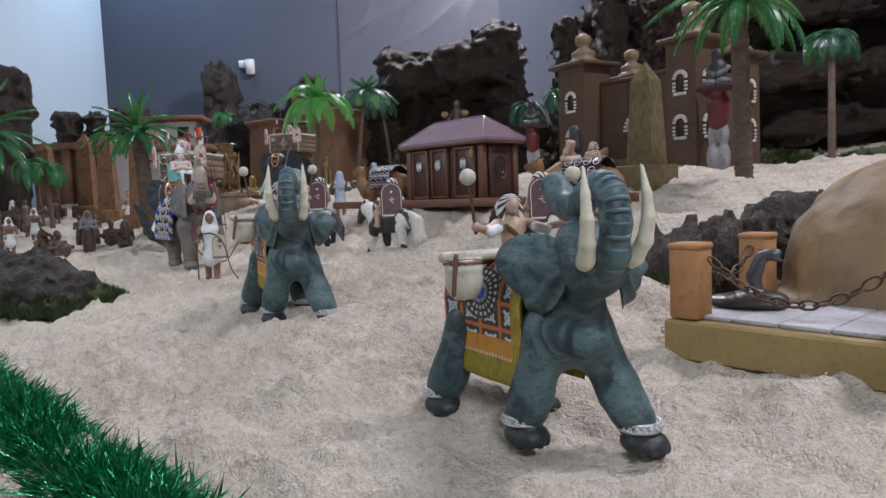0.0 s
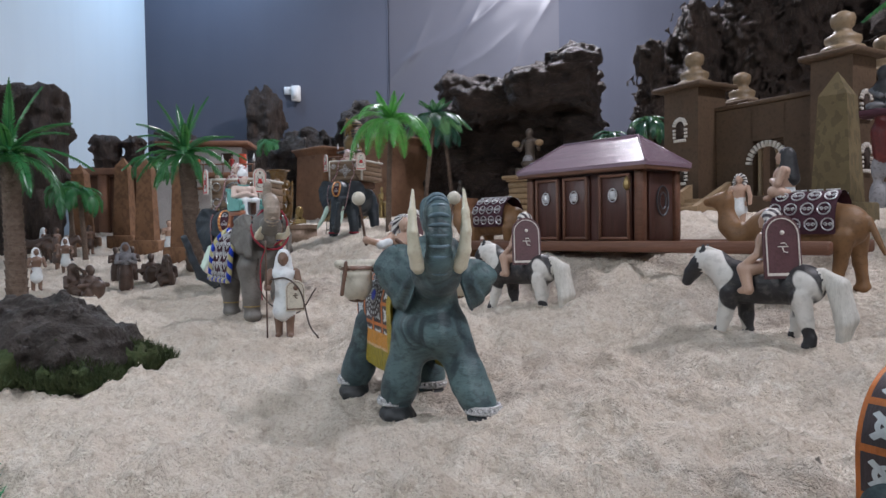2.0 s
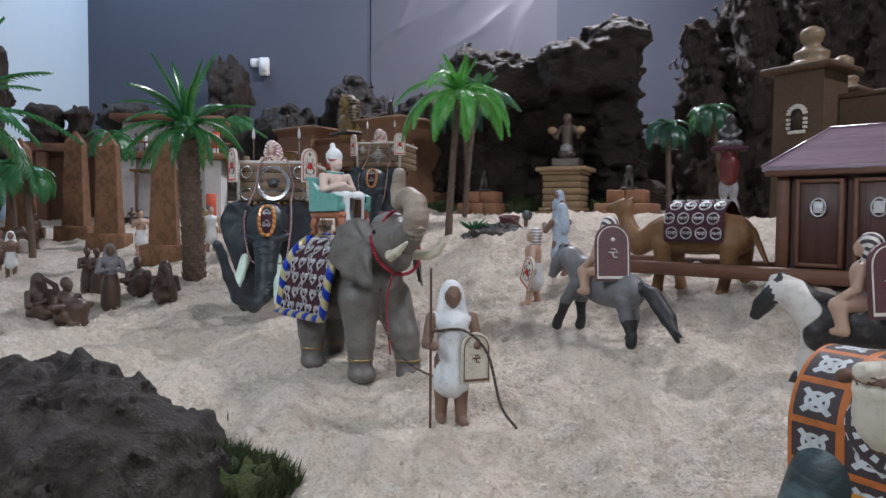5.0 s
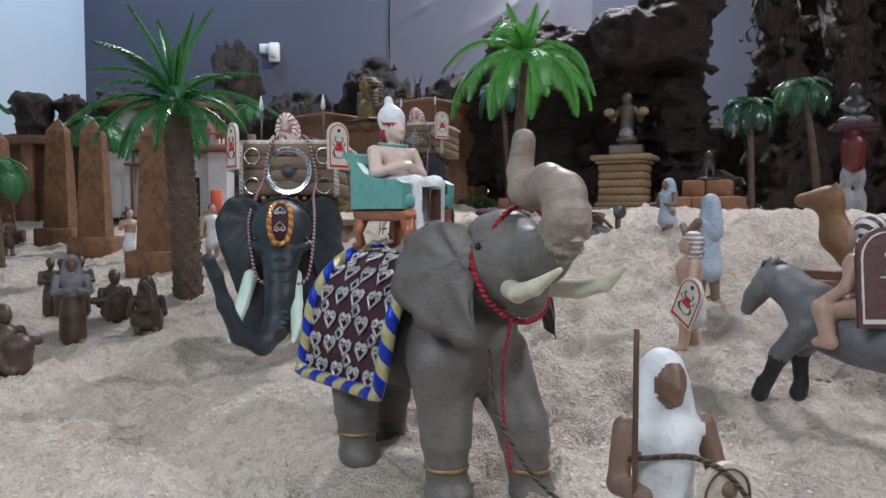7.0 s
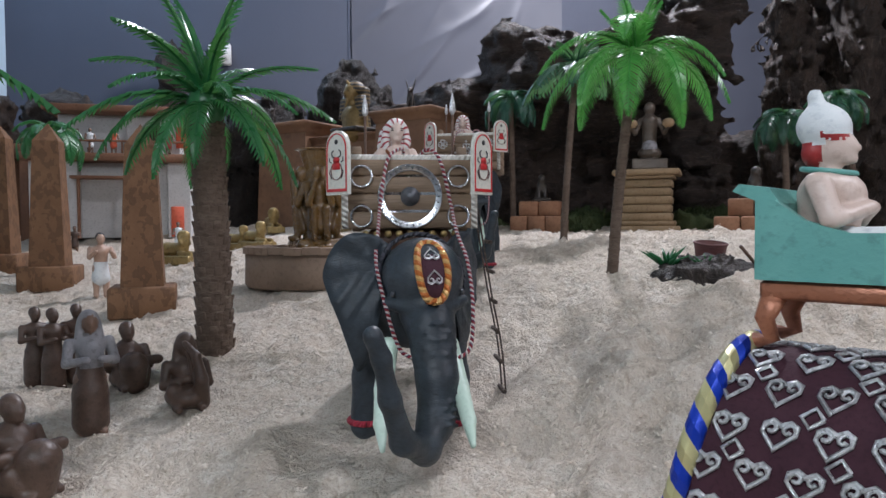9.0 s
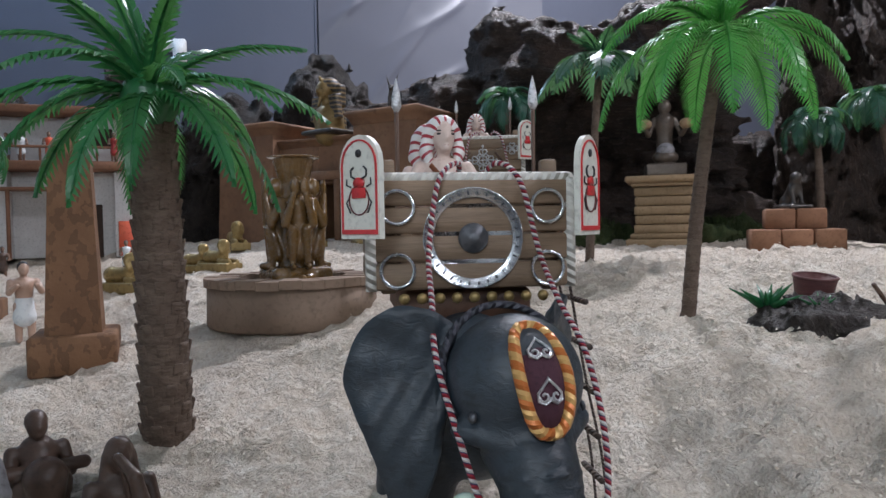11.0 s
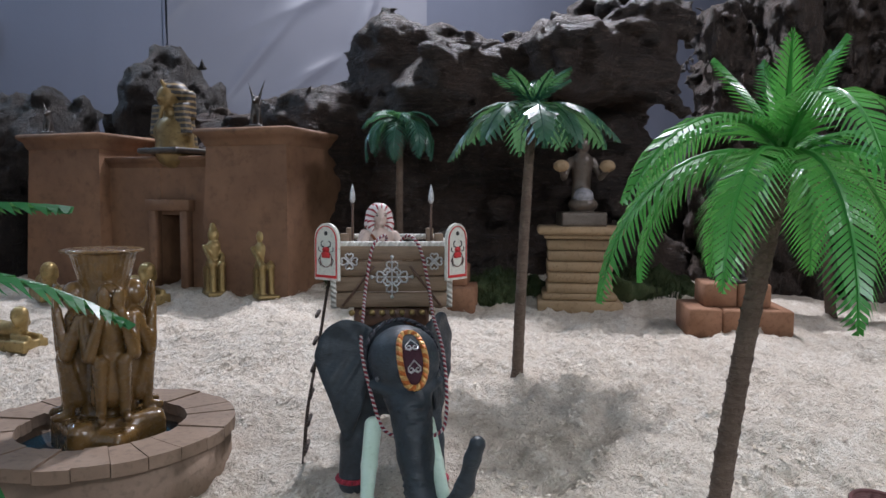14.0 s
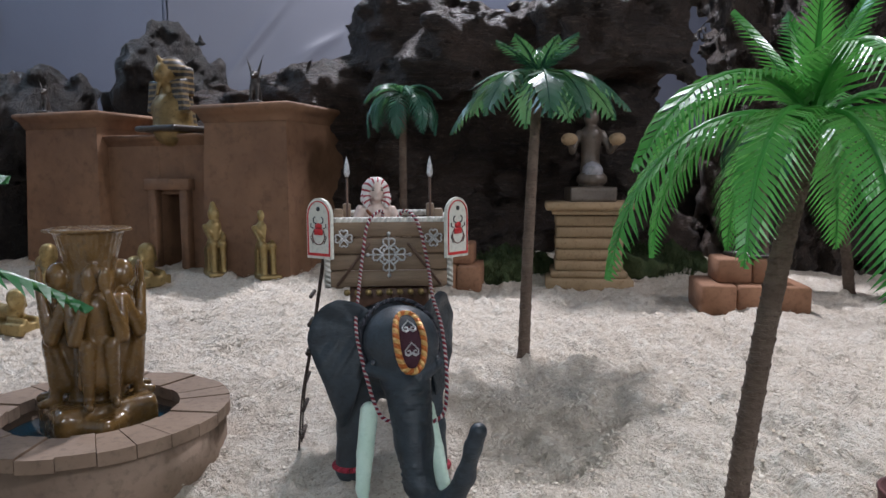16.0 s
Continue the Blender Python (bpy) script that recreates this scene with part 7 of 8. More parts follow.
TH = E3 @ pose(-0.028, 0, 0.1415) @ Matrix.Diagonal((1.22, 1.0, 0.93, 1))
th = thing("throne", TH, "turquoise painted throne on copper legs set on the saddlecloth", "throne")
single("base_rail", box(0.046, 0.036, 0.008, (0, 0, 0.020), 0.0015), "copper", th, label="copper seat rail with relief")
for x in (-0.019, 0.019):
    for y in (-0.014, 0.014):
        single("leg", tube([(x, y, 0.018), (x * 1.15, y * 1.1, 0.008), (x * 1.05, y, 0.0), (x * 1.3, y, -0.0015)], [0.0042, 0.0032, 0.0026, 0.0034], 8), "copper", th, label="copper paw leg")
single("seat", box(0.045, 0.036, 0.010, (0, 0, 0.029), 0.002), "teal_throne", th)
prof = [(-0.024, 0.024), (-0.016, 0.024), (-0.017, 0.055), (-0.020, 0.061), (-0.029, 0.063), (-0.031, 0.060), (-0.024, 0.056)]
v = [(x, y, z) for y in (-0.019, 0.019) for x, z in prof]
n = len(prof)
single("backrest", (v, [tuple(range(n)), tuple(range(n, 2 * n))] + [(i, (i + 1) % n, n + (i + 1) % n, n + i) for i in range(n)]), "teal_throne", th, flat=True)
for s in (-1, 1):
    arm = [(-0.022, 0.024), (0.021, 0.024), (0.022, 0.040), (0.016, 0.043), (0.002, 0.043), (-0.010, 0.048), (-0.018, 0.056), (-0.022, 0.056)]
    v = [(x, s * 0.0175 + dy, z) for dy in (-0.0025, 0.0025) for x, z in arm]
    n = len(arm)
    single("armrest", (v, [tuple(range(n)), tuple(range(n, 2 * n))] + [(i, (i + 1) % n, n + (i + 1) % n, n + i) for i in range(n)]), "teal_throne", th, flat=True)
rul = seated("skin_pale", "cloth_white", "crown", "cloth_white", "fold", "throne")
figure("ruler_figurine", rul, E3 @ pose(-0.037, 0, 0.1725) @ Matrix.Diagonal((0.95, 0.88, 0.76, 1)), "seated ruler figurine with tall white crown, red band and white skirt",
       lambda g: (g.add(ring(0.0095, 0.0014, 18, 6), "teal_throne", pose(0, 0, 0.042, 0, 10, 0)), g.add(box(0.002, 0.010, 0.024, (0.0430, 0, -0.008), 0.0008), "leather"), g.add(box(0.004, 0.020, 0.030, (0.0385, 0, -0.008), 0.0015), "cloth_white")), 0.0016)


# dark elephants with howdahs
HEAD_TURN = {-1: 11, 1: 13}


def elephant_howdah(m, side, label):
    """Standing, head lowered and turned aside, trunk curling up to one side (side = -1 or 1), one ear spread, one laid back."""
    k, turn = "hide_slate", HEAD_TURN[side]
    o = thing("elephant_figurine", m, label, "elephant", "howdah elephants")
    g1 = [("ell", (-0.085, 0, 0.110), (0.090, 0.038, 0.046), 0, k), ("ell", (-0.015, 0, 0.108), (0.036, 0.030, 0.042), 0, k), ("ell", (-0.145, 0, 0.104), (0.036, 0.036, 0.044), 0, k)]
    for x, y in ((-0.002, 0.032), (-0.008, -0.032), (-0.145, 0.030), (-0.150, -0.030)):
        g1 += chainp([(x - 0.006, y * 0.72, 0.090), (x, y, 0.045), (x + 0.002, y * 1.1, 0.008)], [0.0195, 0.0138, 0.0130], k)
    head = [("ell", (0.038, 0, 0.127), (0.030, 0.0300, 0.029), 0, k), ("ell", (0.050, 0, 0.104), (0.018, 0.0205, 0.020), 0, k)]
    tip, rise = (-0.056, 1.0) if side < 0 else (0.027, 0.86)
    trunk = chainp([(0.060, 0, 0.094), (0.076, 0, 0.060), (0.086, tip * 0.08, 0.032), (0.100, tip * 0.27, 0.020), (0.118, tip * 0.60, 0.032), (0.130, tip * 0.79, 0.062 * rise), (0.137, tip * 0.90, 0.088 * rise), (0.140, tip, 0.102 * rise)],
                   [0.0175, 0.0140, 0.0118, 0.0096, 0.0078, 0.0064, 0.0054, 0.0060], k)
    folds = [("ell", (0.062 + 0.026 * q, 0, 0.092 - 0.062 * q), (0.0184 - 0.0062 * q, 0.0180 - 0.0058 * q, 0.0014), (0, -20, 0), k) for q in [i / 13 for i in range(14)]]
    brow = mirror([("cone", (0.046, 0.0275, 0.110), (0.066, 0.006, 0.104), 0.0048, 0.0046, k)]) + [("cone", (0.066, -0.006, 0.104), (0.066, 0.006, 0.104), 0.0046, 0.0046, k)]
    part("body", Geo().add(sculpt([(0.005, g1 + swing(head + trunk, 0.0, turn)), (0.003, swing(brow, 0.0, turn)), (0.0008, swing(folds, 0.0, turn))], 0.0020), k), o)
    tusks(o, [(0.058, 0.0215, 0.080), (0.076, 0.026, 0.054), (0.094, 0.029, 0.036), (0.110, 0.029, 0.024)], [0.0070, 0.0064, 0.0050, 0.0020], "ivory_green", 0.0, turn - 8)
    for x, y in ((0.0, 0.0352), (-0.006, -0.0352)):
        part("anklet", Geo().add(ring(0.0135, 0.0024, 26, 8, 0.006), "rope_pinkred", pose(x, y, 0.011)), o, "red cord anklet")
    line = [(0.016, 0.150), (0.030, 0.158), (0.048, 0.159), (0.060, 0.150), (0.069, 0.131), (0.065, 0.112), (0.057, 0.092), (0.049, 0.070), (0.043, 0.056), (0.036, 0.064), (0.030, 0.086), (0.022, 0.112)]
    for sgn in (1, -1):
        back = 0.95 if sgn > 0 else 0.30
        wide = 0.80 if sgn > 0 else 0.92
        part("ear", Geo().add(ear((0.026, 0.134), line, lambda u, w, d: swing([("cone", (0.026 - back * (u - 0.02) + d + 0.004 * math.sin((w - 0.07) * 70), sgn * (0.024 + (u - 0.020) * wide), w), (0, 0, 0), 0, 0, k)], 0.0, turn)[0][1], 0.0045), k), o)
        part("eye", Geo().add(lathe([(0.0002, 0), (0.0026, 0.0004), (0.0020, 0.0018), (0.0004, 0.0024)], 8), "iron", pose(*swing([("cone", (0.0525, sgn * 0.0245, 0.1165), (0, 0, 0), 0, 0, k)], 0.0, turn)[0][1], -70 * sgn, 40, turn)), o)
    return o


def forehead(m, side):
    o = thing("forehead_ornament", m, "oval maroon forehead ornament edged with orange gold cord", "ornament")
    base = pose(0, 0, 0, 0, 0, HEAD_TURN[side]) @ pose(0.0660, 0, 0.1345, 0, 62, 0)
    oval = [(0.0215 * math.cos(a), 0.0095 * math.copysign(abs(math.sin(a)) ** 0.75, math.sin(a))) for a in [k * math.pi / 12 for k in range(24)]]

    def bow(x, y):
        return (x, y, -0.0065 * (x / 0.0205) ** 2 - 0.003 * (y / 0.0115) ** 2 + 0.003)
    v = [bow(x, y) for x, y in oval] + [bow(x * 0.5, y * 0.5) for x, y in oval] + [bow(0, 0)]
    f = [(i, (i + 1) % 24, 24 + (i + 1) % 24, 24 + i) for i in range(24)] + [(24 + i, 24 + (i + 1) % 24, 48) for i in range(24)]
    low = [(p[0], p[1], p[2] - 0.004) for p in v[:24]]
    f += [(i, (i + 1) % 24, 49 + (i + 1) % 24, 49 + i) for i in range(24)] + [tuple(range(49, 73))]
    single("fabric", (v + low, f), "cloth_maroon", o, base)
    single("cord", tube([bow(x * 1.05, y * 1.1) for x, y in oval + oval[:1]], 0.0027, 8, 0.0075, False), "rope_gold", o, base, "twisted orange gold cord")
    g = Geo()
    for cx in (-0.010, 0.008):
        for ln in (heart(0, 0, 0.0062), swirl(0, 0, 0.0062, 1), swirl(0, 0, 0.0062, -1)):
            g.add(tube([Vector(bow(cx + y, -x)) + Vector((0, 0, 0.0008)) for x, y in ln], 0.0006, 4), "silver", base)
    part("heart_pattern", g, o, "silver heart swirls")
    collar = [swing([("cone", (0.036 - 0.014 * math.cos(a), 0.0318 * math.sin(a), 0.127 + 0.0315 * math.cos(a)), (0, 0, 0), 0, 0, "")], 0.0, HEAD_TURN[side])[0][1] for a in [k * math.pi / 14 for k in range(29)]]
    single("head_cord", tube(collar, 0.0018, 8, 0.009, False), "rope_dark", o, label="black twisted cord")
    return o


def howdah(m, style):
    """An open wooden box with rope-bound edges. style: 'disc' or 'medal'."""
    o = thing("howdah", m, "weathered wooden howdah box bound with white rope and metal ornaments", "howdah")
    W, D, Z0h, Hh = 0.104, 0.135, 0.162, 0.057
    XF = -0.022
    for k in range(4):  # front and back boards
        hz = Hh / 4
        single("board", box(0.006, W, hz - 0.0008, (XF, 0, Z0h + hz * (k + 0.5)), 0.0012), "howdah_wood", o)
        if k < 3:
            single("board", box(0.006, W, hz - 0.0008, (XF - D, 0, Z0h + hz * (k + 0.5)), 0.0012), "howdah_wood", o)
        for s in (-1, 1):
            single("board", box(D - 0.006, 0.005, hz - 0.0008, (XF - D / 2, s * (W / 2 - 0.0025), Z0h + hz * (k + 0.5)), 0.0012), "howdah_wood", o)
    single("floor_board", box(D, W - 0.01, 0.006, (XF - D / 2, 0, Z0h + 0.003), 0.001), "howdah_wood", o)
    for x in (XF - 0.008, XF - D + 0.006):
        for s in (-1, 1):
            single("corner_post", box(0.008, 0.008, Hh + 0.012, (x, s * (W / 2 - 0.009), Z0h + Hh / 2 + 0.004), 0.001), "howdah_wood", o)
    top = [(XF, -W / 2, Z0h + Hh), (XF, W / 2, Z0h + Hh), (XF - D, W / 2, Z0h + Hh), (XF - D, -W / 2, Z0h + Hh), (XF, -W / 2, Z0h + Hh)]
    for a, b in zip(top, top[1:]):
        single("rope_edge", tube([Vector(a).lerp(Vector(b), i / 10) for i in range(11)], 0.0031, 8, 0.009), "rope_white", o, label="thick white rope edging")
    for s in (-1, 1):
        single("rope_edge", tube([(XF + 0.001, s * W / 2, Z0h + Hh), (XF + 0.001, s * W / 2, Z0h)], 0.0031, 8, 0.009), "rope_white", o, label="thick white rope edging")
    xf = XF + 0.0045
    zc = Z0h + Hh * 0.46
    if style == "disc":
        d = Geo()
        d.add(lathe([(0.0205, 0), (0.0205, 0.0016), (0.0210, 0.0020), (0.0254, 0.0020), (0.0260, 0.0022), (0.0260, 0)], 48), "chrome", pose(xf - 0.002, 0, zc, 0, 90, 0))
        for i in range(30):  # key pattern teeth
            a = 2 * math.pi * i / 30
            d.add(box(0.0012, 0.0018, 0.0009, (0, 0, 0), 0.0002), "iron", pose(xf + 0.0002, 0.0231 * math.cos(a), zc + 0.0231 * math.sin(a), math.degrees(a), 0, 0))
        part("disc_ring", d, o, "bright metal ring with key pattern")
        single("boss", lathe([(0.0078, 0), (0.0076, 0.0012), (0.0062, 0.0014), (0.0058, 0.0022), (0.0038, 0.0024), (0.0034, 0.0032), (0.001, 0.0036)], 20), "iron", o, pose(xf - 0.001, 0, zc, 0, 90, 0), "dark metal boss")
        for s in (-1, 1):
            for q in (-1, 1):
                single("small_ring", ring(0.0084, 0.0011, 24, 8, 0.004), "chrome", o, pose(xf, s * 0.039, zc + q * 0.016, 0, 90, 0), "thin steel ring")
    else:
        for q in range(4):
            d = Geo()
            mm = pose(xf, 0, zc + 0.002, 90 * q, 0, 0)
            for ln in (heart(0, 0.010, 0.006), swirl(0, 0.004, 0.008, 1), swirl(0, 0.004, 0.008, -1)):
                d.add(tube([(0, x, y) for x, y in ln], 0.0009, 5), "silver", mm)
            d.add(lathe([(0.0018, 0), (0.0016, 0.001), (0.0005, 0.0018)], 8), "silver", mm @ pose(0, 0, 0.018, 0, 90, 0))
            d.add(tube([(0, 0, 0.0), (0, 0, 0.018)], 0.0007, 5), "silver", mm)
            part("filigree", d, o, "silver filigree quarter of the medallion")
        for s in (-1, 1):
            d = Geo()
            for q in range(4):
                mm = pose(xf, s * 0.038, zc + 0.016, 90 * q + 0, 0, 0)
                d.add(tube([(0, x, y) for x, y in heart(0, 0.0045, 0.004)], 0.0008, 5), "silver", mm)
            part("cross_ornament", d, o, "small silver filigree cross")
            single("stick", tube([(xf + 0.001, s * 0.044, zc - 0.024), (xf + 0.001, s * 0.016, zc + 0.012)], 0.0014, 6), "pole_wood", o)
    for i in range(9):
        single("bead", lathe([(0.0005, 0), (0.0026, 0.0006), (0.003, 0.0022), (0.0014, 0.0036)], 8), "gold", o, pose(xf - 0.0015, -0.036 + i * 0.009, Z0h - 0.004, 0, 90, 0), "gold bead")
    single("saddle_block", box(D * 0.8, 0.07, 0.02, (XF - D / 2, 0, Z0h - 0.0105), 0.003), "leather", o)
    return o


def howdah_set(m, style, side, ladder_side, turnL, turnR):
    howdah(m, style)
    W, Z0h, Hh, XF = 0.104, 0.162, 0.057, -0.022
    for s, turn in ((-1, turnL), (1, turnR)):
        arched_board("board", m @ pose(-0.0065, s * 0.0565, 0.189) @ pose(0, 0, 0, 0, 0, 90 + turn), "shield_white", "red_paint",
                     "white round-topped board painted with a red scarab", 0.028, 0.050, True)
    for s, dx in ((-1, -0.022), (1, -0.010)):
        spear(m @ pose(XF + dx, s * 0.036, Z0h + 0.006, 0, 0, 0), 0.106)

    def dress(g):
        g.add(tube([(0.0125, -0.012, 0.038), (0.0145, 0.0, 0.026), (0.013, 0.008, 0.014)], 0.0016, 6), "copper")
        g.add(ring(0.0118, 0.0022, 18, 6), "copper", pose(0, 0, 0.010))
        for sd in (-1, 1):
            g.add(box(0.0010, 0.0026, 0.0010, (0.0088, sd * 0.0030, 0.0550), 0.0003), "horse_dark", pose(0, 0, 0, 0, 0, sd * 12))
            g.add(box(0.0010, 0.0030, 0.0006, (0.0088, sd * 0.0030, 0.0568), 0.0002), "horse_dark", pose(0, 0, 0, 0, 0, sd * 12))
        g.add(box(0.0010, 0.0028, 0.0007, (0.0094, 0, 0.0490), 0.0002), "cloth_red")
    for x, y, t in ((XF - 0.029, -0.010, 4), (XF - 0.060, -0.013, 10)):
        figure("guard_figurine", seated("skin_pale", "cloth_blue" if t > 6 else "copper", "nemes", "nemes_red_seat", "out", "crossed"), m @ pose(x, y, Z0h + 0.0275, 0, 0, t) @ Matrix.Diagonal((0.95, 0.82, 1.0, 1)),
               "seated guard figurine with red and white striped headcloth", dress, 0.0014, "figurine", "howdah guards")
    r = thing("reins", m, "twisted red and white cord reins hung from howdah to tusks", "reins")
    hy = 0.010 if side < 0 else 0.012
    for s in (-1, 1):
        single("cord", tube(curve([(XF - 0.014, s * 0.005, Z0h + 0.054), (XF - 0.004, s * 0.010 + 0.004, Z0h + Hh + 0.008), (XF + 0.007, s * 0.021 + hy * 0.3, Z0h + Hh - 0.002), (XF + 0.012, s * 0.028 + hy * 0.4, Z0h + 0.02), (0.014, s * 0.030 + hy * 0.4, 0.160), (0.036, s * 0.0335 + hy * 0.6, 0.138), (0.054, s * 0.031 + hy, 0.108), (0.064, s * 0.025 + hy * 1.3, 0.080), (0.068, s * 0.014 + hy * 1.4, 0.072)], 8), 0.0014, 8, 0.0042), "rope_red", r)
    ld = thing("rope_ladder", m, "small brown rope ladder hanging from the howdah", "rope ladder")
    y = ladder_side * (W / 2 + 0.006)
    out = ladder_side * 0.022
    for x in (-0.075, -0.055):
        single("side_rope", tube(curve([(x, y, Z0h + 0.03), (x, y + out * 0.6, 0.11), (x + 0.004, y + out, 0.06), (x + 0.006, y + out * 1.2, 0.008)], 6), 0.0009, 6, 0.005), "rope_brown", ld)
    for i in range(6):
        z = 0.02 + i * 0.026
        k = 1.15 - z * 4.0 if z < 0.2 else 0
        single("rung", tube([(-0.080, y + out * max(k, 0.15), z), (-0.048, y + out * max(k, 0.15), z)], 0.0019, 6), "rope_brown", ld)


E4 = pose(-0.612, 1.648, float(ground(-0.622, 1.645)) - 0.003, 0, 0, -92)
E5 = pose(-0.4905, 2.140, float(ground(-0.487, 2.140)) - 0.003, 0, 0, -106) @ Matrix.Diagonal((0.94, 0.94, 0.94, 1))
elephant_howdah(E4, -1, "dark slate elephant figurine with pale tusks carrying a howdah")
forehead(E4, -1)
howdah_set(E4 @ pose(0, 0.001, 0), "disc", -1, 1, -50, 50)
elephant_howdah(E5, 1, "dark slate elephant figurine with pale tusks and curled trunk")
forehead(E5, 1)
howdah_set(E5, "medal", 1, -1, -40, 45)


# ---- horses and camels ----
def horse_groups(coat, mane, tail, dark="horse_dark", face=None, canter=False):
    """A horse about 10 cm long, facing +x, neck stretched forward; canter: forehand lifted, hind legs thrust back."""
    face = face or coat
    up = 0.010 if canter else 0.0

    def lift(x):
        return up * (x + 0.02) / 0.045
    g = [(0.008, [("ell", (0.0, 0, 0.052), (0.036, 0.0155, 0.0165), (0, -12 if canter else 0, 0), coat), ("ell", (0.022, 0, 0.054 + lift(0.022)), (0.017, 0.0145, 0.018), 0, coat), ("ell", (-0.027, 0, 0.054 + lift(-0.027)), (0.018, 0.0160, 0.0175), 0, coat),
                  *chainp([(0.030, 0, 0.060 + up), (0.043, 0, 0.071 + up), (0.054, 0, 0.074 + up)], [0.0135, 0.0105, 0.0085], coat)]),
         (0.004, chainp([(0.053, 0, 0.074 + up), (0.063, 0, 0.062 + up), (0.068, 0, 0.053 + up)], [0.0082, 0.0062, 0.0046], face) + mirror([("ell", (0.057, 0.0055, 0.069 + up), (0.006, 0.0035, 0.007), 0, face)]))]
    stance = ((0.026, 0.009, 0.010), (0.022, -0.009, -0.004), (-0.028, 0.009, -0.008), (-0.024, -0.009, 0.006))
    legs, hoof = [], []
    for i, (x, y, d) in enumerate(stance):
        z0 = 0.046 + lift(x)
        if canter:
            knee, end = ((x + 0.016, y, 0.038), (x + 0.026 - 0.012 * i, y, 0.014)) if i < 2 else ((x - 0.004, y, 0.026), (x - 0.012 + 0.010 * (i - 2), y, 0.006))
        else:
            knee, end = (x + d * 0.5, y, 0.024), (x + d, y, 0.006)
        low = mane if coat == "horse_grey" else coat
        legs += [("cone", (x, y, z0), knee, 0.0092, 0.0056, coat), ("cone", knee, end, 0.0054, 0.0042, low)]
        hoof.append(("cone", (end[0], y, end[2] + 0.005), (end[0] + 0.002, y, end[2] - 0.003), 0.0046, 0.0056, dark))
    g.append((0.004, legs))
    g.append((0.0, hoof))
    hair = []
    for i in range(7):  # mane in locks along the crest, falling to one side
        t = i / 6
        x, z = 0.030 + 0.026 * t, 0.070 + up + 0.013 * math.sin(t * 1.9)
        hair += [("cone", (x, 0, z), (x - 0.003, 0.0075 if i % 2 else -0.0075, z - 0.012), 0.0036, 0.0022, mane)]
    g.append((0.002, hair + mirror([("cone", (0.052, 0.0040, 0.081 + up), (0.051, 0.0048, 0.0885 + up), 0.0024, 0.001, face)])))
    if canter:
        g.append((0.002, chainp([(-0.041, 0, 0.058), (-0.056, 0, 0.050), (-0.072, 0, 0.030), (-0.084, 0.002, 0.010)], [0.005, 0.0075, 0.0075, 0.002], tail) + chainp([(-0.060, 0.003, 0.042), (-0.078, 0.005, 0.024), (-0.090, 0.007, 0.016)], [0.005, 0.004, 0.0014], tail)))
    else:
        g.append((0.002, chainp([(-0.041, 0, 0.064), (-0.053, 0, 0.054), (-0.058, 0, 0.028), (-0.056, 0.002, 0.006)], [0.005, 0.0078, 0.0085, 0.004], tail) + chainp([(-0.050, 0.004, 0.052), (-0.058, 0.006, 0.024), (-0.054, 0.006, 0.006)], [0.005, 0.0055, 0.002], tail)))
    return g


def rider(m, skirt="cloth_white", shield_key="shield_brown", label="rider figurine with striped headcloth and white skirt"):
    figure("rider_figurine", seated("skin", skirt, "nemes", "nemes_dark", "down", "astride"), m @ Matrix.Diagonal((0.88, 0.88, 0.85, 1)), label, None, 0.0018, "figurine", "riders")
    arched_board("shield", m @ pose(-0.018, 0.016, -0.006) @ pose(0, 0, 0, -6, 0, -130), shield_key, "white_brick", "maroon round-topped shield with white outline on a rider's back", 0.034, 0.056)


for x, y, t, coat, mane, tail, lab in ((-0.053, 1.127, 139, "pinto", "horse_pale", "horse_pale", "black and white pinto horse figurine on the sand"),
                                      (0.160, 0.926, 139, "pinto", "horse_pale", "horse_pale", "black and white pinto horse figurine on the sand"),
                                      (-0.203, 1.303, 130, "horse_grey", "horse_dark", "horse_dark", "grey horse figurine with black mane and tail")):
    grey = coat == "horse_grey"
    hm = on(x, y, t, -0.004 if grey else -0.009)
    grow = (0.98, 1.05, 1.0, 1) if grey else (1.12, 1.1, 1.04, 1)
    figure("horse_figurine", horse_groups(coat, mane, tail, "horse_dark", None if grey else "horse_dark", grey), hm @ Matrix.Diagonal(grow), lab, None, 0.0019, "horse", "horses")
    rider(hm @ pose(-0.002, 0, 0.068))


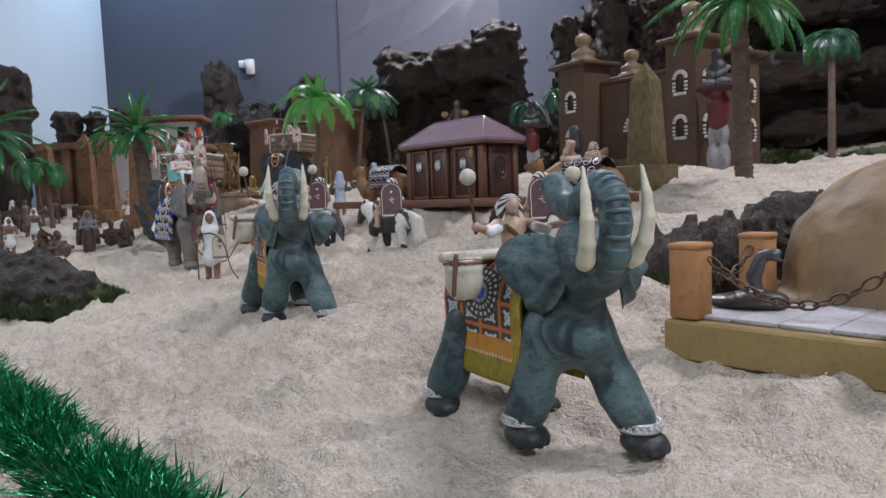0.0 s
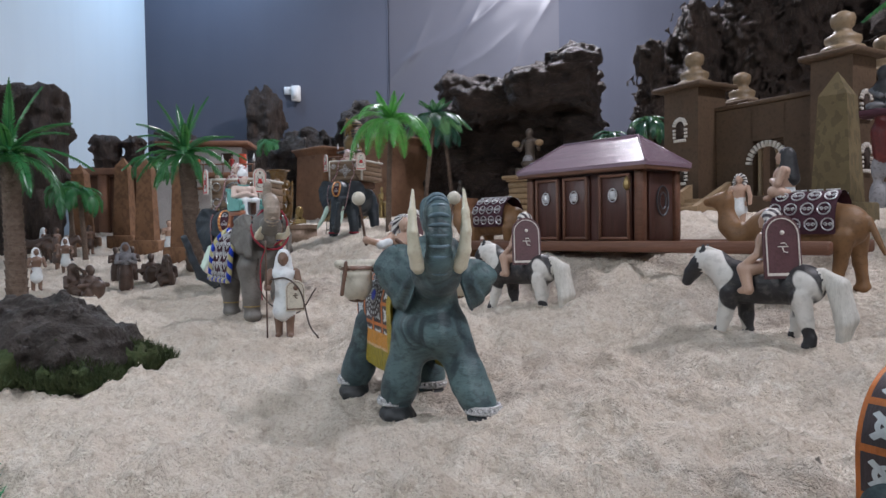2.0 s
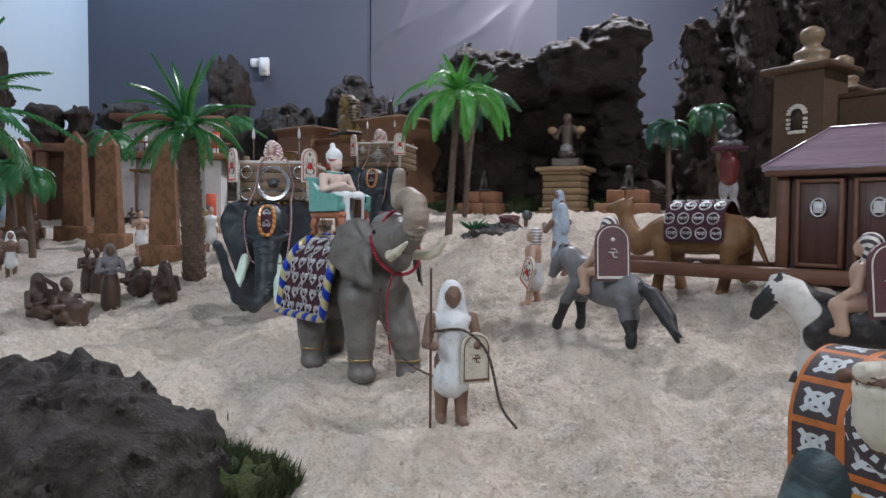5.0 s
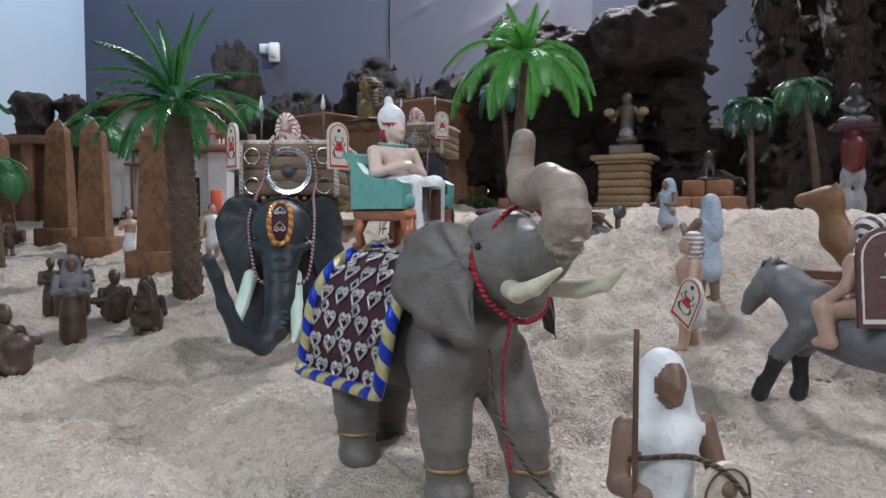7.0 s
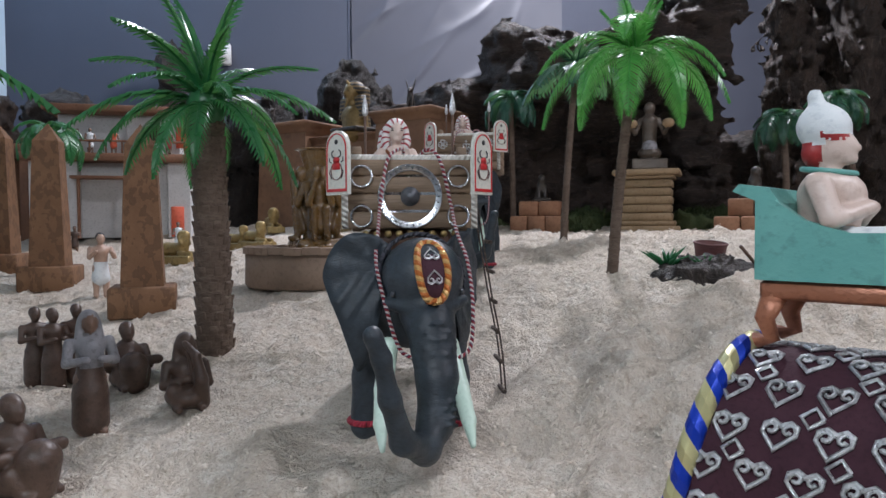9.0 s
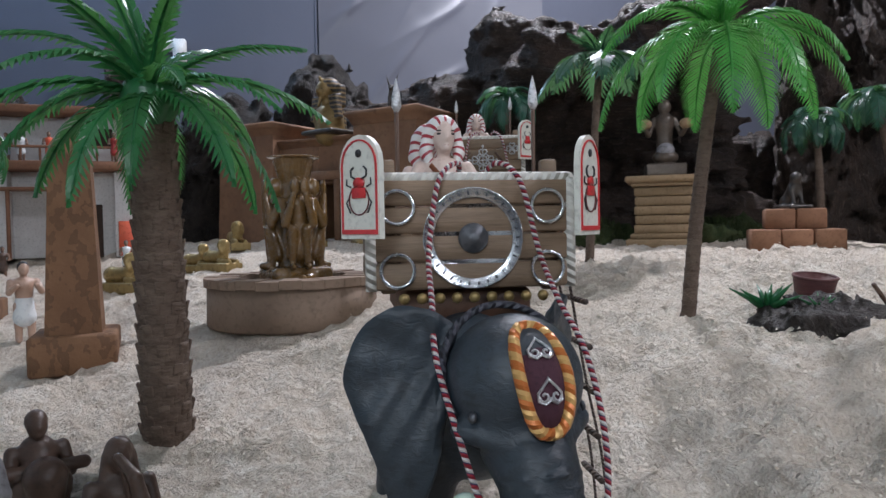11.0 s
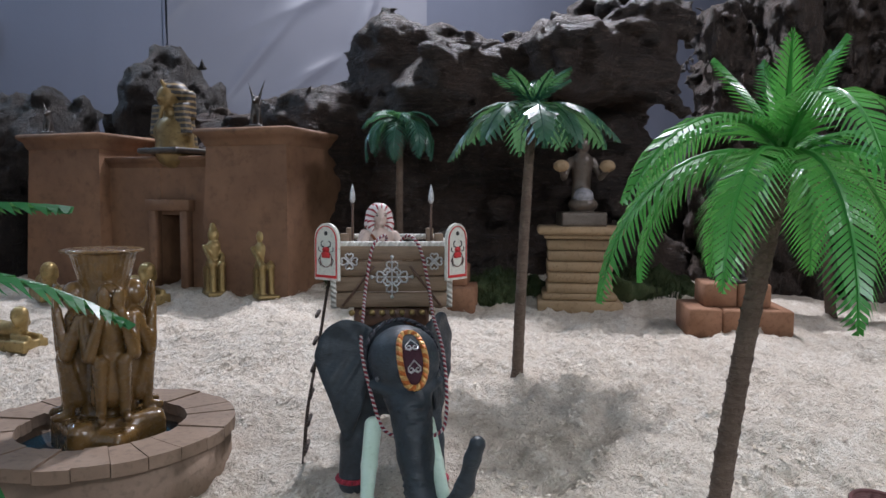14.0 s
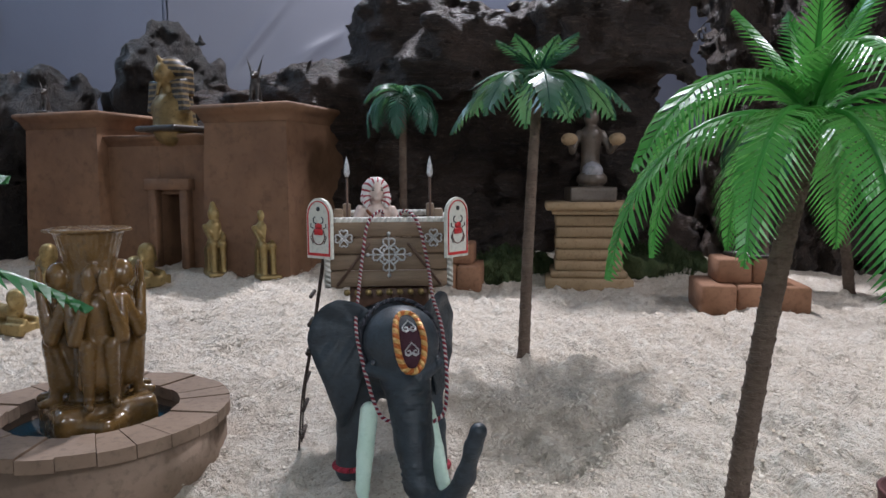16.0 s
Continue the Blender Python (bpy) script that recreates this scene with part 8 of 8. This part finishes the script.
def camel_groups():
    k = "camel"
    g = [(0.010, [("ell", (0, 0, 0.068), (0.050, 0.020, 0.022), 0, k), ("ell", (0.036, 0, 0.068), (0.022, 0.018, 0.022), 0, k), ("ell", (-0.038, 0, 0.068), (0.022, 0.019, 0.022), 0, k), ("ell", (-0.004, 0, 0.088), (0.024, 0.013, 0.014), 0, k),
                  *chainp([(0.052, 0, 0.066), (0.072, 0, 0.056), (0.086, 0, 0.070), (0.092, 0, 0.096)], [0.014, 0.0115, 0.010, 0.0085], k),
                  ("cone", (0.092, 0, 0.100), (0.112, 0, 0.098), 0.009, 0.0055, k)])]
    legs = []
    for x, y, d in ((0.036, 0.012, 0.006), (0.032, -0.012, -0.008), (-0.040, 0.012, 0.008), (-0.044, -0.012, -0.006)):
        legs += chainp([(x, y, 0.058), (x + d * 0.4, y, 0.030), (x + d, y, 0.006)], [0.0115, 0.0062, 0.0060], k) + [("ell", (x + d + 0.002, y, 0.004), (0.0085, 0.007, 0.005), 0, k)]
    g.append((0.004, legs))
    g.append((0.002, mirror([("cone", (0.088, 0.005, 0.106), (0.085, 0.007, 0.112), 0.0028, 0.001, k)]) + [("cone", (-0.058, 0, 0.074), (-0.074, 0.002, 0.040), 0.0042, 0.0024, k)]))
    return g


for x, y in ((-0.082, 1.372), (0.243, 1.035)):
    cm = on(x, y, 134)
    figure("camel_figurine", camel_groups(), cm, "tan camel figurine carrying the hut beams", None, 0.0022, "camel", "camels")
    heart_cloth("saddlecloth", cm, (-0.036, 0.030, 0.078, 0.0225, 0.0265, 0.062), "dark maroon bundle cloth with round silver swirls on a camel", None, 4, 7, rolls=True)


# ---- people on the sand ----
def stick(m, length, bend=0.0):
    o = thing("staff", m, "thin brown wooden staff held upright", "staff")
    single("shaft", tube(curve([(0, 0, 0), (bend * 0.3, 0, length * 0.5), (bend, 0, length)], 5), 0.0011, 6), "pole_wood", o)


mm = on(-0.362, 1.168, -80)
figure("bearer_figurine", standing("skin_dark", "cloth_white", "cloth_white", "hood", "cloth_white", 0, 0.004), mm, "standing bearer figurine in white headcloth and skirt", None, 0.0016)
arched_board("shield", mm @ pose(0.016, 0.016, 0.036) @ pose(0, 0, 0, 0, 0, 100), "drum_skin", "leather", "tan round-topped shield held by the bearer", 0.024, 0.040, False, "leather")
stick(mm @ pose(0.016, -0.020, 0.002), 0.125)
lr = thing("lead_rope", mm, "thin brown rope hanging from the bearer's arm", "rope")
single("cord", tube(curve([(0.006, -0.018, 0.076), (0.018, 0.006, 0.078), (0.022, 0.024, 0.060), (0.026, 0.034, 0.020), (0.03, 0.046, 0.002)], 8), 0.0011, 6, 0.006), "rope_brown", lr)

mm = on(-0.254, 1.436, 170) @ Matrix.Diagonal((0.82, 0.82, 0.80, 1))
figure("soldier_figurine", standing("skin", "cloth_white", None, "nemes", "nemes_pale", 1, 0.007), mm, "walking soldier figurine in white skirt and striped headcloth", None, 0.0018)
arched_board("shield", mm @ pose(0.012, 0.024, 0.032) @ pose(0, 0, 0, 0, 0, 120) @ pose(0, 0, 0, 0, 28, 0), "shield_white", "red_paint", "white round-topped shield painted with a red scarab", 0.030, 0.046, True)
figure("servant_figurine", standing("skin_dark", "cloth_blue", "cloth_blue", "hood", "cloth_blue", 2), on(-0.205, 1.525, 120) @ Matrix.Diagonal((0.85, 0.85, 0.84, 1)), "servant figurine in pale blue hooded robe", None, 0.0018)
figure("servant_figurine", standing("skin_dark", "cloth_blue", "cloth_blue", "hood", "cloth_blue", 0), on(-0.162, 1.765, 200) @ Matrix.Diagonal((0.8, 0.8, 0.66, 1)), "servant figurine in pale blue hooded robe", None, 0.0018)
figure("guard_figurine", standing("skin", "cloth_white", None, "nemes", "nemes_dark_tall", 1), on(0.340, 1.520, 230, -0.012) @ Matrix.Diagonal((0.85, 0.85, 0.80, 1)), "standing guard figurine in white skirt by the palace steps", None, 0.0018)
figure("woman_figurine", seated("skin", "cloth_white", "hood", "horse_dark", "fold", "crossed"), pose(0.229, 1.056, 0.359, 0, 0, 150) @ Matrix.Diagonal((0.9, 0.9, 0.85, 1)), "woman figurine with long black hair seated on the camel's bundle", None, 0.0016)
figure("woman_figurine", standing("skin", "cloth_white", "skin", "hair", "cloth_white", 2), on(-1.10, 2.40, -60), "standing woman figurine in a white dress", None, 0.002)
figure("woman_figurine", standing("skin", "cloth_white", "cloth_white", "hair", "cloth_white", 1), on(-0.90, 2.32, -60), "standing figurine in pale clothes", None, 0.002)


def musician(x, y, turn, kind, label):
    k = "cloth_brown"
    g = seated(k, k, "hood" if kind == "harp" else "hair", k, "fold", "floor")
    g = [(b, [(*p[:-1], k if p[-1] == "horse_dark" else p[-1]) for p in ps]) for b, ps in g]
    g.append((0.004, [("ell", (0.008, 0, 0.008), (0.025, 0.020, 0.012), 0, k), ("cone", (-0.004, 0, 0.004), (-0.002, 0, 0.034), 0.015, 0.0125, k)]))  # folded robe
    if kind == "harp":
        g.append((0.002, chainp([(0.020, 0.010, 0.004), (0.032, 0.010, 0.026), (0.030, 0.006, 0.048), (0.016, -0.002, 0.058)], [0.009, 0.006, 0.004, 0.003], k) + chainp([(0.020, 0.008, 0.010), (0.014, 0.0, 0.052)], [0.003, 0.002], k)))
    if kind == "drum":
        g.append((0.002, [("cone", (0.026, 0, 0.004), (0.026, 0, 0.022), 0.011, 0.0145, k), ("cone", (0.010, -0.028, 0.024), (0.012, 0.028, 0.024), 0.005, 0.005, k)]))
    figure("musician_figurine", g, on(x, y, turn, 0.002), label, None, 0.0018, "figurine", "musicians")


musician(-0.815, 1.785, -70, "harp", "seated brown clay musician figurine with a harp")
musician(-0.893, 1.868, -60, "drum", "seated brown clay musician figurine with a drum")
g = standing("skin_dark", "cloth_brown", "totem_pale", "hood", "totem_pale", 3)
figure("musician_figurine", g, on(-0.882, 1.733, -60) @ Matrix.Diagonal((0.95, 0.95, 0.92, 1)), "standing musician figurine with pale grey headcloth and brown skirt", None, 0.0018, "figurine", "musicians")
musician(-0.890, 1.612, -30, "drum", "seated brown clay figurine low on the sand")
musician(-0.955, 1.66, -30, "harp", "seated brown clay figurine low on the sand")
for x, y, t in ((-0.995, 1.895, -50), (-0.972, 1.882, -40), (-0.955, 1.90, -60)):
    g = standing("cloth_brown", "cloth_brown", None, "hair", "cloth_brown", 3)
    g = [(b, [(*p[:-1], "cloth_brown" if p[-1] == "horse_dark" else p[-1]) for p in ps]) for b, ps in g]
    figure("musician_figurine", g, on(x, y, t) @ Matrix.Diagonal((0.75, 0.75, 0.75, 1)), "standing brown clay musician figurine", None, 0.0022, "figurine", "musicians")
for x, y, t, k in ((-1.25, 2.10, -60, "cloth_white"), (-1.11, 1.77, -40, "cloth_white"), (-1.30, 2.14, 40, "cloth_brown"), (-1.50, 2.45, 0, "cloth_brown"), (-1.55, 2.46, 20, "cloth_white"), (-1.43, 2.52, -20, "cloth_brown")):
    figure("villager_figurine", standing("skin_dark", k, None, "hood", k, 0), on(x, y, t) @ Matrix.Diagonal((0.85, 0.85, 0.85, 1)), "small villager figurine standing on the sand", None, 0.0024, "figurine", "villagers")
for x, y, t in ((-1.40, 2.30, 30), (-1.52, 2.36, 10)):
    figure("ox_figurine", horse_groups("cloth_brown", "cloth_brown", "cloth_brown"), on(x, y, t), "brown ox figurine standing among palms", None, 0.0024, "ox")
for x, y, z, k in ((-1.36, 3.10, 0.585, "cloth_white"), (-1.30, 3.10, 0.585, "orange_cloth"), (-1.40, 3.12, 0.585, "cloth_blue"), (-1.16, 3.11, 0.585, "cloth_red")):
    figure("villager_figurine", standing("skin_dark", k, k, "hair", k, 0), pose(x, y, z, 0, 0, -70) @ Matrix.Diagonal((0.6, 0.6, 0.6, 1)), "tiny figurine in coloured clothes on the balcony", None, 0.003, "figurine", "villagers")
for x, y, k in ((-1.22, 2.98, "cloth_white"), (-1.36, 2.98, "cloth_brown"), (-1.10, 2.95, "cloth_white"), (-1.05, 3.02, "cloth_red")):
    figure("villager_figurine", standing("skin_dark", k, k, "hair", k, 0), on(x, y, -70) @ Matrix.Diagonal((0.62, 0.62, 0.62, 1)), "tiny figurine standing before the white house", None, 0.003, "figurine", "villagers")


# ---- statues ----
def statue(name, prims, key, m, label, blend=0.004, vox=0.002, scale=1.0):
    g = Geo().add(sculpt([(blend, [(*p, key) for p in prims])], vox), key)
    return tagged(g.ob(name, m @ Matrix.Diagonal((scale, scale, scale, 1)), fix=False), label, "statue")


SPHINX = [("box", (0, 0, 0.009), (0.044, 0.022, 0.009), 0.002, 0), ("ell", (-0.008, 0, 0.030), (0.030, 0.013, 0.013), 0), ("ell", (-0.026, 0, 0.030), (0.014, 0.015, 0.014), 0),
          ("cone", (0.010, 0, 0.034), (0.016, 0, 0.046), 0.012, 0.010), ("ell", (0.018, 0, 0.056), (0.009, 0.009, 0.010), 0), ("ell", (0.012, 0, 0.056), (0.009, 0.013, 0.011), 0),
          ("cone", (0.012, 0.011, 0.052), (0.018, 0.011, 0.040), 0.004, 0.003), ("cone", (0.012, -0.011, 0.052), (0.018, -0.011, 0.040), 0.004, 0.003),
          ("cone", (0.012, 0.010, 0.022), (0.040, 0.010, 0.021), 0.0055, 0.0045), ("cone", (0.012, -0.010, 0.022), (0.040, -0.010, 0.021), 0.0055, 0.0045)]
for x, y, t, s in ((-0.71, 2.975, -60, 1.15), (-0.885, 3.12, -70, 1.1), (-0.885, 2.80, -40, 1.0), (-1.04, 2.70, -30, 1.15), (-0.93, 2.83, -30, 0.9)):
    statue("sphinx_statue", SPHINX, "gold", on(x, y, t), "gold painted sphinx statue on a block", 0.003, 0.0022, s)
SEATED = [("box", (-0.006, 0, 0.020), (0.014, 0.013, 0.020), 0.002, 0), ("box", (0.006, 0, 0.003), (0.026, 0.015, 0.003), 0.001, 0), ("cone", (-0.002, 0, 0.044), (-0.002, 0, 0.068), 0.009, 0.011), ("ell", (-0.002, 0, 0.084), (0.008, 0.0085, 0.010), 0),
          ("cone", (-0.004, 0, 0.088), (-0.006, 0, 0.098), 0.008, 0.005), ("cone", (0, 0.006, 0.044), (0.018, 0.006, 0.044), 0.0065, 0.0055), ("cone", (0, -0.006, 0.044), (0.018, -0.006, 0.044), 0.0065, 0.0055),
          ("cone", (0.018, 0.006, 0.044), (0.020, 0.006, 0.008), 0.005, 0.0042), ("cone", (0.018, -0.006, 0.044), (0.020, -0.006, 0.008), 0.005, 0.0042),
          ("cone", (-0.002, 0.013, 0.068), (0.014, 0.008, 0.050), 0.004, 0.0035), ("cone", (-0.002, -0.013, 0.068), (0.014, -0.008, 0.050), 0.004, 0.0035)]
for x, y in ((-0.585, 2.985), (-0.502, 2.925)):
    statue("seated_statue", SEATED, "gold", on(x, y, -82), "gold painted seated statue on a block throne", 0.0025, 0.0019, 1.34)
def bust(m):
    """A pharaoh's head on a dark block: flared striped headcloth, face, chest, crossed arms left plain."""
    st = "bust_stripe"
    g = sculpt([(0.004, [("ell", (0.004, 0, 0.030), (0.016, 0.028, 0.024), 0, "bust_gold"), ("cone", (0, 0, 0.004), (0, 0, 0.03), 0.024, 0.022, "bust_gold")]),
                (0.002, [("ell", (0.010, 0, 0.076), (0.013, 0.0125, 0.017), 0, "bust_gold"), ("cone", (0.006, 0, 0.066), (0.004, 0, 0.04), 0.009, 0.010, "bust_gold"), ("cone", (0.021, 0, 0.078), (0.024, 0, 0.073), 0.002, 0.0026, "bust_gold"), ("cone", (0.019, 0, 0.061), (0.022, 0, 0.048), 0.003, 0.0022, "bust_gold")]),
                (0.004, [("ell", (0.000, 0, 0.084), (0.017, 0.019, 0.016), 0, st), ("box", (-0.006, 0, 0.066), (0.008, 0.026, 0.020), 0.005, 0, st), ("box", (0.006, 0.021, 0.046), (0.006, 0.009, 0.022), 0.003, (8, 0, 0), st), ("box", (0.006, -0.021, 0.046), (0.006, 0.009, 0.022), 0.003, (-8, 0, 0), st), ("cone", (-0.012, 0, 0.07), (-0.014, 0, 0.01), 0.012, 0.018, st)]),
                (0.002, [("cone", (0.015, 0, 0.092), (0.019, 0, 0.098), 0.003, 0.002, "bust_gold"), ("box", (0, 0, 0.004), (0.03, 0.034, 0.004), 0.002, 0, "bronze_dark")])], 0.0021)
    tagged(Geo().add(g, "bust_gold").ob("pharaoh_bust", m, fix=False), "gold and dark striped pharaoh bust on the temple gate", "statue")


M["bust_stripe"] = stripes("gold_dark_headcloth", (0, 0, 0), 0.0075, (0.17, 0.115, 0.045), (0.02, 0.016, 0.014), 0.6, 2)
bust(pose(-0.650, 3.10, 0.648, 0, 0, -138) @ Matrix.Diagonal((1.6, 1.6, 1.45, 1)))
JACKAL = [("box", (0, 0, 0.006), (0.022, 0.016, 0.006), 0.002, 0), ("cone", (-0.008, 0, 0.016), (0.002, 0, 0.05), 0.010, 0.009), ("ell", (0.004, 0, 0.062), (0.010, 0.008, 0.008), 0), ("cone", (0.010, 0, 0.060), (0.020, 0, 0.057), 0.004, 0.002),
          ("cone", (0.0, 0.006, 0.066), (-0.004, 0.016, 0.100), 0.003, 0.0012), ("cone", (0.0, -0.006, 0.066), (-0.004, -0.016, 0.096), 0.003, 0.0012), ("cone", (0.006, 0.006, 0.04), (0.014, 0.006, 0.012), 0.004, 0.003), ("cone", (0.006, -0.006, 0.04), (0.014, -0.006, 0.012), 0.004, 0.003)]
statue("horned_statue", JACKAL, "bronze_dark", pose(-0.500, 3.02, 0.692, 0, 0, -110), "small dark horned statue on the temple roof", 0.004, 0.0022)
statue("horned_statue", JACKAL, "bronze_dark", pose(-0.90, 3.30, 0.69, 0, 0, -110), "small dark statue on the temple roof", 0.004, 0.0022, 0.8)
KNEEL = [("box", (0, 0, 0.012), (0.036, 0.036, 0.012), 0.002, 0), ("cone", (0, 0, 0.03), (0, 0, 0.07), 0.018, 0.014), ("ell", (0.014, 0, 0.036), (0.022, 0.024, 0.014), 0), ("cone", (0, 0, 0.07), (0.002, 0, 0.105), 0.014, 0.017), ("ell", (0.004, 0, 0.132), (0.012, 0.012, 0.014), 0),
         ("cone", (0, 0.018, 0.108), (0.006, 0.030, 0.080), 0.006, 0.005), ("cone", (0, -0.018, 0.108), (0.006, -0.030, 0.080), 0.006, 0.005), ("cone", (0.006, 0.030, 0.080), (0.022, 0.036, 0.088), 0.005, 0.004), ("cone", (0.006, -0.030, 0.080), (0.022, -0.036, 0.088), 0.005, 0.004), ("ell", (0.022, 0.037, 0.098), (0.013, 0.013, 0.010), 0), ("ell", (0.022, -0.037, 0.098), (0.013, 0.013, 0.010), 0)]
# bowls get the paler stone colour to paint in the highlights on bronze
kneel = sculpt([(0.003, [(*p, "bronze_mid") for p in KNEEL[:-2]]), (0.002, [(*p, "stone") for p in KNEEL[-2:]]), (0.003, [("ell", (0.020, 0, 0.050), (0.016, 0.016, 0.013), 0, "totem_pale")])], 0.0026)
tagged(Geo().add(kneel, "bronze_mid").ob("kneeling_statue", pose(0.045, 2.705, 0.513, 0, 0, -112) @ Matrix.Diagonal((1.12, 1.12, 1.12, 1)), fix=False), "dark bronze kneeling statue holding two bowls on the pedestal", "statue")
DOG = [("box", (0, 0, 0.003), (0.026, 0.018, 0.003), 0.001, 0), ("cone", (-0.008, 0, 0.012), (0.004, 0, 0.034), 0.012, 0.009), ("ell", (0.008, 0, 0.046), (0.010, 0.008, 0.009), 0), ("cone", (0.006, 0.006, 0.03), (0.014, 0.006, 0.006), 0.004, 0.003), ("cone", (0.006, -0.006, 0.03), (0.014, -0.006, 0.006), 0.004, 0.003), ("ell", (-0.012, 0, 0.012), (0.012, 0.014, 0.010), 0)]
for x, y in ((0.152, 2.439), (-0.198, 2.784)):
    statue("seated_dog_statue", DOG, "bronze_dark", on(x, y, -100, 0.0745), "small dark seated dog statue on a plinth", 0.004, 0.0022, 1.2)


def idol(x, y, turn, label, h=1.0):
    g = Geo().add(sculpt([(0.006, [("ell", (0, 0.012, 0.035), (0.014, 0.016, 0.035), 0, "totem_pale"), ("ell", (0, -0.012, 0.035), (0.014, 0.016, 0.035), 0, "totem_pale"), ("ell", (0, 0.012, 0.09), (0.012, 0.013, 0.028), 0, "totem_pale"), ("ell", (0, -0.012, 0.09), (0.012, 0.013, 0.028), 0, "totem_pale")]),
                          (0.004, [("cone", (0, 0, 0.12), (0, 0, 0.16), 0.022, 0.026, "totem_red"), ("cone", (0, 0, 0.165), (0, 0, 0.19), 0.022, 0.018, "totem_red"), ("box", (0, 0, 0.198), (0.03, 0.045, 0.006), 0.003, 0, "cloth_maroon")]),
                          (0.004, [("cone", (0, 0, 0.21), (0, 0, 0.245), 0.018, 0.022, "horse_dark"), ("ell", (0.004, 0, 0.275), (0.013, 0.014, 0.017), 0, "horse_dark"), ("cone", (0, 0.024, 0.245), (0.02, 0.006, 0.23), 0.006, 0.005, "horse_grey"), ("cone", (0, -0.024, 0.245), (0.02, -0.006, 0.23), 0.006, 0.005, "horse_grey"),
                                   ("ell", (0.01, 0.016, 0.212), (0.02, 0.018, 0.009), 0, "horse_grey"), ("ell", (0.01, -0.016, 0.212), (0.02, 0.018, 0.009), 0, "horse_grey")])], 0.0032), "totem_red")
    tagged(g.ob("totem_statue", on(x, y, turn) @ Matrix.Diagonal((h, h, h, 1)), fix=False), label, "statue")


idol(0.645, 1.635, -125, "tall totem statue painted red, black, white and blue", 0.95)
idol(0.27, 2.10, -110, "dark totem statue with a red column", 0.8)


# ---- planter rock, baskets and small wares ----
rock("flat_rock", [("ell", (-0.262, 1.868, 0.325), (0.058, 0.042, 0.016), 10), ("ell", (-0.225, 1.845, 0.325), (0.04, 0.03, 0.012), -10)], "cork_low", "low brown rock with plants and a basket", 0.004, 0.012, 40.0)


def aloe(x, y, z, s, n=16):
    g = Geo()
    rng = random.Random(int(x * 1000))
    for i in range(n):
        a, up = 360 * i / n + rng.uniform(-10, 10), rng.uniform(35, 75)
        L = 0.034 * s * rng.uniform(0.7, 1.1)
        pts = [(0, 0, 0), (L * 0.5 * math.cos(radians(up)), 0, L * 0.5 * math.sin(radians(up))), (L * math.cos(radians(up)) * 1.15, 0, L * math.sin(radians(up)) * 0.9)]
        g.add(tube(pts, [0.0022 * s, 0.0028 * s, 0.0003], 5), "plant", pose(0, 0, 0, 0, 0, a))
    tagged(g.ob("aloe_plant", pose(x, y, z)), "small green plastic aloe plant on the rock", "plant")


aloe(-0.292, 1.882, 0.334, 1.0)
aloe(-0.262, 1.852, 0.336, 0.6, 10)
bk = thing("basket", pose(-0.226, 1.908, 0.334, 8, 0, 0), "maroon woven basket standing on the rock", "basket")
single("body", lathe([(0.013, 0), (0.015, 0.002), (0.019, 0.026), (0.0195, 0.029), (0.0175, 0.029), (0.014, 0.004), (0.001, 0.003)], 20), "basket", bk)
single("rim", ring(0.0188, 0.0016, 24, 6), "basket", bk, pose(0, 0, 0.029))
pp = thing("water_wheel", pose(-0.205, 1.836, 0.332, 0, 0, 20), "small wooden pump with a round wheel beside the rock", "pump")
single("post", box(0.006, 0.006, 0.03, (0, 0, 0.015), 0.001), "pole_wood", pp)
single("wheel", lathe([(0.001, -0.002), (0.009, -0.002), (0.009, 0.002), (0.001, 0.002)], 18), "iron", pp, pose(0, -0.004, 0.034, 90))
single("beam", tube([(-0.03, 0, 0.03), (0.0, 0, 0.005)], 0.002, 6), "pole_wood", pp)


# ---- tinsel garland along the platform's front edge ----
def garland():
    rng = np.random.default_rng(3)
    A, B = np.array((-0.62, 0.83)), np.array((0.12, 0.155))
    n = 36000
    t = rng.uniform(0, 1, n)
    c = A + (B - A) * t[:, None] + rng.normal(0, 0.009, (n, 2))
    z = 0.142 + 0.035 * (1 - t) + 0.003 * np.sin(t * 30)
    d = rng.normal(0, 1, (n, 3))
    d /= np.linalg.norm(d, axis=1)[:, None]
    d[:, 2] = np.abs(d[:, 2]) * 0.9 + 0.05
    L = rng.uniform(0.014, 0.034, n)
    w = np.cross(d, rng.normal(0, 1, (n, 3)))
    w /= np.linalg.norm(w, axis=1)[:, None]
    p = np.concatenate([c, z[:, None]], 1)
    w *= 0.0008
    v = np.stack([p - w, p + w, p + d * L[:, None] * 0.6 + w, p + d * L[:, None] * 0.6 - w, p + d * L[:, None] + w[:, [1, 2, 0]] * 2], 1).reshape(-1, 3)
    b = np.arange(n) * 5
    f = [tuple(q) for q in np.stack([b, b + 1, b + 2, b + 3], -1).tolist()] + [tuple(q) for q in np.stack([b + 3, b + 2, b + 4], -1).tolist()]
    g = Geo().add((v.tolist(), f), "tinsel", None, True)
    g.add(tube([(*(A + (B - A) * k / 30), 0.128 + 0.035 * (1 - k / 30)) for k in range(31)], 0.003, 6), "tinsel")
    tagged(g.ob("tinsel_garland", fix=False), "shiny green tinsel garland along the platform edge", "garland")


garland()
